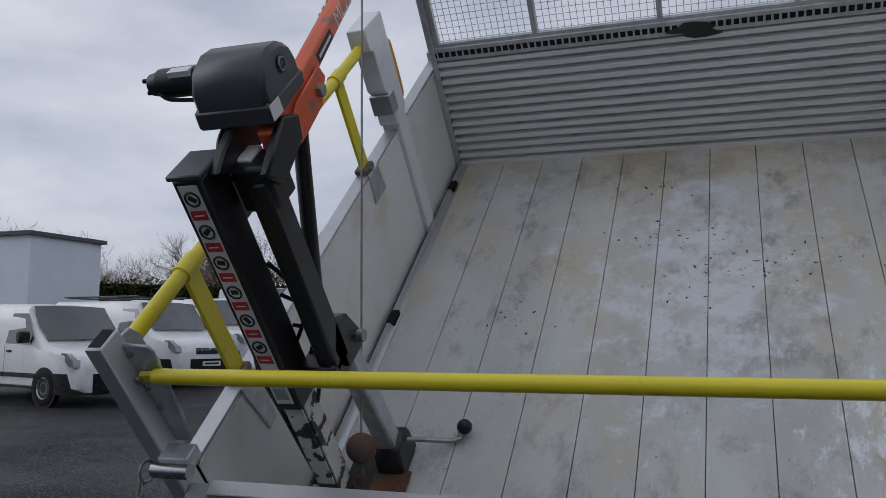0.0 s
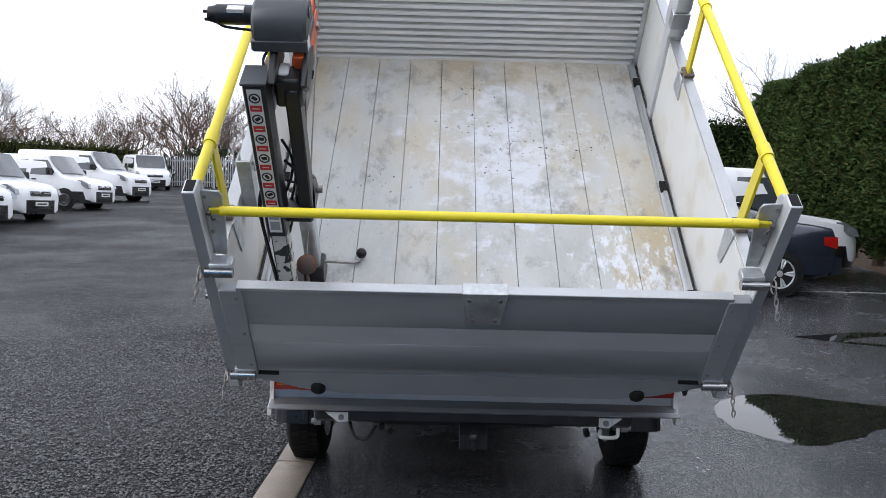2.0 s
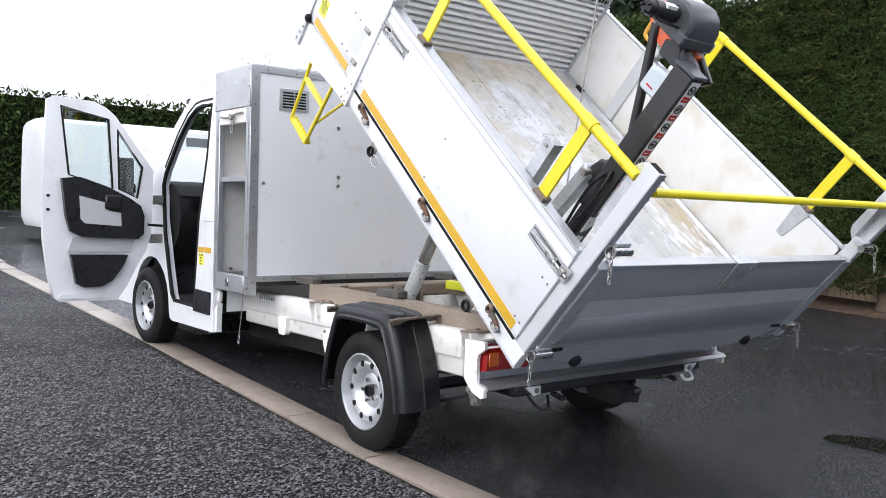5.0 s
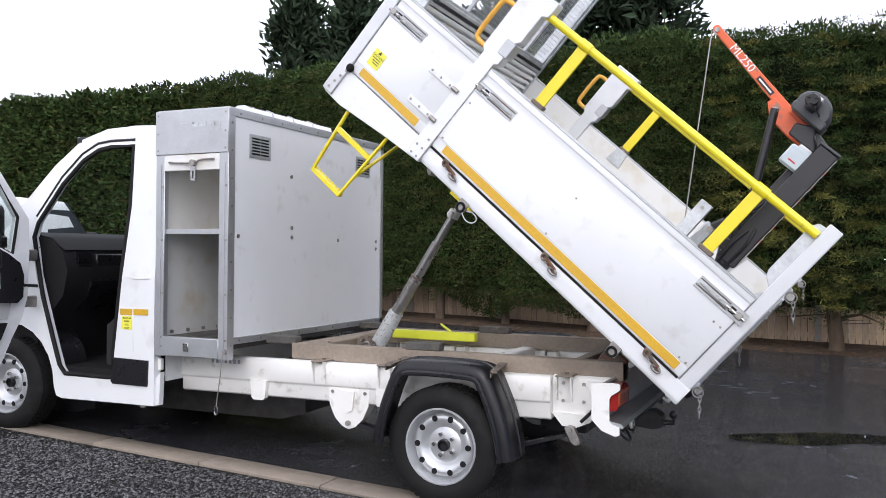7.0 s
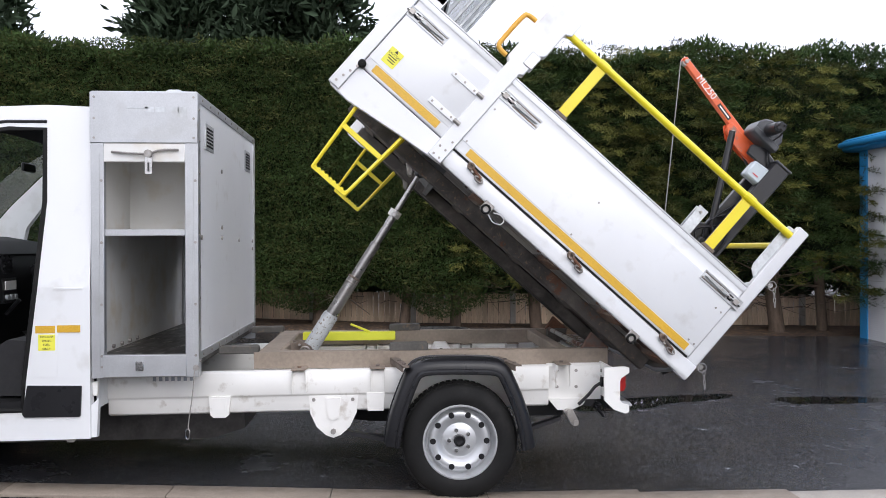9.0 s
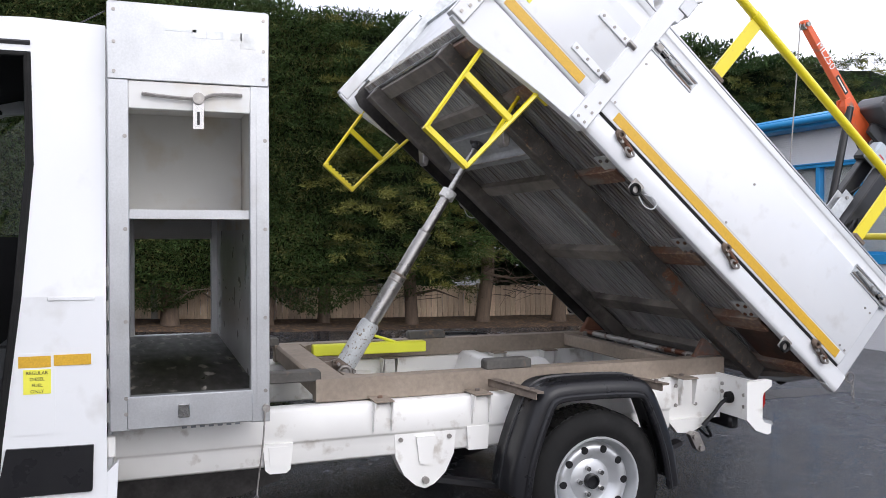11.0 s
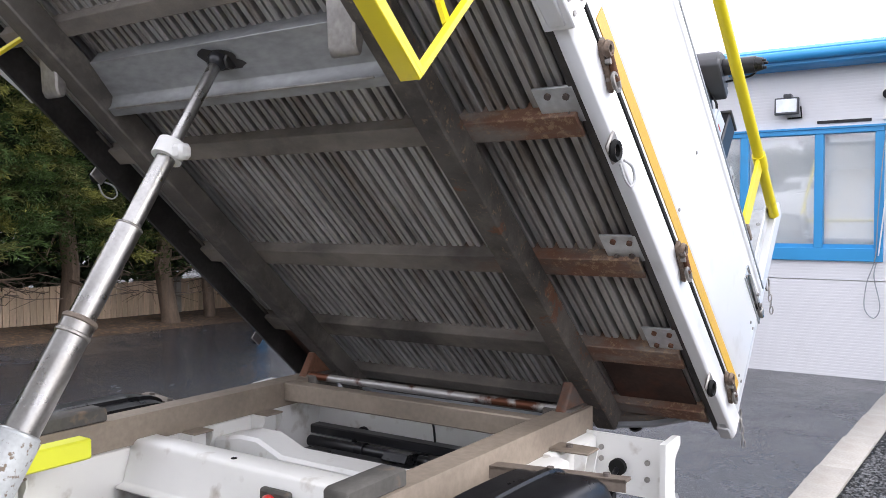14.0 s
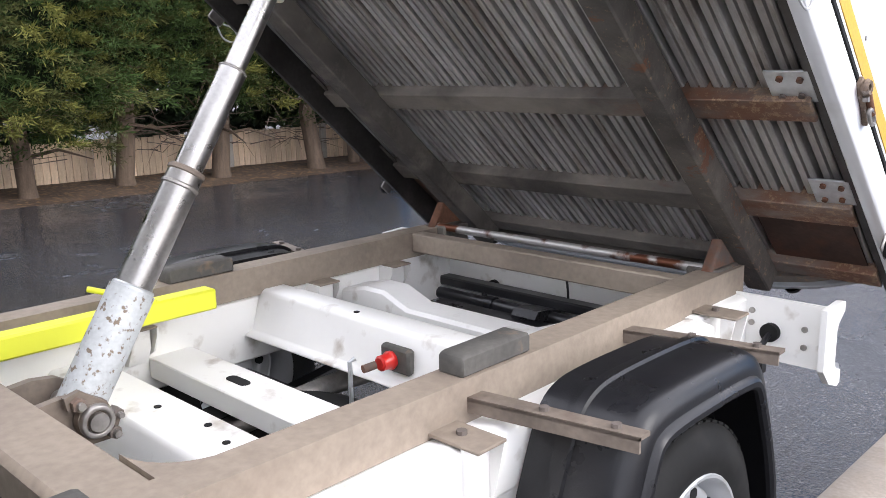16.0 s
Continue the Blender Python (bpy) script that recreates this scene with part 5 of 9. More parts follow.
    part("post_plate", prism([(s * 1.039, 2.13), (s * 0.990, 2.13), (s * 0.966, 2.32), (s * 0.960, 2.425), (s * 0.970, 2.445), (s * 1.039, 2.450)], "y", -0.447, -0.438), GALV, rp, "grey steel plate beside the post", 0.004, BED)
    part("post_cheek", prism([(-0.431, 2.085), (-0.385, 2.12), (-0.372, 2.15), (-0.372, 2.42), (-0.392, 2.455), (-0.431, 2.460)], "x", s * 1.046, s * 1.056), GALV, rp, bevel=0.003, m=BED)
    for w in (2.42, 2.25):
        part("plate_bolt", cyl((s * 1.026, -0.447, w), (s * 1.026, -0.453, w), 0.008, 8), STEEL, rp, m=BED)
    part("post_flange", prism([(-0.43, 1.375), (-0.40, 1.375), (-0.40, 2.02), (-0.43, 2.06)], "x", s * 1.05, s * 1.080), GALV, rp, bevel=0.003, m=BED)
    # side rail: tube, clamps and flat struts
    rail = part("guard_rail", cyl((s * 1.075, -0.425, 2.408), (s * 1.075, 1.315, 2.408), 0.0215, 16), YELLOW, truck, "yellow tubular guard rail on flat struts", m=BED)
    for u in (-0.10, 1.04):
        part("clamp", cyl((s * 1.075, u - 0.035, 2.408), (s * 1.075, u + 0.035, 2.408), 0.027, 16), YELLOW, rail, m=BED)
        part("strut", prism([(u - 0.032, 2.002), (u + 0.032, 2.002), (u + 0.032, 2.40), (u - 0.032, 2.40)], "x", s * 1.068, s * 1.082), YELLOW, rail, bevel=0.002, m=BED)
        part("strut_bolt", cyl((s * 1.040, u, 2.022), (s * 1.100, u, 2.022), 0.012, 8), STEEL, rail, m=BED)
        foot = part("strut_foot", prism([(s * 1.05, u - 0.04), (s * 1.105, u - 0.04), (s * 1.105, u + 0.04), (s * 1.05, u + 0.04)], "z", 2.018, 2.040), BROWN_WORN, truck, "rusty galvanised strut bracket", 0.004, BED)
        part("foot_plate", prism([(u - 0.045, 2.02), (u + 0.045, 2.02), (u + 0.065, 1.90), (u - 0.065, 1.90)] if u > 1 else [(u - 0.06, 2.02), (u + 0.045, 2.02), (u + 0.03, 1.82), (u - 0.02, 1.82)], "x", s * 1.038, s * 1.046), GALV, foot, bevel=0.002, m=BED)
    # yellow access step hung under the front side
    st = part("access_step", tube([(s * 1.055, 1.945, 1.36), (s * 1.055, 1.90, 0.885), (s * 1.055, 1.66, 0.885), (s * 1.055, 1.63, 1.36)], 0.012, 6), YELLOW, truck, "yellow folding access step under the bed", m=BED)
    part("step_tread", box((min(s * 1.065, s * 1.02), 1.655, 0.872), (max(s * 1.065, s * 1.02), 1.905, 0.897)), YELLOW, st, m=BED, bevel=0.002)
    part("step_tread", box((min(s * 1.065, s * 1.04), 1.65, 1.155), (max(s * 1.065, s * 1.04), 1.925, 1.185)), YELLOW, st, m=BED, bevel=0.002)
    part("step_brace", tube([(s * 0.80, 1.63, 1.40), (s * 1.05, 1.652, 1.03)], 0.010, 6), YELLOW, st, m=BED)
    part("step_hanger", box((min(s * 0.99, s * 1.085), 1.55, 1.355), (max(s * 0.99, s * 1.085), 1.98, 1.375)), YELLOW, st, m=BED, bevel=0.002)
    for k in range(9):
        part("step_stud", cyl((s * 1.03, 1.67 + 0.028 * k, 0.895), (s * 1.03, 1.67 + 0.028 * k, 0.905), 0.008, 6), YELLOW, st, m=BED)
    # underside side member
    part("side_member", prism([(s * 1.016, 1.385), (s * 1.044, 1.385), (s * 1.044, 1.49), (s * 1.016, 1.49)], "y", -0.48, 2.06), DARK_STEEL, truck, "near-black side member under the bed", 0.004, BED)
    part("side_skirt", prism([(-0.45, 1.31), (-0.30, 1.295), (2.0, 1.295), (2.06, 1.32), (2.06, 1.40), (-0.45, 1.40)], "x", s * 0.93, s * 0.945), DARK_STEEL, truck, "near-black underbody edge", m=BED) if s > 0 else None
    # longitudinal beams
    part("bed_beam", box((min(s * 0.595, s * 0.68), -0.40, 1.285), (max(s * 0.595, s * 0.68), 2.02, 1.375)), UNDER, truck, "dark brown longitudinal bed beam", 0.006, BED)
    part("hinge_lug", prism([(-0.17, 1.26), (-0.02, 1.26), (-0.04, 1.12), (-0.085, 1.09), (-0.13, 1.12)], "x", s * 0.60, s * 0.64), RUST, truck, "rusty bed pivot lug", 0.006, BED)
    part("pivot_plate", box((min(s * 0.545, s * 0.66), -0.95, 0.72), (max(s * 0.545, s * 0.66), -0.80, 0.836)), UNDER, truck, bevel=0.006)
    # plates at the ends of the cross bearers
    for u in (0.110, 0.575, 1.138):
        pl = part("bearer_plate", box((min(s * 0.915, s * 1.03), u - 0.058, 1.384), (max(s * 0.915, s * 1.03), u + 0.058, 1.392)), GALV if s < 0 else UNDER, truck, "bearer end plate with bolts", 0.002, BED)
        for dx, du in ((0.945, -0.035), (0.995, -0.03), (0.955, 0.035), (1.005, 0.03)):
            part("bolt", cyl((s * dx, u + du, 1.384), (s * dx, u + du, 1.376), 0.009, 8), RUST, pl, m=BED)
    part("closing_sheet", box((min(s * 0.685, s * 0.984), -0.44, 1.398), (max(s * 0.685, s * 1.014), 0.0, 1.404)), RUST_DARK, truck, "rusty dark closing sheet under the tail", m=BED)
    # tie eyes along the rave
    for u in (1.010, -0.105):
        e = part("tie_eye", lathe([(-0.006, 0.017), (0.006, 0.017), (0.009, 0.025), (0.0, 0.030), (-0.009, 0.025), (-0.006, 0.017)], 18), RUBBER, truck, "black tie ring with a cord", m=BED @ Matrix.Translation((s * 1.098, u, 1.345)))
        part("eye_plate", box((min(s * 1.082, s * 1.092), u - 0.032, 1.325), (max(s * 1.082, s * 1.092), u + 0.032, 1.39)), STEEL, e, bevel=0.004, m=BED)
        if u > 0.5:
            part("cord", tube(arc([(s * 1.105, u - 0.03, 1.33), (s * 1.11, u - 0.075, 1.315), (s * 1.11, u - 0.115, 1.33), (s * 1.11, u - 0.12, 1.36), (s * 1.11, u - 0.085, 1.372), (s * 1.105, u - 0.045, 1.355)], 5), 0.0035, 6), GREY_TRIM, e, m=BED)

# loose galvanised channel standing inside the near dropside
cl = part("stake_channel", prism([(-1.038, 0.02), (-1.038, 0.085), (-1.032, 0.085), (-1.032, 0.027), (-0.985, 0.027), (-0.985, 0.085), (-0.979, 0.085), (-0.979, 0.02)], "z", 1.90, 2.20), GALV, truck, "worn galvanised channel inside the dropside", 0.001, BED)
part("channel_pin", cyl((-1.045, 0.055, 2.17), (-0.97, 0.055, 2.17), 0.009, 8), STEEL, cl, m=BED)
part("pin_ring", tube([(-0.968, 0.055 + 0.018 * math.cos(a), 2.15 + 0.018 * math.sin(a)) for a in (2 * math.pi * k / 12 for k in range(12))], 0.003, 5, closed=True), STEEL, cl, m=BED)
# ribbed underside of the floor
bm = bmesh.new()
rows = []
pitch = 0.068
n = int(2.03 / pitch)
xs_r = []
for k in range(n):
    x0 = -1.010 + k * pitch
    xs_r += [(x0, 1.474), (x0 + 0.012, 1.474), (x0 + 0.015, 1.414), (x0 + 0.019, 1.411), (x0 + 0.033, 1.411), (x0 + 0.035, 1.423), (x0 + 0.040, 1.423), (x0 + 0.042, 1.411), (x0 + 0.060, 1.411), (x0 + 0.064, 1.414), (x0 + 0.067, 1.474)]
for u in (-0.48, 2.05):
    rows.append([bm.verts.new((x, u, w)) for x, w in xs_r])
for k in range(len(xs_r) - 1):
    bm.faces.new((rows[0][k], rows[0][k + 1], rows[1][k + 1], rows[1][k]))
part("ribbed_underside", bm, RIBBED, truck, "ribbed grey metal underside of the bed, stained", m=BED, smooth=0)
# cross bearers
for u, d in ((-0.36, 0.07), (0.005, 0.095), (0.497, 0.085), (1.078, 0.075), (1.63, 0.06), (1.95, 0.08)):
    part("cross_bearer", prism([(u - d / 2, 1.368), (u + d / 2, 1.368), (u + d / 2, 1.440), (u + d / 2 - 0.012, 1.440), (u + d / 2 - 0.012, 1.383), (u - d / 2, 1.383)], "x", -1.016, 1.016), UNDER_RUST, truck, "brown rusty steel cross bearer", 0.003, BED)
part("ram_bearer", prism([(1.322, 1.300), (1.356, 1.300), (1.356, 1.318), (1.372, 1.345), (1.490, 1.362), (1.500, 1.362), (1.500, 1.44), (1.322, 1.44)], "x", -0.595, 0.595), RAM_BEAM, truck, "galvanised ram cross beam", 0.002, BED)
part("bearer_seam", box((-0.55, 1.352, 1.296), (0.55, 1.360, 1.303)), STEEL, truck, m=BED, bevel=0.002)
part("ram_socket", ball(ram_top, 0.030, 16), BLACK_PAINT, truck, "oily ram head socket")
part("ram_plate", blob(0.0, 1.432, 0.085, 0.046, 1.3500, 26, 0.4, 6), DARK_STEEL, truck, "oil stain round the ram head", m=BED)
for dx in (-0.035, 0.035):
    part("ram_lug", prism([(1.405, 1.372), (1.465, 1.372), (1.455, 1.335), (1.435, 1.325), (1.415, 1.335)], "x", dx - 0.006, dx + 0.006), DARK_STEEL, truck, bevel=0.003, m=BED)
for x in (-0.56, 0.70):
    part("cap_bracket", prism([(1.60, 1.37), (1.62, 1.36), (1.56, 1.305), (1.50, 1.245), (1.475, 1.235), (1.462, 1.25), (1.48, 1.28), (1.55, 1.34)], "x", x - 0.045, x + 0.045), STEEL, truck, "bent worn steel bracket", 0.006, BED)
part("rear_cross_tube", cyl((-0.60, -0.06, 1.165), (0.60, -0.06, 1.165), 0.016, 14), RUSTY_BAR, truck, "worn steel pivot bar with rust", m=BED)
part("tail_board_inner", prism([(-0.985, 1.475), (0.985, 1.475), (0.97, 1.46), (0.76, 1.39), (0.58, 1.36), (-0.58, 1.36), (-0.76, 1.39), (-0.97, 1.46)], "y", -0.484, -0.44), UNDER_RUST, truck, "rusty rear end member", m=BED)

# headboard: ribbed panel, perforated rail and mesh guard
bm = bmesh.new()
prof = []
for k in range(13):
    w0 = 1.4705 + k * 0.0445
    prof += [(1.992, w0 + 0.002), (1.992, w0 + 0.012), (1.956, w0 + 0.018), (1.956, w0 + 0.038)]
prof += [(1.992, 2.05)]
rows = [[bm.verts.new((x, u, w)) for u, w in prof] for x in (-1.04, 1.04)]
for k in range(len(prof) - 1):
    bm.faces.new((rows[0][k], rows[0][k + 1], rows[1][k + 1], rows[1][k]))
RIB = material("ribbed_alloy_sheet", (0.72, 0.72, 0.71), 0.42, 0.2, vary=0.08, scale=2.0, stretch=(0.4, 2, 2), dirt=(0.38, 0.34, 0.27), dirt_amount=0.16, dirt_scale=3.0, dirt_edge=0.5)
hb = part("headboard", bm, RIB, truck, "ribbed alloy headboard with a mesh guard above", m=BED, smooth=0)
part("headboard_back", box((-1.04, 2.0, 1.40), (1.04, 2.012, 2.06)), ALU, hb, m=BED)
for s in (-1, 1):
    part("headboard_edge", prism([(s * 1.015, 1.95), (s * 1.045, 1.95), (s * 1.045, 2.07), (s * 1.015, 2.07)], "z", 1.485, 2.92), GALV, hb, "dark steel headboard edge", 0.003, BED)
rail_h = part("headboard_rail", box((-1.045, 1.955, 2.052), (1.045, 2.03, 2.118)), GALV, hb, "perforated galvanised rail", 0.003, BED)
slot_me = finish("rail_slot", box((-0.011, -0.001, -0.012), (0.011, 0.001, 0.012)), DARK)
for k in range(66):
    o = new("rail_slot", slot_me)
    o.parent = rail_h
    o.matrix_basis = BED @ pose(-1.02 + 0.0314 * k, 1.9535, 2.085)
for x in (-1.0, -0.53, 0.02, 0.57, 1.0):
    part("mesh_upright", box((x - 0.012, 1.965, 2.11), (x + 0.012, 1.99, 2.92)), GALV, hb, m=BED, bevel=0.002)
part("mesh_top", box((-1.045, 1.955, 2.90), (1.045, 2.0, 2.94)), GALV, hb, m=BED, bevel=0.003)
part("mesh_base", box((-1.03, 1.96, 2.118), (1.03, 1.985, 2.135)), GALV, hb, m=BED)
bm = bmesh.new()
for k in range(67):
    x = -1.0 + k * 0.0303
    cyl((x, 1.985, 2.13), (x, 1.985, 2.905), 0.0015, 4, bm=bm, caps=False)
for k in range(26):
    w = 2.14 + k * 0.0303
    cyl((-1.0, 1.985, w), (1.0, 1.985, w), 0.0015, 4, bm=bm, caps=False)
tagged(part("wire_mesh", bm, GALV, hb, "fine galvanised wire mesh", m=BED), kind="stuff")
# soot stain on the rail, from tarred tools
part("tar_stain", blob(0.16, 0, 0.11, 0.03, 0, 20, 0.4, 5), PITCH, hb, "black tar stain", m=BED @ Matrix.Translation((0, 1.9535, 2.068)) @ Matrix.Rotation(radians(90), 4, "X"))

# tailgate
tg = part("tailgate", prism([(-0.475, 1.50), (-0.475, 2.004), (-0.512, 2.004), (-0.512, 1.808), (-0.509, 1.805), (-0.509, 1.700), (-0.512, 1.697), (-0.512, 1.545), (-0.509, 1.54), (-0.509, 1.50)], "x", -0.945, 0.945), ALU_GREY, truck, "grey anodised alloy tailgate with a lighter band", 0.002, BED)
part("top_edge", box((-0.965, -0.516, 2.002), (0.965, -0.470, 2.020)), ALU, tg, "bright alloy top edge", 0.003, BED)
part("light_band", box((-0.943, -0.5105, 1.701), (0.943, -0.508, 1.804)), ALU_LIGHT, tg, "lighter grey band", m=BED)
for s in (-1, 1):
    part("end_channel", box((min(s * 0.945, s * 1.034), -0.518, 1.488), (max(s * 0.945, s * 1.034), -0.47, 2.005)), ALU_GREY, tg, "tailgate end channel", 0.003, BED)
    for w in (1.55, 1.75, 1.96):
        part("rivet", cyl((s * 0.968, -0.518, w), (s * 0.968, -0.522, w), 0.007, 8), STEEL, tg, m=BED)
    # chained pins at the top and bottom corners
    for w in (2.118, 1.492):
        pin = part("tailgate_pin", cyl((s * 0.955, -0.530, w), (s * 1.060, -0.530, w), 0.019, 14), CHROME, tg, "bright hinge pin with a chain", m=BED)
        part("pin_bracket", box((min(s * 0.958, s * 1.045), -0.520, w - 0.006), (max(s * 0.958, s * 1.045), -0.465, w + 0.030)), GALV, pin, bevel=0.004, m=BED)
        part("pin_ring", tube([(s * 1.078, -0.535 + 0.026 * math.cos(a), w + 0.026 * math.sin(a)) for a in (2 * math.pi * k / 14 for k in range(14))], 0.0035, 6, closed=True), STEEL, pin, m=BED)
        head = BED @ Vector((s * 1.084, -0.54, w))
        for k in range(4):
            c = head + Vector((s * 0.003 * k, -0.006, -0.028 - 0.026 * k))
            pts = [c + Vector(((0.007 * math.cos(a) if k % 2 else 0.0), (0.0 if k % 2 else 0.007 * math.cos(a)), 0.017 * math.sin(a))) for a in (2 * math.pi * j / 10 for j in range(10))]
            part("chain_link", tube(pts, 0.0028, 5, closed=True), STEEL, pin)
    part("buffer", lathe([(0.0, 0.034), (0.018, 0.032), (0.028, 0.020), (0.030, 0.001)], 18), RUBBER, tg, "black rubber buffer", m=BED @ Matrix.Translation((s * 0.70, -0.50, 1.384)) @ Matrix.Rotation(radians(-90), 4, "Z"))
    part("drain_slot", box((min(s * 0.86, s * 0.95), -0.513, 1.478), (max(s * 0.86, s * 0.95), -0.500, 1.492)), DARK, tg, m=BED)
part("centre_plate", prism([(-0.088, 2.022), (0.088, 2.022), (0.068, 1.850), (-0.068, 1.850)], "y", -0.524, -0.514), GALV, tg, "galvanised centre plate with four rivets", 0.002, BED)
part("centre_cap", box((-0.088, -0.524, 2.018), (0.088, -0.465, 2.026)), GALV, tg, m=BED, bevel=0.002)
for x, w in ((-0.06, 1.99), (0.06, 1.99), (-0.045, 1.875), (0.045, 1.875)):
    part("rivet", cyl((x, -0.524, w), (x, -0.529, w), 0.009, 8), STEEL, tg, m=BED)
part("skirt", prism([(-1.04, 1.49), (1.04, 1.49), (1.0, 1.455), (0.78, 1.375), (0.60, 1.345), (-0.60, 1.345), (-0.78, 1.375), (-1.0, 1.455)], "y", -0.505, -0.485), ALU_GREY, truck, "grey alloy skirt below the tailgate", 0.003, BED)
# yellow bar across the back
bar_y = part("rear_bar", cyl((-0.975, -0.462, 2.366), (0.965, -0.462, 2.366), 0.0185, 16), YELLOW, truck, "yellow tubular bar across the tailgate opening", m=BED)
for s in (-1, 1):
    part("bar_end", prism([(s * 0.955, 2.350), (s * 1.012, 2.354), (s * 1.028, 2.366), (s * 1.012, 2.378), (s * 0.955, 2.382)], "y", -0.470, -0.455), YELLOW, bar_y, bevel=0.004, m=BED)
    part("bar_bolt", cyl((s * 1.014, -0.482, 2.366), (s * 1.014, -0.438, 2.366), 0.010, 8), CHROME, bar_y, m=BED)
    part("bar_clip", tube([(s * 1.010, -0.478, 2.365), (s * 1.002, -0.480, 2.335), (s * 0.994, -0.478, 2.342)], 0.004, 6), CHROME, bar_y, m=BED)
# ---- cab ----
def cab_z(z):
    """Heights of the cab above its waist."""
    return z + 0.083 * max(0.0, z - 1.25)


def lean(bm):
    """The upper half of the cab leans inwards."""
    for v in bm.verts:
        v.co.z = cab_z(v.co.z)
        v.co.x *= 1 - 0.085 * max(0.0, v.co.z - 1.25)
    return bm


arch = [(3.445 + 0.43 * math.cos(radians(a)), 0.465 + 0.43 * math.sin(radians(a))) for a in range(0, 181, 15)]
side_low = [(2.10, 0.395), (2.10, 1.25), (2.39, 1.25), (2.42, 1.0), (2.455, 0.72), (2.475, 0.575), (2.50, 0.545), (2.92, 0.545), (2.97, 0.60), (3.06, 0.84), (3.15, 1.10), (3.20, 1.25), (4.12, 1.25), (4.45, 1.05), (4.55, 0.75), (4.50, 0.42), (3.875, 0.42)] + arch + [(2.99, 0.40), (2.94, 0.385)]
side_b = [(2.10, 1.25), (2.10, 2.20), (2.36, 2.21), (2.36, 2.09), (2.35, 1.70), (2.39, 1.25)]
side_a = [(2.36, 2.21), (2.62, 2.20), (2.85, 2.14), (3.10, 1.975), (3.35, 1.755), (3.60, 1.50), (4.12, 1.25), (3.20, 1.25), (3.27, 1.50), (3.24, 1.60), (3.02, 1.86), (2.84, 2.01), (2.70, 2.075), (2.58, 2.09), (2.36, 2.09)]
for s in (-1, 1):
    for k, poly in enumerate((side_low, side_b, side_a)):
        part("cab_side", lean(prism(poly, "x", s * 0.955, s * 1.018)), WHITE, truck, "white painted cab side panel" if k == 0 else "", 0.007)
    part("arch_liner", prism([(y, z) for y, z in arch] + [(y * 1.0, z + 0.03) for y, z in reversed(arch)], "x", s * 0.70, s * 0.958), BLACK_PLASTIC, truck, "black wheel arch liner")
# door seals round the open doorway
seal = [(2.47, 0.56), (2.91, 0.56), (2.965, 0.615), (3.05, 0.85), (3.14, 1.11), (3.255, 1.50), (3.225, 1.595), (3.01, 1.85), (2.83, 2.0), (2.69, 2.065), (2.57, 2.08), (2.37, 2.08), (2.36, 1.70), (2.40, 1.25), (2.465, 0.72)]
part("door_seal", lean(tube([(-1.012, y, z) for y, z in seal], 0.016, 8, closed=True)), RUBBER, truck, "black rubber door seal")
part("roof_gutter", lean(tube([(-1.018, y, z + 0.03) for y, z in ((2.36, 2.09), (2.58, 2.09), (2.70, 2.078), (2.84, 2.015), (3.02, 1.868), (3.24, 1.61))], 0.009, 6)), BLACK_PLASTIC, truck)
# roof, back wall, screen and bonnet skins


def skin(profile, half, crown, bm=None, n=10):
    bm = bm or bmesh.new()
    rows = []
    for k in range(n + 1):
        f = -1 + 2 * k / n
        rows.append([bm.verts.new((f * half(y, cab_z(z)), y, cab_z(z) + crown * (1 - f * f))) for y, z in profile])
    for a, b in zip(rows, rows[1:]):
        for i in range(len(profile) - 1):
            bm.faces.new((a[i], a[i + 1], b[i + 1], b[i]))
    return bm


half_w = lambda y, z: 1.0 * (1 - 0.085 * max(0.0, z - 1.25))
part("cab_roof", skin([(2.10, 2.195), (2.12, 2.205), (2.36, 2.212), (2.62, 2.20), (2.85, 2.14)], half_w, 0.035), WHITE, truck, "white cab roof")
part("cab_roof_lining", skin([(2.10, 2.15), (2.62, 2.15), (2.83, 2.10)], half_w, 0.03), DARK, truck)
ob = part("windscreen", skin([(2.85, 2.14), (3.10, 1.975), (3.35, 1.755), (3.60, 1.50)], lambda y, z: 0.93 * half_w(y, z), 0.03), GLASS, truck, "clear windscreen")
ob.visible_shadow = False
part("bonnet", skin([(3.60, 1.50), (4.12, 1.26), (4.40, 1.10), (4.53, 0.85), (4.55, 0.70), (4.50, 0.42)], half_w, 0.03), WHITE, truck, "white bonnet")
part("cab_back", box((-0.91, 2.085, 0.55), (0.91, 2.10, 2.27)), WHITE, truck, "white cab rear wall")
part("cab_back_trim", box((-0.91, 2.103, 0.55), (0.91, 2.112, 2.22)), DARK, truck)
part("cab_floor", box((-0.95, 2.11, 0.53), (0.95, 3.25, 0.60)), DARK, truck, "dark cab floor")
part("bulkhead", box((-0.95, 3.25, 0.5), (0.95, 3.29, 1.45)), DARK, truck)
# closed door on the far side
part("far_door", lean(prism([(2.39, 1.25), (2.42, 1.0), (2.455, 0.72), (2.475, 0.56), (2.92, 0.545), (3.06, 0.84), (3.15, 1.10), (3.255, 1.46), (2.38, 1.44)], "x", 0.95, 0.995)), DARK, truck, "dark inner face of the closed far door")
ob = part("far_door_glass", lean(prism([(2.38, 1.44), (3.255, 1.46), (3.23, 1.60), (3.01, 1.855), (2.83, 2.0), (2.69, 2.07), (2.37, 2.08)], "x", 0.985, 0.99)), GLASS, truck, "clear side window")
ob.visible_shadow = False
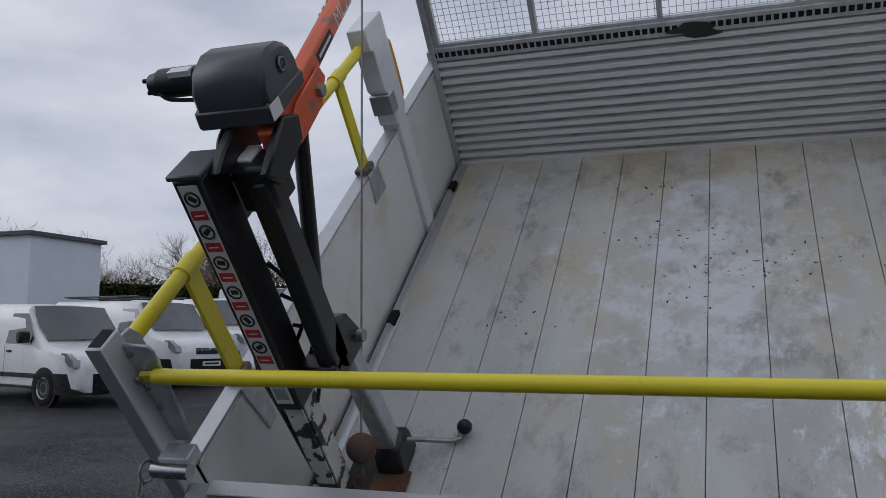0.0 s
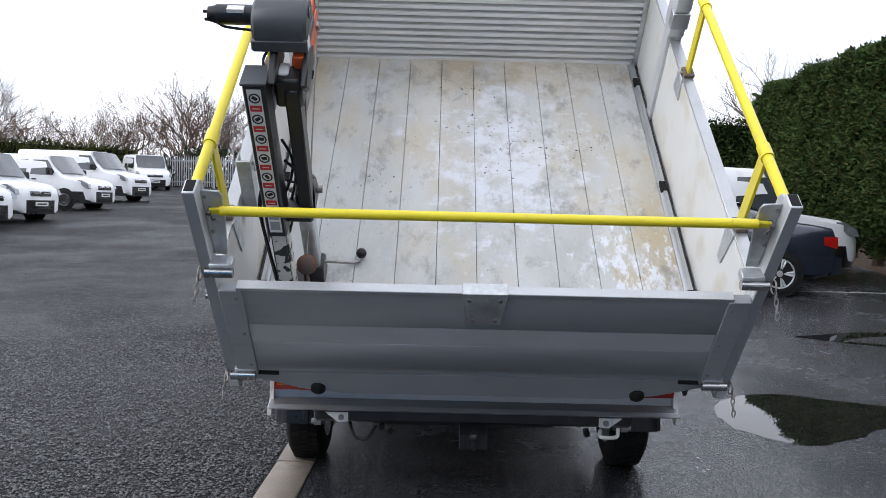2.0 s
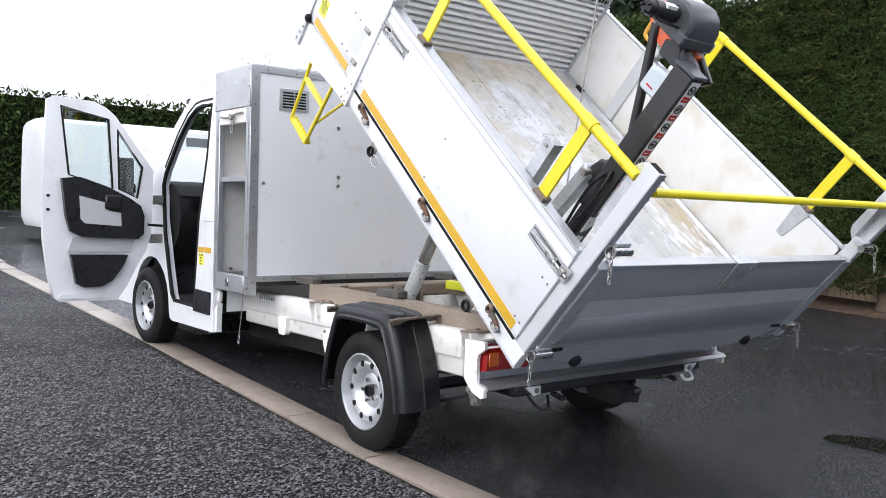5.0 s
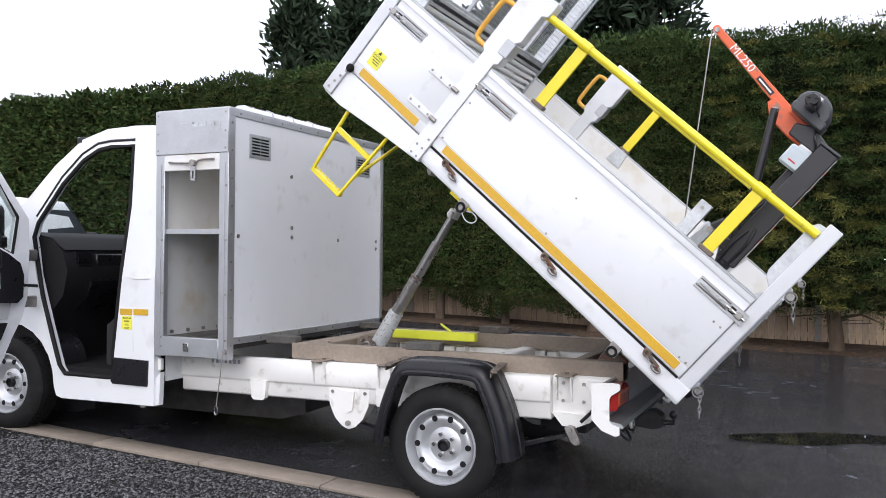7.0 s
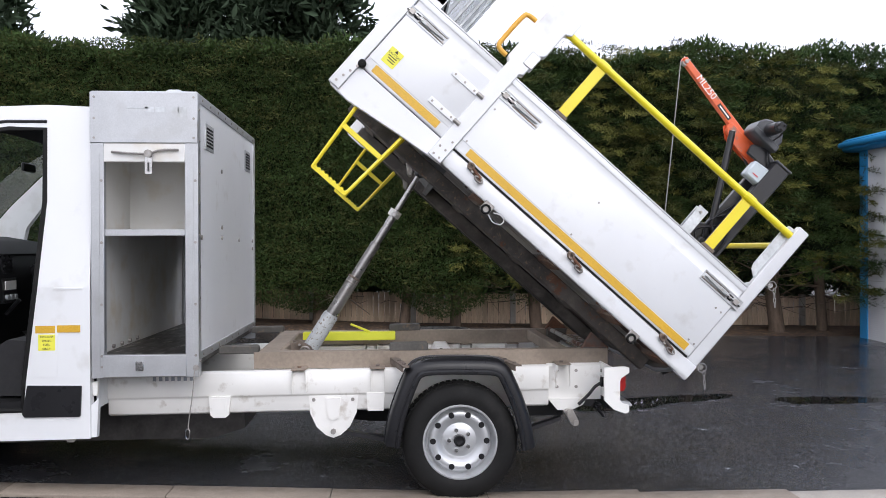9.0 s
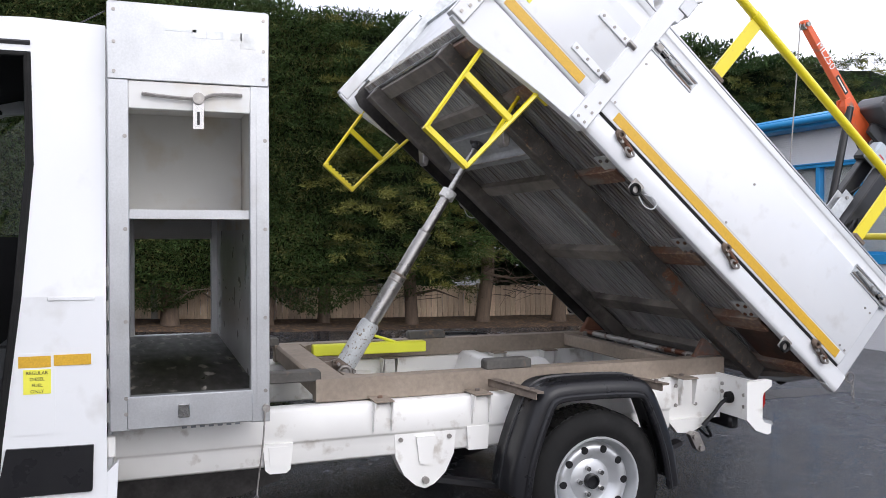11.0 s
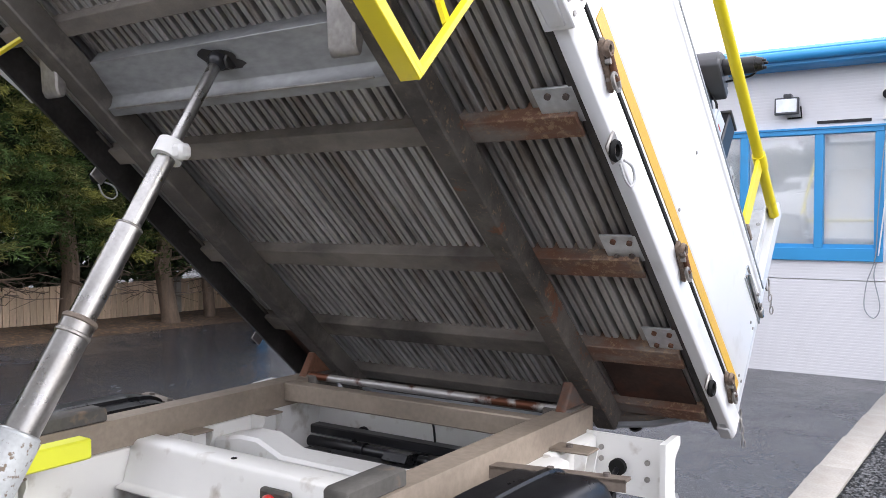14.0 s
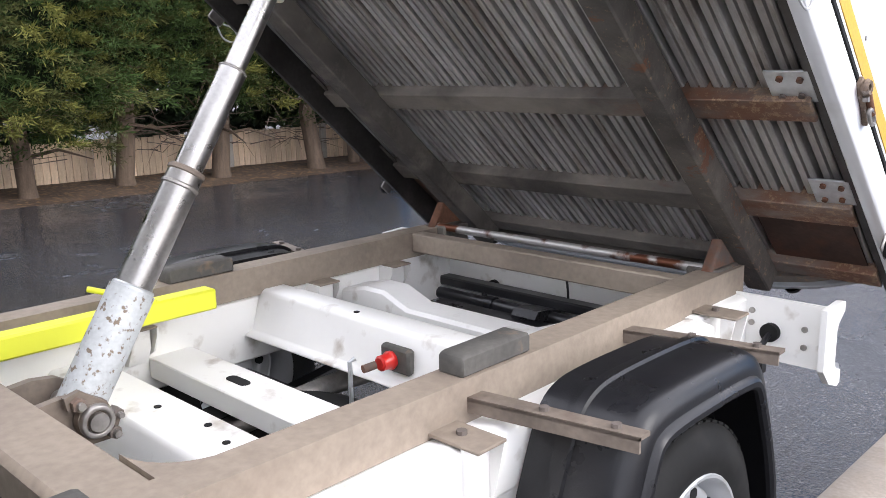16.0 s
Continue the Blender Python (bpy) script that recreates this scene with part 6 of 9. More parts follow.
# dashboard with vents, glove box and steering wheel
dash = part("dashboard", prism([(3.26, 0.62), (3.16, 0.95), (3.02, 1.10), (2.98, 1.28), (3.03, 1.42), (3.14, 1.50), (3.40, 1.545), (3.60, 1.50), (3.60, 0.62)], "x", -0.94, 0.94), DARK, truck, "dark grey moulded dashboard", 0.02)
part("dash_top", prism([(3.02, 1.43), (3.14, 1.515), (3.40, 1.56), (3.58, 1.515), (3.40, 1.545), (3.14, 1.50)], "x", -0.93, 0.93), DARK, dash)
for x in (-0.78, 0.0, 0.78):
    v = part("air_vent", prism([(2.985, 1.30), (3.0, 1.42), (3.04, 1.42), (3.03, 1.29)], "x", x - 0.07, x + 0.07), BLACK_PLASTIC, dash, bevel=0.004)
    for k in range(4):
        part("vent_slat", box((x - 0.06, 2.978, 1.315 + 0.026 * k), (x + 0.06, 2.99, 1.325 + 0.026 * k)), BLACK_PLASTIC, v)
part("glove_box", prism([(2.972, 1.20), (3.01, 1.10), (3.12, 0.98), (3.15, 1.0), (3.05, 1.12), (3.0, 1.21)], "x", -0.72, -0.20), BLACK_PLASTIC, dash, bevel=0.006)
part("open_tray", box((-0.66, 2.99, 1.30), (-0.22, 3.03, 1.40)), BLACK_PLASTIC, dash, bevel=0.01)
rad = part("radio", prism([(2.972, 1.10), (2.982, 1.27), (3.02, 1.27), (3.02, 1.10)], "x", -0.10, 0.12), BLACK_PLASTIC, dash, bevel=0.004)
for x in (-0.05, 0.01, 0.07):
    part("dial", cyl((x, 2.975, 1.14), (x, 2.955, 1.14), 0.019, 14), GREY_INK, rad)
part("radio_screen", box((-0.07, 2.968, 1.19), (0.09, 2.976, 1.25)), STICKER_W, rad)
wheel_m = Matrix.Translation((0.42, 2.86, 1.38)) @ Matrix.Rotation(radians(-62), 4, "X")
sw = part("steering_wheel", tube([(0.20 * math.cos(a), 0.20 * math.sin(a), 0) for a in (2 * math.pi * k / 28 for k in range(28))], 0.016, 8, closed=True), BLACK_PLASTIC, truck, "black steering wheel", m=wheel_m)
part("wheel_hub", cyl((0, 0, -0.03), (0, 0, 0.03), 0.075, 18), BLACK_PLASTIC, sw, m=wheel_m)
for a in (0.3, 2.84, 4.71):
    part("spoke", tube([(0.05 * math.cos(a), 0.05 * math.sin(a), 0), (0.19 * math.cos(a), 0.19 * math.sin(a), 0)], 0.014, 6), BLACK_PLASTIC, sw, m=wheel_m)
part("steering_column", cyl((0.42, 2.88, 1.36), (0.42, 3.10, 1.22), 0.05, 12), BLACK_PLASTIC, truck)
part("gear_lever", tube([(0.05, 3.02, 1.02), (0.05, 2.93, 1.12)], 0.014, 8), BLACK_PLASTIC, dash)
for x0, x1, nm in ((-0.86, 0.04, "bench_seat"), (0.16, 0.68, "driver_seat")):
    st = part(nm, prism([(2.20, 0.60), (2.20, 0.86), (2.26, 0.92), (2.62, 0.94), (2.68, 0.90), (2.68, 0.62)], "x", x0, x1), SEAT, truck, "dark grey fabric cab seat", 0.03)
    part("backrest", prism([(2.13, 0.88), (2.12, 1.58), (2.16, 1.62), (2.22, 1.60), (2.29, 0.92)], "x", x0 + 0.02, x1 - 0.02), SEAT, st, bevel=0.03)
    for x in ([x0 + 0.22, x1 - 0.22] if x1 - x0 > 0.7 else [(x0 + x1) / 2]):
        part("headrest", box((x - 0.12, 2.135, 1.64), (x + 0.12, 2.21, 1.80)), SEAT, st, bevel=0.025)
part("mirror_inside", box((-0.03, 2.86, 1.99), (0.16, 2.885, 2.05)), BLACK_PLASTIC, truck, "black interior mirror", 0.008)
part("sun_visor", prism([(2.66, 2.12), (2.80, 2.09), (2.80, 2.08), (2.66, 2.105)], "x", 0.10, 0.55), DARK, truck)
part("marker_lamp", box((-0.94, 2.85, 2.185), (-0.87, 2.91, 2.235)), BLACK_PLASTIC, truck, "black roof marker lamp", 0.01)
part("aerial", tube([(-0.45, 2.35, 2.31), (-0.45, 2.12, 2.45)], 0.003, 5), BLACK_PLASTIC, truck)
# trim on the rear corner of the cab side
part("side_rubbing_strip", prism([(2.145, 0.695), (2.15, 0.53), (2.155, 0.522), (2.455, 0.522), (2.47, 0.54), (2.44, 0.70)], "x", -1.030, -1.016), BLACK_PLASTIC, truck, "black side moulding", 0.004)
part("marker_strip", box((-1.0215, 2.29, 0.992), (-1.0185, 2.398, 1.034)), ORANGE_TAPE, truck, "amber reflective tape")
part("marker_strip", box((-1.0215, 2.153, 0.996), (-1.0185, 2.280, 1.036)), ORANGE_TAPE, truck, "amber reflective tape")
flap = part("fuel_flap", prism([(2.277, 0.755), (2.272, 1.045), (2.41, 1.045), (2.42, 0.745), (2.29, 0.745)], "x", -1.0205, -1.0175), WHITE, truck, "white fuel flap with a yellow label", 0.001)
lab = part("fuel_label", box((-1.0222, 2.29, 0.895), (-1.0202, 2.382, 0.985)), STICKER_Y, flap, "yellow diesel label")
face_left = Matrix(((0, 0, -1, 0), (-1, 0, 0, 0), (0, 1, 0, 0), (0, 0, 0, 1)))
for k, tx in enumerate(("REGULAR", "DIESEL", "FUEL", "ONLY")):
    words(tx, 0.017, Matrix.Translation((-1.0226, 2.336, 0.972 - 0.0225 * k)) @ face_left, INK, lab)
part("body_crease", lean(box((-1.0225, 2.14, 1.235), (-1.0165, 2.30, 1.25))), WHITE, truck, bevel=0.002)
for k in range(7):
    part("rear_lug", box((-0.985, 2.07, 0.50 + 0.13 * k), (-0.955, 2.10, 0.58 + 0.13 * k)), WHITE_CHASSIS, truck, bevel=0.005)
part("sill_lug", prism([(2.07, 0.40), (2.10, 0.40), (2.10, 0.58), (2.06, 0.62)], "x", -1.0, -0.96), WHITE, truck, bevel=0.004)
part("jack_point", prism([(2.18, 0.40), (2.25, 0.40), (2.235, 0.372), (2.20, 0.372)], "x", -0.995, -0.985), STEEL, truck)

# open passenger door, swung square to the cab
Y0, Y1 = 3.15, 3.215
door_low = [(-1.40, 0.555), (-1.33, 0.66), (-1.25, 0.82), (-1.17, 0.96), (-1.13, 1.10), (-1.118, 1.42), (-1.25, 1.40), (-1.397, 1.467), (-1.45, 1.47), (-1.79, 1.568), (-1.985, 1.56), (-1.99, 1.40), (-1.975, 1.05), (-1.935, 0.75), (-1.89, 0.585), (-1.85, 0.555)]
door_left = [(-1.985, 1.560), (-1.79, 1.568), (-1.853, 2.110), (-1.955, 2.155)]
door_top = [(-1.955, 2.155), (-1.90, 2.185), (-1.60, 2.165), (-1.50, 2.120), (-1.49, 2.030), (-1.853, 2.110)]
door_mid = [(-1.50, 2.120), (-1.43, 2.060), (-1.415, 1.955), (-1.397, 1.467), (-1.45, 1.470), (-1.49, 2.030)]
door_bar = [(-1.43, 2.060), (-1.12, 1.640), (-1.118, 1.420), (-1.25, 1.400), (-1.21, 1.655), (-1.415, 1.955)]
door = part("cab_door", prism(door_low, "y", Y0, Y1), WHITE, truck, "open white cab door with black armrest and pocket", 0.008)
for poly in (door_left, door_top, door_mid, door_bar):
    part("door_frame", prism(poly, "y", Y0 + 0.005, Y1 - 0.005), WHITE, door, bevel=0.006)
for ring in ([(-1.853, 2.110), (-1.79, 1.568), (-1.45, 1.470), (-1.49, 2.030)], [(-1.415, 1.955), (-1.397, 1.467), (-1.25, 1.400), (-1.21, 1.655)]):
    part("window_seal", tube([(x, Y0 + 0.008, z) for x, z in ring], 0.011, 6, closed=True), RUBBER, door)
    pane = part("door_glass", prism(ring, "y", 3.18, 3.184), GLASS, door, "clear door glass")
    pane.visible_shadow = False
part("armrest", prism([(-1.855, 1.54), (-1.72, 1.555), (-1.52, 1.49), (-1.33, 1.40), (-1.235, 1.335), (-1.205, 1.25), (-1.21, 1.10), (-1.255, 1.062), (-1.70, 1.078), (-1.79, 1.12), (-1.825, 1.25)], "y", Y0 - 0.055, Y0 + 0.01), BLACK_PLASTIC, door, "black plastic armrest panel", 0.015)
part("armrest_inset", prism([(-1.725, 1.405), (-1.52, 1.355), (-1.50, 1.29), (-1.40, 1.275), (-1.395, 1.165), (-1.68, 1.185), (-1.715, 1.22)], "y", Y0 - 0.062, Y0 - 0.05), GREY_TRIM, door, "grey fabric inset", 0.004)
part("door_pull", box((-1.53, Y0 - 0.085, 1.30), (-1.40, Y0 - 0.05, 1.42)), BLACK_PLASTIC, door, bevel=0.012)
part("door_card", prism([(-1.76, 1.075), (-1.27, 1.06), (-1.30, 0.95), (-1.80, 0.95)], "y", Y0 - 0.012, Y0 + 0.01), GREY_TRIM, door, "grey door card")
part("door_pocket", prism([(-1.785, 0.935), (-1.335, 0.93), (-1.38, 0.83), (-1.46, 0.72), (-1.54, 0.675), (-1.68, 0.67), (-1.74, 0.70)], "y", Y0 - 0.06, Y0 + 0.01), BLACK_PLASTIC, door, "black door pocket", 0.012)
part("door_step", prism([(-1.87, 0.575), (-1.44, 0.575), (-1.46, 0.62), (-1.84, 0.62)], "y", Y0 - 0.01, Y0 + 0.01), WHITE, door, bevel=0.004)
for z in (1.40, 1.29):
    part("door_catch", cyl((-1.945, Y0 - 0.006, z), (-1.945, Y0 + 0.01, z), 0.013, 10), BLACK_PLASTIC, door)
for z in (1.02, 1.35):
    part("door_hinge", box((-1.13, 3.19, z), (-1.01, 3.23, z + 0.08)), STEEL, door, "steel door hinge", 0.008)
part("check_strap", tube([(-1.16, 3.15, 1.18), (-1.02, 3.19, 1.17)], 0.012, 8), BLACK_PLASTIC, door)
mir = part("door_mirror", prism([(3.235, 1.42), (3.24, 1.70), (3.265, 1.735), (3.40, 1.73), (3.43, 1.69), (3.43, 1.43), (3.40, 1.39), (3.26, 1.39)], "x", -1.37, -1.25), BLACK_PLASTIC, door, "black door mirror", 0.02)
part("mirror_glass", prism([(3.255, 1.43), (3.26, 1.705), (3.405, 1.70), (3.41, 1.43)], "x", -1.377, -1.371), MIRROR, mir, "mirror glass")
part("mirror_arm", box((-1.30, 3.21, 1.44), (-1.24, 3.28, 1.52)), BLACK_PLASTIC, mir, bevel=0.01)

# ---- tool locker behind the cab ----
LOCKER_FLOOR = material("black_scuffed_floor_coating", (0.030, 0.027, 0.025), 0.38, vary=0.3, scale=4.0, dirt=(0.30, 0.27, 0.24), dirt_amount=0.05, dirt_scale=9.0, dirt_edge=0.06, stretch=(0.6, 2.0, 1.0), rough_vary=0.12)
SHEEN = material("plain_mill_alloy", (0.62, 0.63, 0.63), 0.32, 0.35, vary=0.10, scale=3.0, rough_vary=0.08, dirt=(0.35, 0.31, 0.26), dirt_amount=0.05, dirt_edge=0.4)
LX, LY0, LY1, LZ0, LZ1 = 1.015, 1.502, 2.088, 0.735, 2.345
locker = part("tool_locker", box((-LX + 0.012, LY0, 0.86), (LX + 0.03, LY0 + 0.02, LZ1 - 0.005)), WHITE_BODY, truck, "white panelled tool locker with open roller door", 0.002)
part("locker_front", box((-LX + 0.012, LY1 - 0.02, 0.80), (LX + 0.03, LY1, LZ1 - 0.005)), WHITE_INNER, locker, m=None)
part("locker_inner_skin", box((-LX + 0.03, LY0 + 0.022, 0.86), (LX, LY0 + 0.028, LZ1 - 0.03)), WHITE_INNER, locker)
part("locker_roof", box((-LX, LY0, LZ1 - 0.005), (LX + 0.04, LY1, LZ1 + 0.012)), ALU, locker, "alloy locker roof", 0.003)
part("locker_floor", box((-LX, LY0, 0.80), (LX + 0.03, LY1, 0.86)), LOCKER_FLOOR, locker, "dark worn locker floor")
part("lower_lining", box((-LX + 0.04, LY0 + 0.028, 0.862), (LX - 0.02, LY0 + 0.032, 1.50)), SHEEN, locker, "shiny alloy lower lining")
part("shelf", box((-LX + 0.02, LY0 + 0.03, 1.548), (-0.36, LY1 - 0.02, 1.556)), WHITE_INNER, locker, "white folded shelf")
part("shelf_lip", box((-LX + 0.01, LY0 + 0.065, 1.54), (-LX + 0.03, LY1 - 0.07, 1.575)), ALU, locker)
part("partition", box((-0.37, LY0 + 0.03, 1.55), (-0.355, LY1 - 0.02, LZ1 - 0.02)), WHITE_INNER, locker)
part("ceiling_box", box((-LX + 0.03, LY0 + 0.03, 2.02), (-0.36, LY1 - 0.03, 2.03)), WHITE_INNER, locker)
for k in range(5):
    part("floor_lug", cyl((-0.9 + 0.16 * k, LY1 - 0.025, 0.885), (-0.9 + 0.16 * k, LY1 - 0.04, 0.885), 0.012, 8), STEEL, locker)
for s in (-1, 1):
    x0, x1 = (-LX - 0.012, -LX + 0.03) if s < 0 else (LX + 0.0, LX + 0.042)
    for a, b in ((LY0 - 0.006, LY0 + 0.068), (LY1 - 0.072, LY1 + 0.002)):
        fr = part("door_post", box((x0, a, LZ0), (x1, b, 2.065)), ALU, locker, "alloy shutter guide post", 0.004)
        part("guide_edge", box((x0 - 0.004 if s < 0 else x1, (a + b) / 2 - 0.012, LZ0 + 0.05), (x0 if s < 0 else x1 + 0.004, (a + b) / 2 + 0.012, 2.0)), ALU, fr)
        for z in (0.80, 0.86, 1.15, 1.5, 1.85):
            part("rivet", cyl((x0 - 0.003, a + 0.015, z), (x0 + 0.004, a + 0.015, z), 0.008, 8), STEEL, fr) if s < 0 else None
    hd = part("shutter_box", box((x0 - 0.006, LY0 - 0.006, 2.062), (x1, LY1 + 0.004, LZ1 + 0.004)), ALU, locker, "plain alloy shutter box", 0.003)
    if s < 0:
        for y in (LY0 + 0.015, LY1 - 0.02):
            for z in (2.09, 2.2, 2.32):
                part("rivet", cyl((x0 - 0.009, y, z), (x0 - 0.004, y, z), 0.007, 8), STEEL, hd)
        rnd = random.Random(2)
        for k, (y, w) in enumerate(((1.76, 0.05), (1.70, 0.06), (1.62, 0.04), (1.83, 0.12), (1.58, 0.05))):
            part("worn_lettering", box((x0 - 0.0072, y - w / 2, 2.235 + (0.02 if k == 3 else 0.0) - (0.03 if k == 4 else 0)), (x0 - 0.006, y + w / 2, 2.265)), GALV, hd)
    sill = part("locker_sill", box((x0 - 0.004, LY0 + 0.06, LZ0 + 0.005), (x1, LY1 - 0.06, 0.866)), ALU, locker, "alloy locker sill", 0.004)
    rail_t = part("shutter_rail", box((x0, LY0 + 0.066, 1.955), (x1, LY1 - 0.07, 2.06)), WHITE_INNER, locker, "white roller shutter edge with a latch", 0.003)
    if s < 0:
        part("sill_lock", box((x0 - 0.012, 1.80, 0.775), (x0, 1.845, 0.83)), CHROME, sill, bevel=0.004)
        part("sill_eye", cyl((x0 - 0.014, 1.51, 0.79), (x0, 1.51, 0.79), 0.016, 12), STEEL, sill)
        part("latch_bar", tube(arc([(x0 - 0.012, 1.97, 2.01), (x0 - 0.02, 1.85, 2.0), (x0 - 0.02, 1.76, 2.0), (x0 - 0.016, 1.70, 2.02), (x0 - 0.012, 1.60, 2.022)], 4), 0.007, 6), STEEL, rail_t)
        part("latch_tongue", prism([(1.745, 1.985), (1.785, 1.985), (1.785, 1.885), (1.745, 1.885)], "x", x0 - 0.02, x0 - 0.012), CHROME, rail_t, bevel=0.003)
        part("latch_slot", box((x0 - 0.0215, 1.76, 1.90), (x0 - 0.0195, 1.77, 1.95)), INK, rail_t)
        part("latch_knob", cyl((x0 - 0.035, 1.765, 2.0), (x0 - 0.01, 1.765, 2.0), 0.022, 12), STEEL, rail_t)
# lower part of the far end is open, the shutter half drawn above it
part("far_shutter", box((LX + 0.005, LY0 + 0.06, 1.45), (LX + 0.02, LY1 - 0.06, 2.06)), WHITE_INNER, locker, "half-lowered far shutter")
# edge trims and bolts of the rear panel
for lo, hi in (((-LX - 0.005, LY0 - 0.007, 0.83), (LX + 0.04, LY0, 0.875)), ((-LX - 0.005, LY0 - 0.007, LZ1 - 0.045), (LX + 0.04, LY0, LZ1)), ((LX + 0.0, LY0 - 0.007, 0.83), (LX + 0.045, LY0, LZ1)), ((-LX - 0.012, LY0 - 0.0075, LZ0), (-LX + 0.055, LY0, LZ1))):
    tr = part("edge_trim", box(lo, hi), ALU, locker, "riveted alloy edge trim", 0.002)
    n = 9
    for k in range(n):
        f = (k + 0.5) / n
        p = [lo[0] + (hi[0] - lo[0]) * f, lo[1], (lo[2] + hi[2]) / 2] if hi[0] - lo[0] > 0.2 else [(lo[0] + hi[0]) / 2, lo[1], lo[2] + (hi[2] - lo[2]) * f]
        part("rivet", cyl((p[0], p[1] - 0.004, p[2]), (p[0], p[1] + 0.002, p[2]), 0.008, 8), STEEL, tr)
for x, z in ((-0.317, 1.963), (-0.309, 1.60), (-0.309, 1.533), (0.324, 1.522), (-0.918, 1.529), (0.939, 1.521), (0.939, 1.46)):
    part("panel_bolt", cyl((x, LY0 - 0.008, z), (x, LY0 + 0.002, z), 0.013, 10), STEEL, locker)
for x0 in (-0.808, 0.59):
    vt = part("louvre_vent", box((x0, LY0 - 0.006, 2.053), (x0 + 0.235, LY0 - 0.001, 2.208)), GALV, locker, "grey louvred vent", 0.001)
    for c in range(2):
        for r in range(6):
            a = x0 + 0.025 + c * 0.098
            part("louvre", box((a, LY0 - 0.0075, 2.072 + 0.0205 * r), (a + 0.088, LY0 - 0.0055, 2.084 + 0.0205 * r)), DARK, vt)
part("locker_cable", tube(arc([(-1.045, 1.515, 0.78), (-1.05, 1.525, 0.65), (-1.055, 1.545, 0.50), (-1.058, 1.55, 0.445)], 5), 0.0035, 5), STEEL, locker, "hanging steel cable with a hook")
part("cable_hook", tube([(-1.058, 1.552 + 0.012 * math.cos(a), 0.420 + 0.03 * math.sin(a)) for a in (2 * math.pi * k / 14 for k in range(14))], 0.004, 6, closed=True), CHROME, locker)
# white ladder roll and beacon on the roof behind the cab
rl = part("roof_roll", cyl((-0.33, 2.0, 2.40), (0.66, 2.0, 2.40), 0.055, 16), WHITE_BODY, truck, "white roof light bar")
for x in (-0.05, 0.30):
    part("bar_clip", cyl((x, 2.0, 2.40), (x + 0.02, 2.0, 2.40), 0.058, 16), GREY_TRIM, rl)
part("bar_foot", box((-0.2, 1.98, 2.33), (0.5, 2.02, 2.36)), BLACK_PLASTIC, rl)
# stencilled number on the chassis, unreadable
for k in range(7):
    part("stencil", box((-0.7745, 1.80 - 0.036 * k, 0.690), (-0.7715, 1.82 - 0.036 * k, 0.718)), GREY_INK, truck, m=RAKE)


# beacon bar lying across the locker roof
bb = part("beacon_bar", prism([(1.66, 2.352), (1.80, 2.352), (1.815, 2.39), (1.80, 2.425), (1.76, 2.442), (1.70, 2.442), (1.66, 2.425), (1.645, 2.39)], "x", -0.60, 0.46), CLEAR_LENS, truck, "clear and white beacon bar on the locker roof", 0.012)
for x in (-0.33, -0.07, 0.19):
    part("beacon_joint", prism([(1.655, 2.35), (1.805, 2.35), (1.820, 2.39), (1.804, 2.429), (1.762, 2.446), (1.698, 2.446), (1.656, 2.429), (1.640, 2.39)], "x", x - 0.008, x + 0.008), GREY_TRIM, bb)
for x in (-0.45, 0.30):
    part("beacon_foot", box((x - 0.03, 1.68, 2.335), (x + 0.03, 1.78, 2.355)), BLACK_PLASTIC, bb)
# ---- small electric hoist in the rear corner of the bed ----
hoist = thing("loading_hoist", "black and orange electric hoist bolted to the truck bed", "hoist")


def B(*p):
    return BED @ Vector(p)


sleeve = part("column", prism([(-0.883, -0.243), (-0.803, -0.243), (-0.803, -0.135), (-0.883, -0.135)], "z", 2.03, 2.748), BLACK_PAINT, hoist, "black painted hoist column with a safety label strip", 0.006, BED)
part("column_cap", prism([(-0.889, -0.249), (-0.797, -0.249), (-0.797, -0.129), (-0.889, -0.129)], "z", 2.748, 2.762), CHARCOAL, sleeve, bevel=0.004, m=BED)
part("mast", prism([(-0.875, -0.225), (-0.811, -0.225), (-0.811, -0.15), (-0.875, -0.15)], "z", FLOOR, 2.06), BLACK_PAINT, hoist, "black lower mast with worn white paint", 0.004, BED)
CHIPPED = material("chipped_white_paint", (0.62, 0.61, 0.58), 0.5, vary=0.1, scale=10, dirt=(0.03, 0.03, 0.03), dirt_amount=0.28, dirt_scale=22, dirt_edge=0.04)
part("mast_face", box((-0.868, -0.229, 1.72), (-0.814, -0.224, 2.03)), CHIPPED, hoist, "chipped white patch", m=BED)
part("mast_side", box((-0.812, -0.222, 1.66), (-0.807, -0.153, 2.03)), CHIPPED, hoist, m=BED)
part("base_plate", box((-0.92, -0.30, FLOOR), (-0.72, 0.10, FLOOR + 0.012)), BLACK_PAINT, hoist, "black base plate", 0.003, BED)
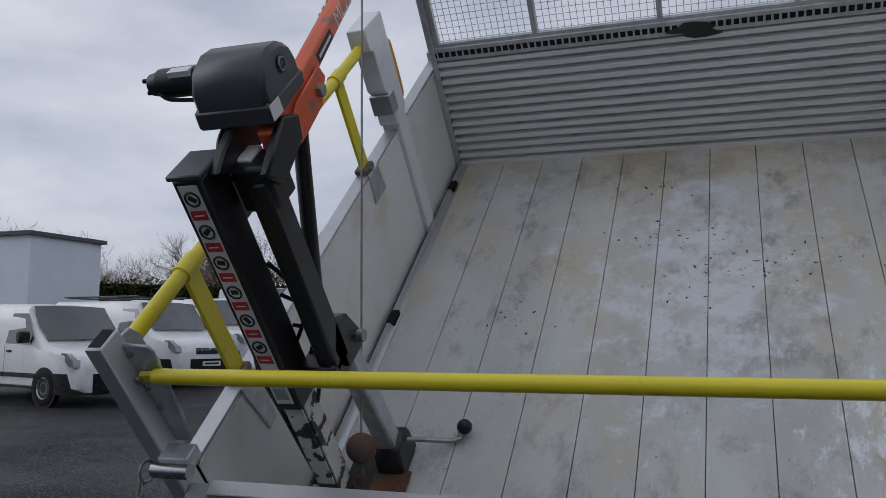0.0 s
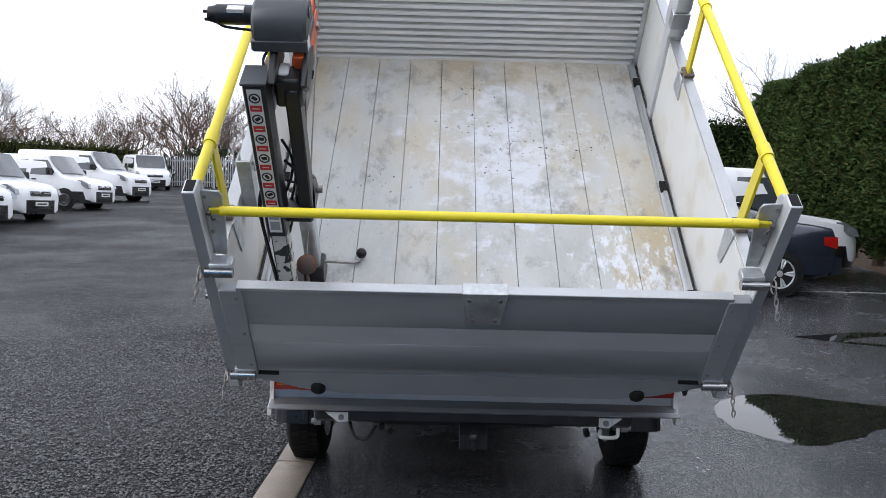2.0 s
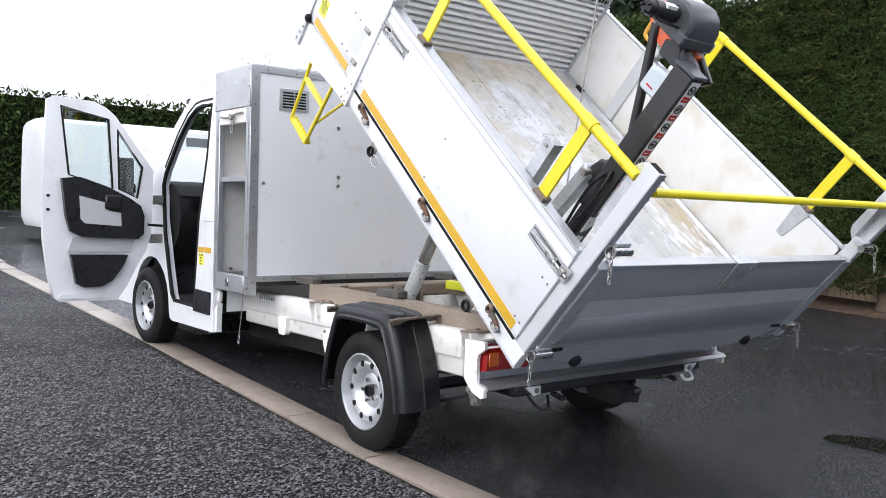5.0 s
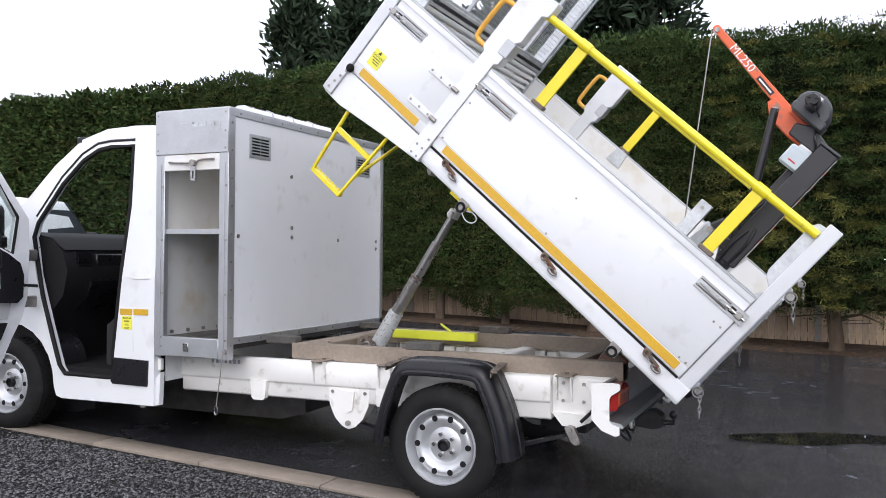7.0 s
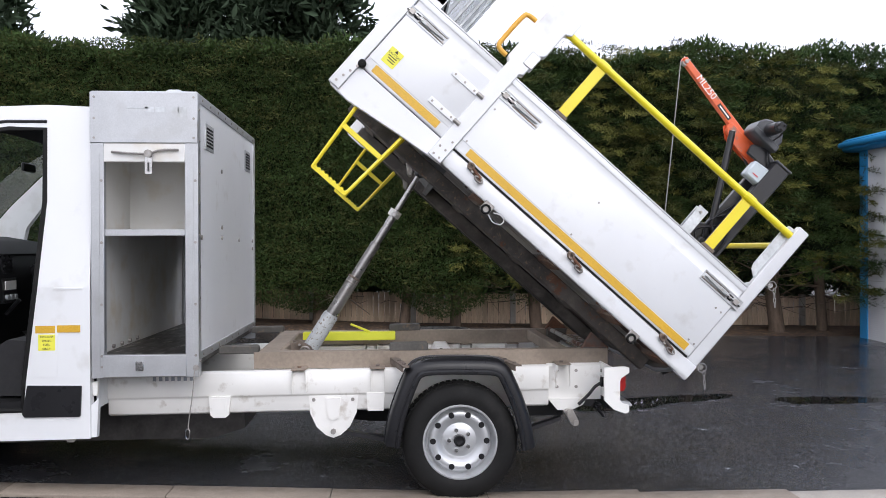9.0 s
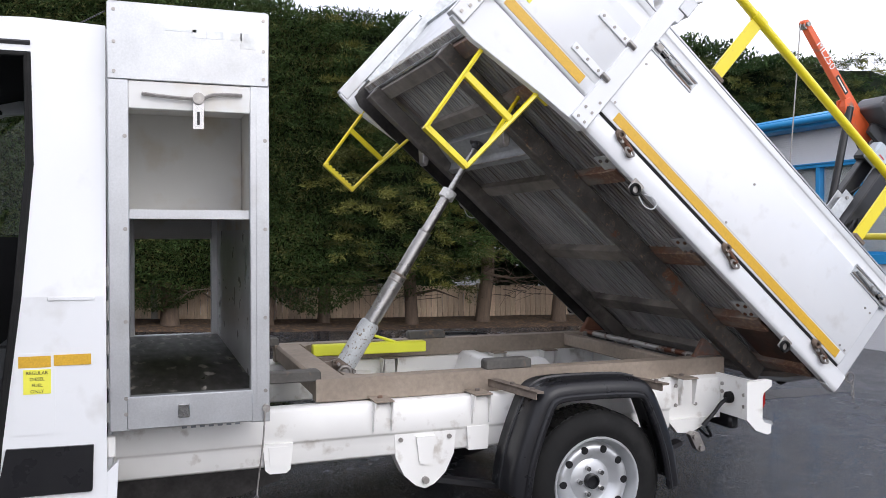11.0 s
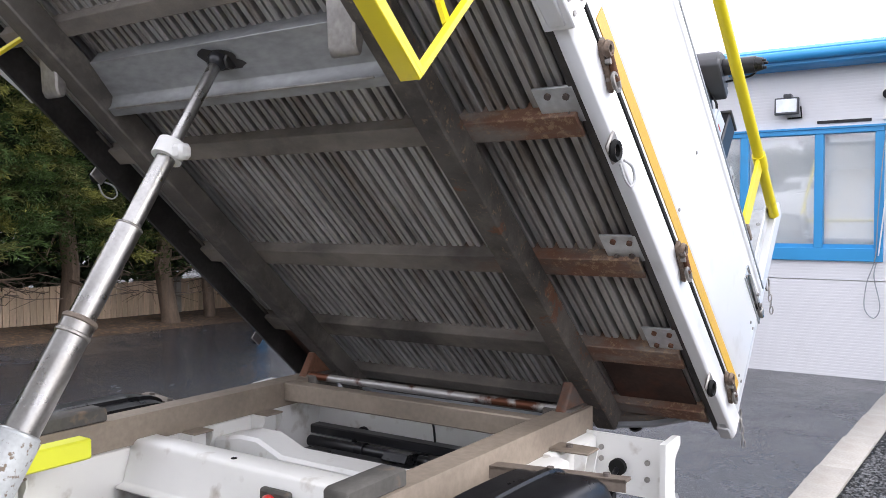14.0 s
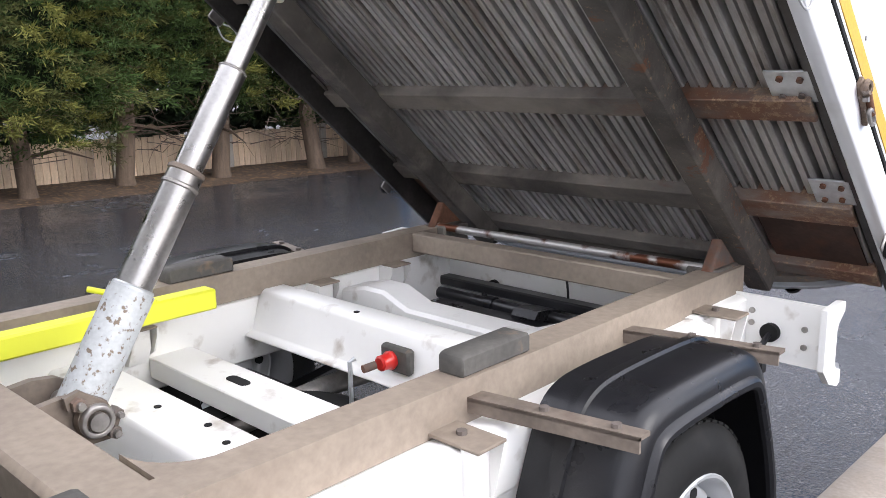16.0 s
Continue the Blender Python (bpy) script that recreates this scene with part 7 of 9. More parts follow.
# label strip: pictograms and red bars
strip = part("label_strip", box((-0.868, -0.2455, 2.06), (-0.818, -0.2432, 2.735)), STICKER_W, sleeve, "white strip of pictogram labels", m=BED)
for k in range(6):
    w = 2.70 - 0.088 * k
    part("pictogram", tube([(-0.843 + 0.018 * math.cos(a), -0.2465, w + 0.018 * math.sin(a)) for a in (2 * math.pi * j / 18 for j in range(18))], 0.0028, 5, closed=True), INK, strip, m=BED)
    part("pictogram_bar", box((-0.853, -0.2468, w - 0.006), (-0.833, -0.2452, w + 0.006)), INK, strip, m=BED @ Matrix.Translation((-0.843, 0, w)) @ Matrix.Rotation(radians((35, -40, 10, 0, 60, -30)[k]), 4, "Y") @ Matrix.Translation((0.843, 0, -w)))
    part("red_bar", box((-0.864, -0.2468, w - 0.055), (-0.822, -0.2452, w - 0.030)), STICKER_R, strip, m=BED)
    part("bar_text", box((-0.856, -0.2474, w - 0.0445), (-0.830, -0.2464, w - 0.0415)), STICKER_W, strip, m=BED)
for k in range(2):
    part("grey_notice", box((-0.862, -0.2468, 2.075 + 0.055 * k), (-0.824, -0.2452, 2.118 + 0.055 * k)), GREY_INK, strip, m=BED)
# linkage from the column to the arm
part("link", prism([(-0.22, 2.74), (-0.14, 2.70), (0.02, 2.70), (0.03, 2.76), (-0.05, 2.80), (-0.16, 2.77)], "x", -0.805, -0.775), BLACK_PAINT, hoist, "black hoist link plate", 0.006, BED)
part("link", prism([(-0.20, 2.72), (-0.14, 2.66), (0.0, 2.70), (0.02, 2.76), (-0.05, 2.79)], "x", -0.69, -0.665), BLACK_PAINT, hoist, "", 0.006, BED)
part("link_block", box((-0.79, -0.16, 2.60), (-0.69, -0.06, 2.72)), BLACK_PAINT, hoist, bevel=0.01, m=BED)
part("inner_column", prism([(-0.755, -0.17), (-0.70, -0.17), (-0.70, -0.09), (-0.755, -0.09)], "z", 2.10, 2.68), BLACK_PAINT, hoist, "black inner tube", 0.006, BED)
part("knuckle", prism([(-0.15, 2.09), (-0.16, 2.16), (-0.10, 2.23), (-0.02, 2.18), (0.02, 2.09), (-0.01, 2.05), (-0.11, 2.055)], "x", -0.77, -0.70), BLACK_PAINT, hoist, "black pivot knuckle", 0.012, BED)
part("knuckle_pin", cyl((-0.82, -0.02, 2.10), (-0.68, -0.02, 2.10), 0.018, 12), STEEL, hoist, m=BED)
part("cross_arm", box((-0.81, -0.19, 2.06), (-0.70, -0.10, 2.13)), BLACK_PAINT, hoist, bevel=0.01, m=BED)
part("strut", cyl((-0.735, 0.16, 2.760), (-0.735, -0.15, 2.19), 0.021, 12), BLACK_PAINT, hoist, "black hoist strut", m=BED)
part("brace", prism([(-0.045, 2.10), (0.02, 2.13), (0.085, FLOOR + 0.02), (0.02, FLOOR)], "x", -0.80, -0.735), GALV, hoist, "worn grey brace tube", 0.008, BED)
part("brace_foot", prism([(-0.02, FLOOR), (0.13, FLOOR), (0.11, 1.60), (0.06, 1.625), (0.0, 1.60)], "x", -0.815, -0.72), BLACK_PAINT, hoist, "black brace foot", 0.01, BED)
part("rusty_plate", box((-0.82, -0.24, FLOOR + 0.012), (-0.70, 0.0, FLOOR + 0.022)), RUST, hoist, m=BED)
part("pull_rod", tube([B(-0.725, 0.075, 1.575), B(-0.690, 0.095, 1.555), B(-0.600, 0.135, 1.508), B(-0.576, 0.150, 1.504), B(-0.565, 0.162, 1.512), B(-0.561, 0.172, 1.522)], 0.0085, 8), STEEL, hoist, "bent pull rod with a black knob")
part("rod_knob", ball(B(-0.561, 0.178, 1.530), 0.026, 16), BLACK_PLASTIC, hoist, "black ball knob")
# orange arm with lettering
arm_a, arm_b = Vector((-0.703, -0.055, 2.732)), Vector((-0.700, 0.673, 2.876))
d = (arm_b - arm_a).normalized()
ang = math.atan2(d.z, d.y)
arm_m = BED @ Matrix.Translation(arm_a) @ Matrix.Rotation(ang, 4, "X")
ln = (arm_b - arm_a).length
arm = part("arm", prism([(-0.03, -0.035), (0.10, -0.045), (0.24, -0.035), (0.26, 0.0), (ln + 0.01, 0.004), (ln + 0.02, 0.02), (ln + 0.01, 0.042), (0.05, 0.055), (-0.03, 0.045)], "x", -0.022, 0.022), ORANGE, hoist, "orange painted hoist arm with white lettering", 0.004, arm_m)
for s in (-1, 1):
    part("arm_cheek", prism([(0.08, -0.055), (0.20, -0.06), (0.27, -0.02), (0.26, 0.02), (0.10, 0.03), (-0.02, 0.0), (-0.02, -0.04)], "x", s * 0.024, s * 0.032), ORANGE, arm, bevel=0.003, m=arm_m)
    part("pivot_bolt", cyl((s * 0.03, 0.21, -0.02), (s * 0.046, 0.21, -0.02), 0.017, 8), STEEL, arm, m=arm_m)
    part("tip_bolt", cyl((s * 0.02, ln - 0.01, 0.02), (s * 0.034, ln - 0.01, 0.02), 0.013, 8), STEEL, arm, m=arm_m)
    side_m = Matrix(((0, 0, s, 0), (s, 0, 0, 0), (0, 1, 0, 0), (0, 0, 0, 1)))
    words("ML250", 0.062, arm_m @ Matrix.Translation((s * 0.0222, 0.53, 0.024)) @ side_m, STICKER_W, arm)
    part("maker_plate", box((min(s * 0.022, s * 0.0235), 0.285, 0.008), (max(s * 0.022, s * 0.0235), 0.40, 0.034)), INK, arm, m=arm_m)
    part("maker_bar", box((min(s * 0.0235, s * 0.0242), 0.295, 0.017), (max(s * 0.0235, s * 0.0242), 0.39, 0.025)), STICKER_W, arm, m=arm_m)
part("tip_roller", cyl((-0.02, ln - 0.012, 0.02), (0.02, ln - 0.012, 0.02), 0.024, 14), STEEL, arm, m=arm_m)
# winch housing and motor
COVER = [(-0.092, 2.814), (0.095, 2.82), (0.098, 2.874), (0.085, 2.909), (0.045, 2.932), (-0.005, 2.936), (-0.055, 2.919), (-0.088, 2.874)]
gear = part("winch_cover", prism(COVER, "x", -0.862, -0.668), CHARCOAL, hoist, "charcoal plastic winch cover", 0.012, BED)
part("cover_skirt", prism([(-0.098, 2.789), (0.096, 2.8), (0.101, 2.842), (-0.094, 2.838)], "x", -0.868, -0.664), CHARCOAL, gear, bevel=0.008, m=BED)
part("cover_badge", cyl((-0.668, 0.02, 2.886), (-0.665, 0.02, 2.886), 0.022, 18), BLACK_PLASTIC, gear, m=BED)
part("cover_ring", tube([(-0.6645, 0.02 + 0.016 * math.cos(a), 2.886 + 0.015 * math.sin(a)) for a in (2 * math.pi * j / 16 for j in range(16))], 0.002, 5, closed=True), GREY_INK, gear, m=BED)
part("cover_label", box((-0.6655, -0.095, 2.799), (-0.6635, -0.045, 2.836)), STICKER_W, gear, "white label", m=BED)
motor = part("motor", cyl((-0.862, 0.02, 2.87), (-1.00, 0.02, 2.87), 0.036, 20), BLACK_PAINT, gear, "black electric motor", m=BED)
part("motor_cap", cyl((-1.00, 0.02, 2.87), (-1.03, 0.02, 2.87), 0.033, 16, 0.026), BLACK_PLASTIC, motor, m=BED)
part("motor_label", box((-0.955, -0.012, 2.894), (-0.895, 0.016, 2.908)), STICKER_W, motor, m=BED)
for k in range(3):
    part("motor_stud", cyl((-1.025, 0.02 + 0.018 * math.cos(2.1 * k), 2.87 + 0.018 * math.sin(2.1 * k)), (-1.045, 0.02 + 0.018 * math.cos(2.1 * k), 2.87 + 0.018 * math.sin(2.1 * k)), 0.006, 8), BLACK_PLASTIC, motor, m=BED)
part("motor_lead", tube(arc([B(-1.01, -0.0, 2.875), B(-0.98, -0.02, 2.850), B(-0.93, -0.03, 2.845), B(-0.865, -0.04, 2.845)], 5), 0.005, 6), BLACK_PLASTIC, motor)
part("lead", tube(arc([B(-0.80, -0.06, 2.80), B(-0.83, -0.09, 2.76), B(-0.82, -0.13, 2.72), B(-0.80, -0.14, 2.68)], 5), 0.006, 6), BLACK_PLASTIC, hoist)
for k in range(3):
    part("lead", tube(arc([B(-0.79, -0.15, 2.45 - 0.1 * k), B(-0.77, -0.12 + 0.03 * k, 2.35 - 0.1 * k), B(-0.78, -0.10, 2.25 - 0.08 * k), B(-0.81, -0.16, 2.18 - 0.1 * k)], 5), 0.006, 6), BLACK_PLASTIC, hoist)
part("lead", tube(arc([B(-0.885, -0.19, 2.25), B(-0.905, -0.21, 2.15), B(-0.90, -0.20, 1.95), B(-0.885, -0.20, 1.75), B(-0.88, -0.18, 1.55)], 5), 0.008, 6), BLACK_PLASTIC, hoist)
part("lead", tube(arc([B(-0.885, -0.17, 2.22), B(-0.915, -0.16, 2.12), B(-0.91, -0.17, 1.90), B(-0.89, -0.17, 1.62)], 5), 0.007, 6), BLACK_PLASTIC, hoist)
ctl = part("control_box", prism([(-0.145, 2.571), (-0.035, 2.571), (-0.035, 2.676), (-0.145, 2.691)], "x", -0.865, -0.80), BLUE_GREY_BOX, hoist, "pale grey control box", 0.008, BED)
part("box_lid", prism([(-0.138, 2.578), (-0.042, 2.578), (-0.042, 2.67), (-0.138, 2.683)], "x", -0.873, -0.865), BLUE_GREY_BOX, ctl, bevel=0.004, m=BED)
part("box_mark", box((-0.8745, -0.11, 2.601), (-0.873, -0.07, 2.608)), STICKER_R, ctl, m=BED)
part("socket_block", box((-0.80, -0.13, 2.66), (-0.74, -0.06, 2.73)), STICKER_W, hoist, bevel=0.006, m=BED)
# wire and weight
tip = arm_m @ Vector((0.0, ln + 0.012, 0.0))
bob = B(-0.769, -0.107, 1.737)
part("wire", cyl(tip, bob + Vector((0, 0, 0.04)), 0.0035, 6), STEEL, hoist, "thin steel winch wire")
weight = part("weight", ball(bob, 0.046, 20), RUST, hoist, "rusty ball weight on the wire")
part("weight_hook", tube(arc([bob + Vector((0, 0, -0.04)), bob + Vector((0.01, -0.01, -0.075)), bob + Vector((-0.005, 0.0, -0.10)), bob + Vector((-0.02, 0.01, -0.085))], 4), 0.008, 6), RUST, weight)
# ---- office building behind the yard ----
WY = -7.6
office = tagged(new("office_building"), "single-storey pale grey clad office with bright blue trim", "building")
office.matrix_basis = Matrix.Translation((0.196, 0, 0)) @ Matrix.Diagonal((0.9395, 1, 1.012, 1))
# wall with a window opening, built from courses of ribbed cladding
WIN = (-1.10, 1.22, 1.06, 2.40)       # x0, x1, z0, z1
WIN2 = (2.20, 6.84, 1.06, 2.50)
gz0 = -0.18


def cladding(x0, x1, z0, z1):
    bm = bmesh.new()
    n = max(1, round((z1 - z0) / 0.032))
    h = (z1 - z0) / n
    prof = []
    for k in range(n):
        prof += [(0.0, z0 + k * h), (0.0, z0 + k * h + 0.55 * h), (-0.0006, z0 + k * h + 0.62 * h), (-0.0006, z0 + k * h + 0.93 * h)]
    prof.append((0.0, z1))
    rows = [[bm.verts.new((x, WY + d, z)) for d, z in prof] for x in (x0, x1)]
    for k in range(len(prof) - 1):
        bm.faces.new((rows[0][k], rows[0][k + 1], rows[1][k + 1], rows[1][k]))
    return bm


for x0, x1, z0, z1 in ((-1.28, 8.1, gz0, 0.86), (-1.28, 8.1, 0.868, 1.06), (-1.28, -1.10, 1.06, 1.62), (-1.28, -1.10, 1.628, 2.40), (1.22, 2.20, 1.06, 2.50), (6.84, 8.1, 1.06, 2.50), (-1.28, 1.22, 2.40, 3.02), (1.22, 8.1, 2.50, 3.02)):
    part("cladding_panel", cladding(x0, x1, z0, z1), CLADDING, office, smooth=0)
part("wall_core", box((-1.28, WY - 0.22, gz0), (8.1, WY - 0.02, 1.05)), ROOM, office)
part("wall_core", box((-1.28, WY - 0.22, 2.52), (8.1, WY - 0.02, 3.05)), ROOM, office)
part("wall_core", box((1.25, WY - 0.22, 1.05), (2.17, WY - 0.02, 2.52)), ROOM, office)
part("blue_pillar", box((-1.62, WY - 0.05, gz0), (-1.285, WY + 0.03, 3.05)), BLUE, office, "blue corner pillar", 0.006)
part("blue_pillar", box((8.1, WY - 0.05, gz0), (8.32, WY + 0.03, 3.05)), BLUE, office, "blue corner pillar", 0.006)
part("blue_panel", box((-6.0, WY - 0.05, gz0), (-1.62, WY, 3.05)), BLUE, office, "blue wall panel")
part("side_wall", box((8.1, -19, gz0), (8.28, WY - 0.05, 3.05)), CLADDING, office, "clad side wall")
part("side_wall", box((-6.0, -19, gz0), (-5.8, WY - 0.05, 3.05)), CLADDING, office)
part("back_wall", box((-6.0, -19.1, gz0), (8.28, -18.9, 3.05)), CLADDING, office)
roof = part("roof", prism([(WY + 0.20, 3.02), (WY + 0.24, 3.05), (WY + 0.24, 3.20), (WY + 0.16, 3.24), (-13, 3.55), (-19.2, 3.2), (-19.2, 3.02)], "x", -6.2, 8.5), BLUE, office, "blue roof with a deep fascia", 0.01)
part("gutter", cyl((-6.2, WY + 0.27, 3.13), (8.5, WY + 0.27, 3.13), 0.05, 12), BLUE, roof)
for (x0, x1, z0, z1), muls in ((WIN, (-0.44, 0.36)), (WIN2, (2.90, 3.62, 4.36, 5.12, 5.90))):
    wf = part("window_frame", box((x0, WY - 0.06, z0), (x1, WY + 0.035, z0 + 0.13)), BLUE, office, "bright blue window frame", 0.004)
    part("frame_head", box((x0, WY - 0.06, z1 - 0.05), (x1, WY + 0.035, z1)), BLUE, wf, bevel=0.004)
    part("drip_rail", box((x0 - 0.03, WY - 0.02, z1), (x1 + 0.03, WY + 0.05, z1 + 0.02)), BLUE, wf)
    edges = [x0 + 0.05] + list(muls) + [x1 - 0.05]
    for x in [x0 + 0.06] + list(muls) + [x1 - 0.03]:
        part("mullion", box((x - 0.06 if x > x0 + 0.1 else x0, WY - 0.06, z0 + 0.13), (x + 0.03, WY + 0.03, z1 - 0.05)), BLUE, wf, bevel=0.004)
    for a, b in zip(edges, edges[1:]):
        part("sash", box((a + 0.03, WY - 0.02, z0 + 0.13), (b - 0.03, WY + 0.0, z0 + 0.17)), BLUE, wf)
        p = part("pane", box((a, WY - 0.03, z0 + 0.12), (b, WY - 0.024, z1 - 0.04)), WINDOW_GLASS, wf)
        p.visible_shadow = False
    for a, b in zip(edges, edges[1:]):
        part("blind", box((a + 0.02, WY - 0.075, z0 + 0.1), (b - 0.02, WY - 0.07, z1 - 0.05)), BLIND, wf, "white window blind")
part("office_inner", box((-5.7, -12.0, gz0), (8.0, -11.9, 3.0)), ROOM, office)
for x in (-0.7, 0.6):
    tubes = bpy.data.materials.get("lamp_tube") or material("lamp_tube", (0.9, 0.9, 0.85), 0.5)
    part("ceiling_lamp", box((x - 0.5, WY - 1.4, 2.34), (x + 0.5, WY - 1.3, 2.37)), tubes, office)
tubes.node_tree.nodes["Principled BSDF"].inputs["Emission Color"].default_value = (1, 0.92, 0.75, 1)
tubes.node_tree.nodes["Principled BSDF"].inputs["Emission Strength"].default_value = 6
part("air_brick", box((-0.97, WY - 0.002, 2.455), (-0.43, WY + 0.012, 2.485)), BLACK_PLASTIC, office, "dark slot vent")
flood = part("floodlight", box((-0.255, WY + 0.06, 2.56), (0.0, WY + 0.11, 2.735)), CHARCOAL, office, "dark floodlight with a bracket", 0.008)
part("flood_glass", box((-0.235, WY + 0.109, 2.585), (-0.02, WY + 0.114, 2.72)), CLEAR_LENS, flood)
part("flood_bracket", tube([(-0.27, WY + 0.08, 2.64), (-0.27, WY + 0.02, 2.53), (-0.12, WY + 0.01, 2.53)], 0.01, 6), BLACK_PLASTIC, flood)
part("flood_box", box((-0.17, WY, 2.735), (-0.09, WY + 0.09, 2.775)), CHARCOAL, flood, bevel=0.004)
camr = part("cctv_camera", cyl((-1.13, WY + 0.0, 2.72), (-1.13, WY + 0.12, 2.70), 0.055, 18), STICKER_W, office, "white security camera")
part("cctv_lens", cyl((-1.13, WY + 0.12, 2.70), (-1.13, WY + 0.135, 2.697), 0.045, 18), BLACK_PLASTIC, camr)
part("junction_box", box((-1.24, WY, 2.46), (-1.08, WY + 0.04, 2.50)), STICKER_W, office, bevel=0.004)
part("wall_cable", tube(arc([(-1.13, WY + 0.02, 2.46), (-1.09, WY + 0.045, 2.1), (-1.05, WY + 0.045, 1.5), (-1.03, WY + 0.045, 1.10), (-0.95, WY + 0.03, 0.85), (-0.93, WY + 0.03, 0.6), (-1.02, WY + 0.03, 0.5), (-1.08, WY + 0.03, 0.62), (-1.02, WY + 0.03, 0.9), (-1.04, WY + 0.045, 1.05)], 5), 0.006, 5), GREY_INK, office, "loose grey cable hanging on the wall")
part("wall_cable", tube(arc([(-1.17, WY + 0.02, 2.46), (-1.14, WY + 0.05, 1.9), (-1.06, WY + 0.05, 1.12)], 5), 0.008, 5), STICKER_W, office)

# ---- foliage ----
rng = np.random.default_rng(7)


def leaves(name, mat, centres, outward, length, width, parent=None, label="", droop=0.15, spread=0.8):
    """Many small leaf sprays, each a folded diamond, joined into one mesh."""
    n = len(centres)
    d = outward + rng.normal(0, spread, (n, 3))
    d[:, 2] += droop
    d /= np.linalg.norm(d, axis=1)[:, None]
    r = rng.normal(0, 1, (n, 3))
    s = np.cross(d, r)
    s /= np.linalg.norm(s, axis=1)[:, None]
    f = rng.uniform(0.6, 1.4, (n, 1))
    L, W = length * f, width * f
    up = np.cross(d, s) * W * 0.4
    v = np.stack([centres, centres + d * L * 0.45 + s * W * 0.5 + up, centres + d * L, centres + d * L * 0.45 - s * W * 0.5 + up], 1).reshape(-1, 3)
    k = np.arange(n)[:, None] * 4
    faces = np.concatenate([k + np.array([[0, 1, 2]]), k + np.array([[0, 2, 3]])]).astype(np.int32)
    me = bpy.data.meshes.new(name)
    me.vertices.add(len(v))
    me.vertices.foreach_set("co", v.astype(np.float32).ravel())
    me.loops.add(faces.size)
    me.loops.foreach_set("vertex_index", faces.ravel())
    me.polygons.add(len(faces))
    me.polygons.foreach_set("loop_start", np.arange(0, faces.size, 3, dtype=np.int32))
    me.update(calc_edges=True)
    me.materials.append(mat)
    ob = new(name, me)
    ob.parent = parent
    return tagged(ob, label, kind="stuff")


def bumps(y, z, seed, amp):
    return amp * (0.5 * np.sin(1.1 * y + seed) * np.sin(0.9 * z + 1.3 * seed) + 0.35 * np.sin(2.7 * y + 2 * seed) * np.cos(2.1 * z + seed) + 0.25 * np.sin(5.3 * y - seed) * np.sin(4.7 * z + 3 * seed))


HX, HTOP = 8.05, 4.83


def hedge_front(y, z):
    """x of the clipped face of the hedge: bulging trees past the clipped stretch, tucked in low down."""
    loose = np.clip((-1.0 - y) / 4.0, 0, 1)
    x = HX + bumps(y, z, 0.7, 0.12 + 0.40 * loose) + 0.5 * loose * (z / HTOP) ** 2
    # drooping layers: each hangs out over the one below
    layer = 1.75 * z + 0.55 * np.sin(1.37 * y) + 0.35 * np.sin(3.1 * y + 0.7) + 0.22 * np.sin(7.3 * y)
    fall = layer - np.floor(layer)
    x = x + (0.15 + 0.22 * loose) * fall * (0.6 + 0.4 * np.sin(2.3 * y + 1.9 * z))
    x = x + 1.0 * np.clip((1.05 + 0.25 * np.sin(1.9 * y) - z) / 1.05, 0, 1) ** 1.5
    return x


hedge = tagged(part("conifer_hedge", box((8.9, 40.0, 1.2), (9.0, 40.1, 1.3)), LEAF_SHADE), "tall clipped dark green conifer hedge on bare trunks", "hedge")
# near-black core sheet, stands in for the shade among the sprays
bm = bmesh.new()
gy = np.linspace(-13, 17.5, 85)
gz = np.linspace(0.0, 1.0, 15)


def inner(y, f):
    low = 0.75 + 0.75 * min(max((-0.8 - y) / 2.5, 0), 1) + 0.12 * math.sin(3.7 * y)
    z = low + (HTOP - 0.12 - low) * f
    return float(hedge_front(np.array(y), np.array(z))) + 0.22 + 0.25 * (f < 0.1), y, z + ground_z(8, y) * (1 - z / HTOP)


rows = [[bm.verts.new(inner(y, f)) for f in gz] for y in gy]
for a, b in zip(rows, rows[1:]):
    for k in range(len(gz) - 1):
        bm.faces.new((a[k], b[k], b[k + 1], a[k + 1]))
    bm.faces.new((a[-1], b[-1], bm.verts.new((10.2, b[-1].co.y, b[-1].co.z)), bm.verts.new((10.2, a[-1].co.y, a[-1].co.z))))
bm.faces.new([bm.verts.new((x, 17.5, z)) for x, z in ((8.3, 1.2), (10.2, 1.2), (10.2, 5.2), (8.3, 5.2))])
part("inner_growth", bm, LEAF_SHADE, hedge, "near-black core standing in for the shade inside the hedge")


def hedge_points(n, y0, y1, z0=0.42, z1=HTOP):
    y = rng.uniform(y0, y1, n)
    low = z0 + 0.60 * np.clip((-0.8 - y) / 2.5, 0, 1) + 0.34 * np.sin(2.3 * y) * np.sin(0.9 * y + 1)
    z = low + (z1 - low) * rng.uniform(0, 1, n)
    x = hedge_front(y, z) + rng.uniform(-0.03, 0.13, n)
    g = np.array([ground_z(8, v) for v in y])
    return np.stack([x, y, z + g * (1 - z / HTOP) + 0.06 * np.sin(3.1 * y) * (z / HTOP)], 1)


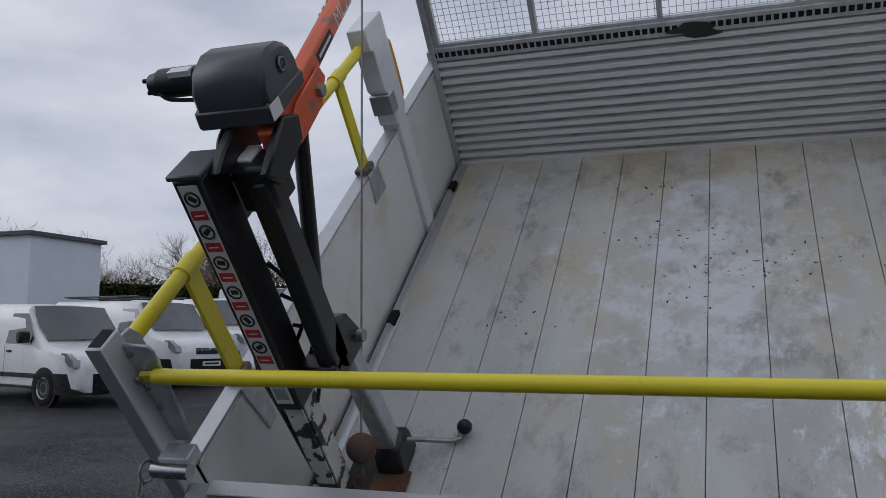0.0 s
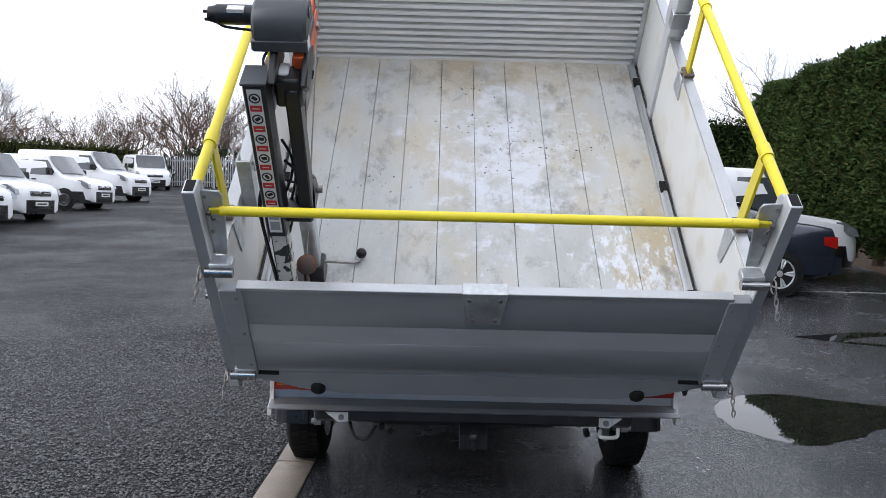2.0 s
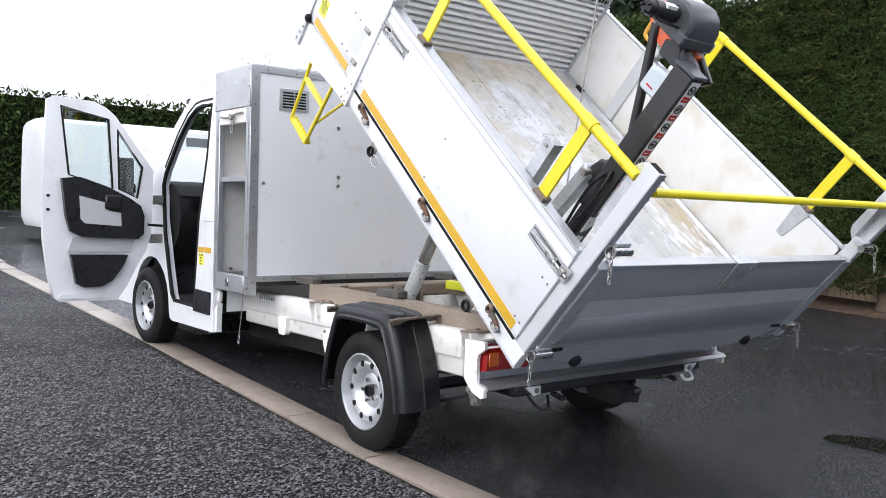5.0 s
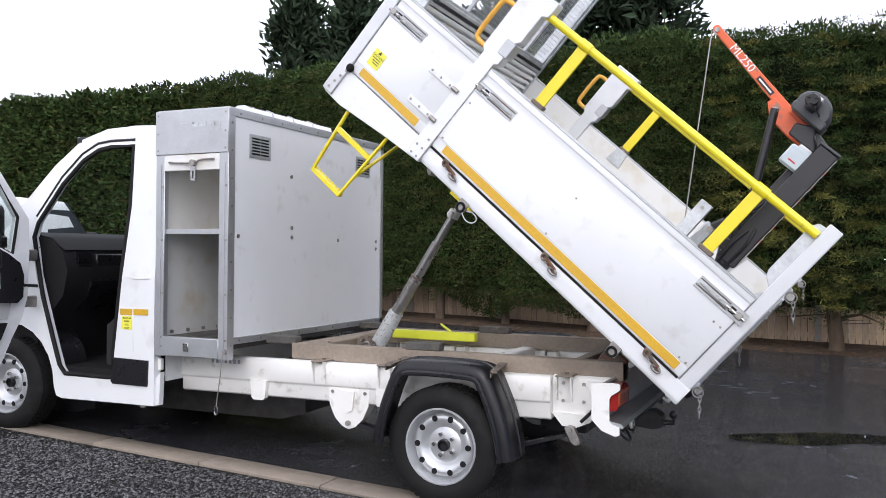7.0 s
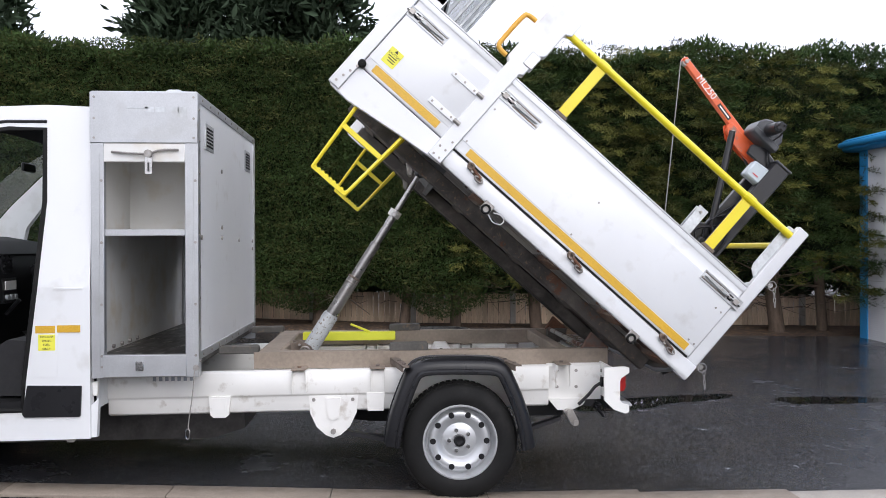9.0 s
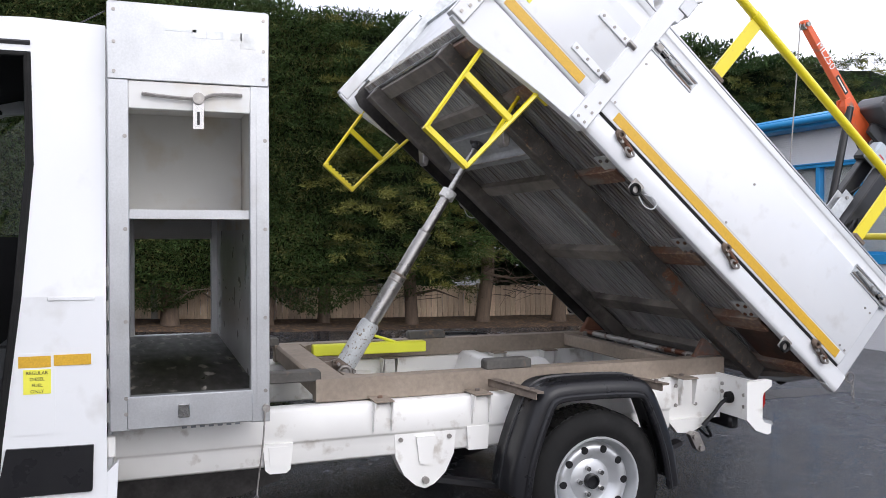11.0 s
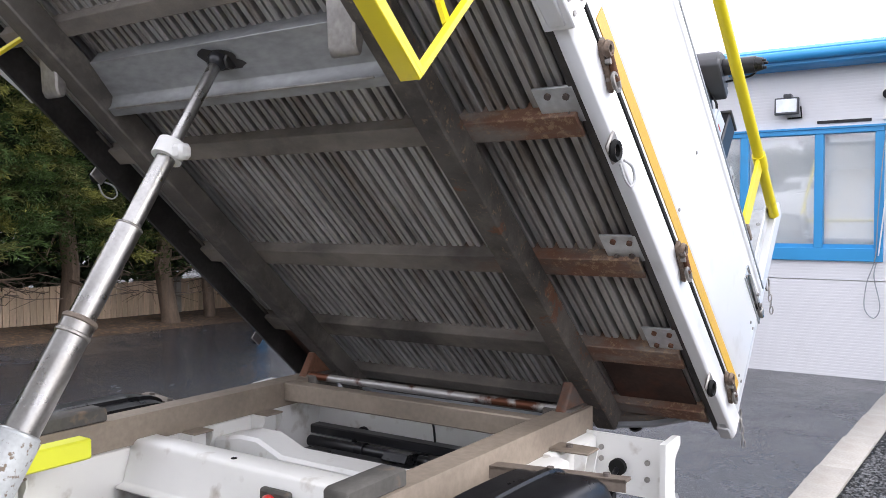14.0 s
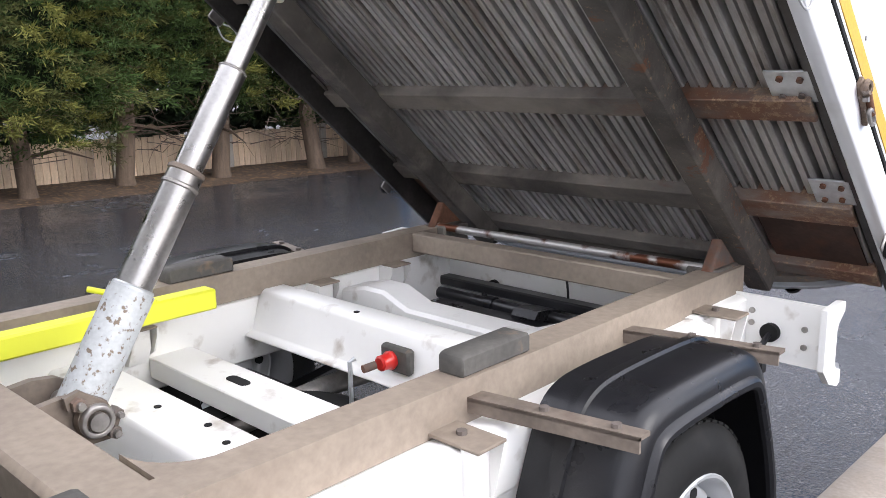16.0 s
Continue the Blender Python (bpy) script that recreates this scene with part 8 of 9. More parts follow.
out_f = np.array([[-0.9, 0.0, 0.25]])
for mat, n, y0, y1, L, W in ((LEAF, 250000, -9.5, 9.5, 0.062, 0.017), (LEAF_OLD, 80000, -9.5, 9.5, 0.062, 0.016), (LEAF, 40000, 9.5, 17.5, 0.11, 0.05), (LEAF_OLD, 9000, 9.5, 17.5, 0.11, 0.05)):
    spots = hedge_points(n, y0, y1)
    spots = spots[(spots[:, 1] > -1.2) | (rng.uniform(0, 1, n) < 0.25)]
    leaves("foliage", mat, spots, out_f, L, W, hedge, "fine green conifer sprays", spread=0.9)
# the unclipped stretch: overlapping boughs, each a drooping fan of sprays


def boughs(count, y0, y1, per, mats, reach):
    for mat, share, seed in mats:
        n = int(count * share)
        y = rng.uniform(y0, y1, n)
        z = rng.uniform(0, 1, n)
        low = 0.80 + 0.25 * np.clip((-0.8 - y) / 2.5, 0, 1) + 0.40 * np.sin(1.9 * y) * np.sin(0.7 * y + 0.6)
        z = low + (HTOP - 0.05 - low) * z
        out = rng.uniform(0.0, reach, n) * (0.5 + 0.5 * np.sin(1.9 * y + 2.3 * np.sin(1.1 * z + seed)))
        x = hedge_front(y, np.minimum(z, HTOP)) - out + 0.05
        g = np.array([ground_z(8, v) for v in y]) * (1 - np.minimum(z / HTOP, 1))
        base = np.stack([x, y, z + g], 1)
        side = rng.normal(0, 0.45, (n, 1))
        axis = np.concatenate([-np.ones((n, 1)), side, rng.normal(0.05, 0.22, (n, 1))], 1)
        axis /= np.linalg.norm(axis, axis=1)[:, None]
        along = rng.uniform(0.6 if mat is LEAF_TIP else 0.0, 1, (n, per, 1))
        fan = rng.normal(0, 1, (n, per, 3)) * np.array([0.04, 0.10, 0.028]) * (1.15 - 0.75 * along)
        pts = base[:, None, :] + axis[:, None, :] * along * 0.42 + fan
        pts[:, :, 2] -= 0.10 * along[:, :, 0] ** 2
        d = np.repeat(axis[:, None, :], per, 1) + fan * 4
        leaves("loose_spray", mat, pts.reshape(-1, 3), d.reshape(-1, 3), 0.080, 0.0115, hedge, "loose drooping conifer boughs", 0.0, 0.45)


boughs(2100, -13, -0.5, 112, ((LEAF, 0.45, 0.3), (LEAF_OLD, 0.30, 1.7), (LEAF_TIP, 0.25, 2.9)), 0.85)
boughs(1500, -0.5, 9.5, 30, ((LEAF, 0.6, 2.3), (LEAF_OLD, 0.4, 0.9)), 0.10)
# top fringe
n = 60000
y = rng.uniform(-10, 17.5, n)
pts = np.stack([rng.uniform(7.95, 10.2, n) + bumps(y, y * 0 + 4, 0.7, 0.1), y, HTOP - 0.06 + 0.08 * np.sin(0.9 * y + 1.0) + rng.uniform(-0.16, 0.02, n) + 0.07 * np.sin(2.3 * y) + 0.05 * np.sin(6.1 * y)], 1)
leaves("hedge_fringe", LEAF, pts, np.array([[-0.2, 0, 0.9]]), 0.085, 0.030, hedge, "shaggy top growth")
n = 5000
pts = np.stack([rng.uniform(8.0, 10.2, n), 17.5 + rng.uniform(-0.1, 0.1, n), rng.uniform(0.8, HTOP, n) + 0.75], 1)
leaves("foliage", LEAF, pts, np.array([[0, 0.9, 0.2]]), 0.2, 0.09, hedge)


def limb(bm, pts, radii, seg=6):
    """A tapered limb through points."""
    pts = [Vector(p) for p in pts]
    rings = []
    ref = Vector((1, 0, 0))
    for i, p in enumerate(pts):
        d = (pts[min(i + 1, len(pts) - 1)] - pts[max(i - 1, 0)]).normalized()
        r = ref - d * ref.dot(d)
        if r.length < 1e-3:
            r = d.orthogonal()
        r.normalize()
        s = d.cross(r)
        rings.append([bm.verts.new(p + radii[i] * (math.cos(t) * r + math.sin(t) * s)) for t in (2 * math.pi * k / seg for k in range(seg))])
    for a, b in zip(rings, rings[1:]):
        for k in range(seg):
            bm.faces.new((a[k], a[(k + 1) % seg], b[(k + 1) % seg], b[k]))


rnd = random.Random(21)
for k in range(22):
    y = -11.5 + k * 1.32 + rnd.uniform(-0.25, 0.25)
    x = (8.75 if y < -1 else 9.0) + rnd.uniform(-0.25, 0.25)
    g = ground_z(x, y)
    bm = bmesh.new()
    w = rnd.uniform(0.06, 0.13)
    limb(bm, [(x, y, g - 0.1), (x + 0.02, y, g + 0.15), (x + rnd.uniform(-0.12, 0.12), y + rnd.uniform(-0.12, 0.12), g + 0.9), (x + rnd.uniform(-0.1, 0.1), y + rnd.uniform(-0.1, 0.1), g + 2.2)], [w * 1.5, w * 1.1, w, w * 0.8], 9)
    for j in range(5):
        a = rnd.uniform(0, 6.28)
        z = g + rnd.uniform(0.5, 1.7)
        limb(bm, [(x, y, z), (x + 0.35 * math.cos(a), y + 0.45 * math.sin(a), z + rnd.uniform(-0.1, 0.2)), (x + 0.7 * math.cos(a), y + 0.9 * math.sin(a), z + rnd.uniform(-0.3, 0.3))], [0.03, 0.02, 0.006], 5)
    part("trunk", bm, BARK, hedge, "brown bark trunk")
# backing of darker leaves, its tone stands in for shade behind the hedge
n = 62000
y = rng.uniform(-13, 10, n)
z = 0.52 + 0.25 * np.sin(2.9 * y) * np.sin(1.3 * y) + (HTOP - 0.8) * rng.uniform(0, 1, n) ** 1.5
leaves("back_growth", LEAF_FAR, np.stack([10.1 + rng.uniform(0, 0.5, n), y, z], 1), np.array([[-0.7, 0, 0.1]]), 0.20, 0.085, hedge, "dark leaf backing standing in for shade behind the hedge")
# dead twigs under the canopy
bm = bmesh.new()
for k in range(420):
    y = rnd.uniform(-11, 3)
    x = rnd.uniform(8.5, 9.6)
    z = ground_z(x, y) + rnd.uniform(0.45, 1.4)
    a = rnd.uniform(0, 6.28)
    l = rnd.uniform(0.25, 0.8)
    limb(bm, [(x, y, z), (x + 0.5 * l * math.cos(a), y + 0.5 * l * math.sin(a), z + rnd.uniform(-0.08, 0.08)), (x + l * math.cos(a), y + l * math.sin(a), z + rnd.uniform(-0.25, 0.12))], [0.009, 0.006, 0.002], 3)
tagged(part("dead_twig", bm, TWIG, hedge, "dead twigs under the hedge"), kind="stuff")

# the hedge is cut lower towards its far end
for ob in hedge.children:
    co = np.empty(len(ob.data.vertices) * 3, np.float32)
    ob.data.vertices.foreach_get("co", co)
    co = co.reshape(-1, 3)
    co[:, 2] -= (0.012 * np.clip(co[:, 1] - 8.0, 0, 10) + 0.9 * np.clip((co[:, 1] - 16.9) / 0.4, 0, 1)) * np.clip(co[:, 2] / HTOP, 0, 1)
    ob.data.vertices.foreach_set("co", co.ravel())
    ob.data.update()

# soil strip under the hedge
bm = bmesh.new()
rows = []
for i in range(-14, 42):
    y = i * 1.0
    rows.append([bm.verts.new((x + (0.12 * math.sin(2.1 * y) if x < 8.5 else 0), y, ground_z(x, y) + h)) for x, h in ((8.25, 0.006), (8.45, 0.045), (9.2, 0.07), (10.4, 0.06), (14.0, 0.05))])
for a, b in zip(rows, rows[1:]):
    for k in range(len(a) - 1):
        bm.faces.new((a[k], a[k + 1], b[k + 1], b[k]))
tagged(part("soil", bm, SOIL, smooth=60), "brown soil and leaf litter under the hedge", "soil", kind="structure")
# timber fence behind the trunks
fence = tagged(part("timber_fence", box((9.82, -12.5, 0.0), (9.86, 20, 0.02)), TIMBER), "weathered timber panel fence behind the hedge", "fence")
board = finish("fence_board", box((-0.009, -0.046, 0.0), (0.009, 0.046, 0.56)), TIMBER, 0.003)
rnd = random.Random(9)
for k in range(230):
    y = -13 + k * 0.101
    o = new("fence_board", board)
    o.parent = fence
    o.matrix_basis = pose(9.80 + rnd.uniform(-0.004, 0.004), y, ground_z(10, y) + 0.06 + rnd.uniform(-0.015, 0.01), rnd.uniform(-0.6, 0.6), 0, 0)
for k in range(13):
    y = -13 + k * 1.85
    part("fence_post", box((9.74, y - 0.05, ground_z(10, y)), (9.84, y + 0.05, ground_z(10, y) + 0.66)), CONCRETE, fence, "pale concrete fence post", 0.006)
for z in (0.10, 0.42):
    part("fence_rail", box((9.812, -13, z), (9.85, 10.2, z + 0.08)), TIMBER, fence)


# ---- trees ----
def conifer(x, y, h, r, seed, base=1.5, dens=9000):
    t = thing("conifer_tree", "tall dark evergreen tree behind the hedge", "tree", "evergreen trees behind the hedge", (x, y, ground_z(x, y)))
    rs = random.Random(seed)
    bm = bmesh.new()
    limb(bm, [(0, 0, 0), (0.1, 0, h * 0.5), (0, 0.05, h * 0.97)], [0.28, 0.18, 0.03], 8)
    cents, outs = [], []
    for k in range(80):
        z = base + (h - base) * (k / 80) ** 0.9
        a = rs.uniform(0, 6.28)
        reach = r * (1 - ((z - base) / (h - base)) ** 1.6) * rs.uniform(0.6, 1.15) + 0.25
        tip = Vector((reach * math.cos(a), reach * math.sin(a), z + rs.uniform(-0.2, 0.5)))
        limb(bm, [(0, 0, z - 0.2), tip * 0.5 + Vector((0, 0, z * 0.5 - 0.1)), tip], [0.06, 0.04, 0.01], 4)
        for j in range(dens // 80):
            f = rs.uniform(0.3, 1.05)
            cents.append((tip.x * f + rs.gauss(0, 0.22), tip.y * f + rs.gauss(0, 0.22), z + (tip.z - z) * f + rs.gauss(0, 0.16)))
            outs.append((tip.x, tip.y, 0.4))
    part("trunk", bm, BARK, t)
    o = np.array(outs)
    o /= np.linalg.norm(o, axis=1)[:, None]
    leaves("crown", LEAF_FAR, np.array(cents), o, 0.34, 0.11, t, "dark evergreen crown")
    return t


conifer(16.0, 12.3, 8.3, 1.75, 3)
conifer(16.1, 10.4, 8.2, 1.7, 5)
conifer(16.0, 5.6, 8.2, 2.3, 1, dens=11000)
conifer(16.3, 3.7, 9.4, 2.8, 2, dens=13000)
conifer(16.0, 1.9, 8.9, 1.8, 6)


def bare_tree(seed, h, mat, depth=5):
    """A leafless tree: trunk and limbs, and a haze of twigs as a part of its own."""
    rs = random.Random(seed)
    t = thing("bare_tree", "leafless winter tree with fine spreading twigs", "tree", "bare trees along the boundary", (0, 0, 0))
    bm, tw = bmesh.new(), bmesh.new()

    def grow(p, d, l, r, lev):
        q = p + d * l * 0.5 + Vector((rs.gauss(0, 0.05), rs.gauss(0, 0.05), 0)) * l
        e = q + (d + Vector((rs.gauss(0, 0.15), rs.gauss(0, 0.15), 0.08))).normalized() * l * 0.5
        limb(bm if lev < 3 else tw, [p, q, e], [r, r * 0.82, r * 0.62], 6 if lev < 2 else 3)
        if lev >= depth:
            return
        for k in range(rs.randint(3, 4) if lev < 4 else 3):
            ax = Vector((rs.gauss(0, 1), rs.gauss(0, 1), rs.gauss(0, 0.4)))
            nd = (d + ax.normalized() * rs.uniform(0.45, 0.9) + Vector((0, 0, 0.15))).normalized()
            grow(p.lerp(e, rs.uniform(0.45, 1.0)), nd, l * rs.uniform(0.55, 0.85), max(r * 0.54, 0.005), lev + 1)

    grow(Vector((0, 0, 0)), Vector((0, 0, 1)), h * 0.34, h * 0.0115, 0)
    for k in range(4):
        a = rs.uniform(0, 6.28)
        grow(Vector((0, 0, h * rs.uniform(0.06, 0.25))), Vector((math.cos(a), math.sin(a), 0.9)).normalized(), h * 0.28, h * 0.007, 1)
    part("trunk", bm, mat, t)
    tagged(part("twig_crown", tw, mat, t), kind="stuff")
    return t


kinds = [bare_tree(31, 9.0, TWIG), bare_tree(32, 7.5, TWIG_RED), bare_tree(33, 8.5, TWIG)]
rnd = random.Random(3)
first = [True] * 3
spots = []
for k in range(64):
    x = -56 + k * 1.28 + rnd.uniform(-1, 1)
    spots.append((x, 58 + rnd.uniform(-2, 5) + (max(0, -x - 10) * -0.55)))
for i, (x, y) in enumerate(spots + [(9, 52), (13, 47), (16.5, 50), (20, 55), (-2, 34.0 + 22), (14, 30), (18, 33)]):
    k = i % 3
    m = pose(x, y, ground_z(x, y) - 0.2, 0, 0, rnd.uniform(0, 360))
    sc = rnd.uniform(0.65, 1.1)
    if first[k]:
        kinds[k].matrix_basis = m
        first[k] = False
    else:
        copy_thing(kinds[k], m).scale = (sc, sc, sc)
# scrub along the boundary behind the vans
scrub = bmesh.new()
rnd = random.Random(8)
for k in range(2600):
    f = rnd.random()
    x = -55 + 62 * f
    y = 55.5 + max(0, -x - 10) * -0.55 + rnd.uniform(-0.8, 0.8)
    z = ground_z(x, y)
    hgt = rnd.uniform(0.8, 3.4)
    a = rnd.uniform(0, 6.28)
    limb(scrub, [(x, y, z), (x + 0.3 * math.cos(a), y, z + hgt * 0.6), (x + 0.7 * math.cos(a), y + 0.3, z + hgt)], [0.035, 0.02, 0.006], 3)
scrub_ob = None
n = 9000
sx = rng.uniform(-56, 8, n)
sy = 55.0 + np.maximum(0, -sx - 10) * -0.55 + rng.uniform(-0.8, 0.8, n)
sz = np.array([ground_z(a, b) for a, b in zip(sx, sy)]) + 2.6 * rng.uniform(0, 1, n) ** 1.4 * (0.75 + 0.25 * np.sin(0.7 * sx))
scrub_leaf = leaves("scrub_haze", LEAF_FAR, np.stack([sx, sy, sz], 1), np.array([[0, -0.3, 0.7]]), 0.5, 0.16)
tagged(scrub_leaf, "dark evergreen undergrowth behind the boundary fence", "scrub", kind="stuff")
tagged(part("scrub", scrub, TWIG), "tangled bare scrub along the boundary", "scrub", kind="stuff")
# low clipped hedges in the distance
n = 26000
hx = rng.uniform(-58, 10, 30000)
hy = 57.5 + np.maximum(0, -hx - 10) * -0.55 + rng.uniform(-1.5, 1.5, 30000)
tall = 5.0 + 1.3 * np.sin(0.55 * hx) + 0.9 * np.sin(1.7 * hx + 1)
hz = np.array([ground_z(a, b) for a, b in zip(hx, hy)]) + tall * rng.uniform(0, 1, 30000) ** 1.1
tagged(leaves("twig_haze", TWIG_RED, np.stack([hx, hy, hz], 1), np.array([[0, -0.1, 0.5]]), 0.75, 0.022, spread=0.95), "fine brown winter twigs along the boundary", "scrub", kind="stuff")
# near-black cores of these two hedges stand in for shade behind the leaves
lowh = tagged(part("low_hedge", box((-0.5, 24.0, 0.6), (34, 25.5, 4.4)), LEAF_SHADE), "low clipped green hedge at the far end of the yard", "hedge")
pts = np.stack([rng.uniform(-0.6, 34, n), 24 - rng.uniform(0, 0.15, n), 0.7 + 3.85 * rng.uniform(0, 1, n) ** 0.8], 1)
leaves("foliage", LEAF, pts, np.array([[0, -0.9, 0.2]]), 0.20, 0.08, lowh)
darkh = tagged(part("far_hedge", prism([(-36, 30), (-20, 50), (-20.6, 50.6), (-36.6, 30.6)], "z", 1.5, 4.4), LEAF_SHADE), "dark unclipped hedge behind the parked vans", "hedge")
n = 7000
f = rng.uniform(0, 1, n)
pts = np.stack([-36 + 16 * f + 0.1, 30 + 20 * f - 0.1, rng.uniform(1.6, 4.55, n)], 1)
leaves("foliage", LEAF_OLD, pts, np.array([[0.7, -0.6, 0.3]]), 0.3, 0.12, darkh)

# palisade fence
pal = tagged(part("palisade_fence", box((-34, 50.0, 2.47), (2, 50.05, 2.55)), PALISADE), "grey steel palisade fence at the back of the yard", "fence")
part("fence_rail", box((-34, 50.0, 3.82), (2, 50.05, 3.90)), PALISADE, pal)
pale = finish("pale", prism([(-0.033, 0.0), (0.033, 0.0), (0.033, 1.80), (0.012, 1.95), (0.0, 1.89), (-0.012, 1.95), (-0.033, 1.80)], "y", -0.006, 0.006), PALISADE)
for k in range(240):
    x = -33.8 + 0.149 * k
    o = new("pale", pale)
    o.parent = pal
    o.location = (x, 49.98, ground_z(x, 50) + 0.05)
for k in range(13):
    x = -34 + 3 * k
    part("fence_post", box((x - 0.05, 50.05, ground_z(x, 50)), (x + 0.05, 50.15, ground_z(x, 50) + 1.95)), PALISADE, pal)
lamp_post = tagged(part("lamp_post", cyl((-14.5, 48.5, ground_z(-14.5, 48)), (-14.5, 48.5, ground_z(-14.5, 48) + 4.6), 0.07, 10), PALISADE), "plain grey steel post by the fence", "post")

# shed at the far side
SHED_WALL = material("pale_blue_cladding", (0.66, 0.72, 0.78), 0.5, vary=0.05, scale=0.8)
shed = tagged(part("yard_office", box((-38, 25.6, 0.5), (-29.3, 30, 6.0)), SHED_WALL), "pale blue-grey clad yard office with a dark roof edge", "building")
part("roof_edge", box((-38.2, 25.4, 6.0), (-29.1, 30.2, 6.18)), CHARCOAL, shed)
for x in (-37.0, -34.0):
    w = part("window", box((x, 25.55, 3.6), (x + 1.4, 25.6, 5.0)), BLUE, shed)
    part("pane", box((x + 0.1, 25.53, 3.7), (x + 1.3, 25.552, 4.9)), CAR_GLASS, w)
# ---- parked vans and car ----
def loft(stations, bm=None):
    """A vehicle body from cross-sections: x, bottom, belt, top, half width at the belt, half width at the top."""
    bm = bm or bmesh.new()
    rings = []
    for x, zb, zm, zt, hw, ht in stations:
        half = [(hw * 0.86, zb), (hw * 0.98, zb + 0.07), (hw, zb + 0.5 * (zm - zb)), (hw, zm), (hw + (ht - hw) * 0.55, zm + 0.6 * (zt - zm)), (ht, zt - 0.10 * min(1, (zt - zm) * 2)), (ht - 0.09, zt - 0.02), (ht * 0.5, zt), (0.0, zt + 0.012)]
        ring = [bm.verts.new((x, y, z)) for y, z in half] + [bm.verts.new((x, -y, z)) for y, z in reversed(half[:-1])]
        rings.append(ring)
    n = len(rings[0])
    for a, b in zip(rings, rings[1:]):
        for k in range(n):
            bm.faces.new((a[k], a[(k + 1) % n], b[(k + 1) % n], b[k]))
    bm.faces.new(rings[0])
    bm.faces.new(list(reversed(rings[-1])))
    return bm


HEADLAMP = material("headlamp_glass", (0.22, 0.235, 0.25), 0.08, 0.4, vary=0.3, scale=9, coat=0.8)
tyre_me = finish("tyre", lathe([(-0.09, 0.20), (-0.10, 0.27), (-0.08, 0.32), (0.08, 0.32), (0.10, 0.27), (0.09, 0.20)], 28), RUBBER)
rim_me = finish("rim", lathe([(0.085, 0.205), (0.09, 0.195), (0.06, 0.18), (0.07, 0.10), (0.05, 0.06), (0.055, 0.001)], 24), SILVER)


def add_wheels(t, front, rear, half, scale=1.0):
    for x in (front, rear):
        for s in (-1, 1):
            m = pose(x, s * (half - 0.065), 0.32 * scale, 0, 0, 90 * s) @ Matrix.Diagonal((1, scale, scale, 1))
            w = new("wheel", tyre_me)
            w.parent = t
            w.matrix_basis = m
            r = new("rim", rim_me)
            r.parent = w


VAN_GREY = material("silver_grey_van_paint", (0.30, 0.31, 0.33), 0.3, 0.4, vary=0.05, scale=2, coat=0.6)


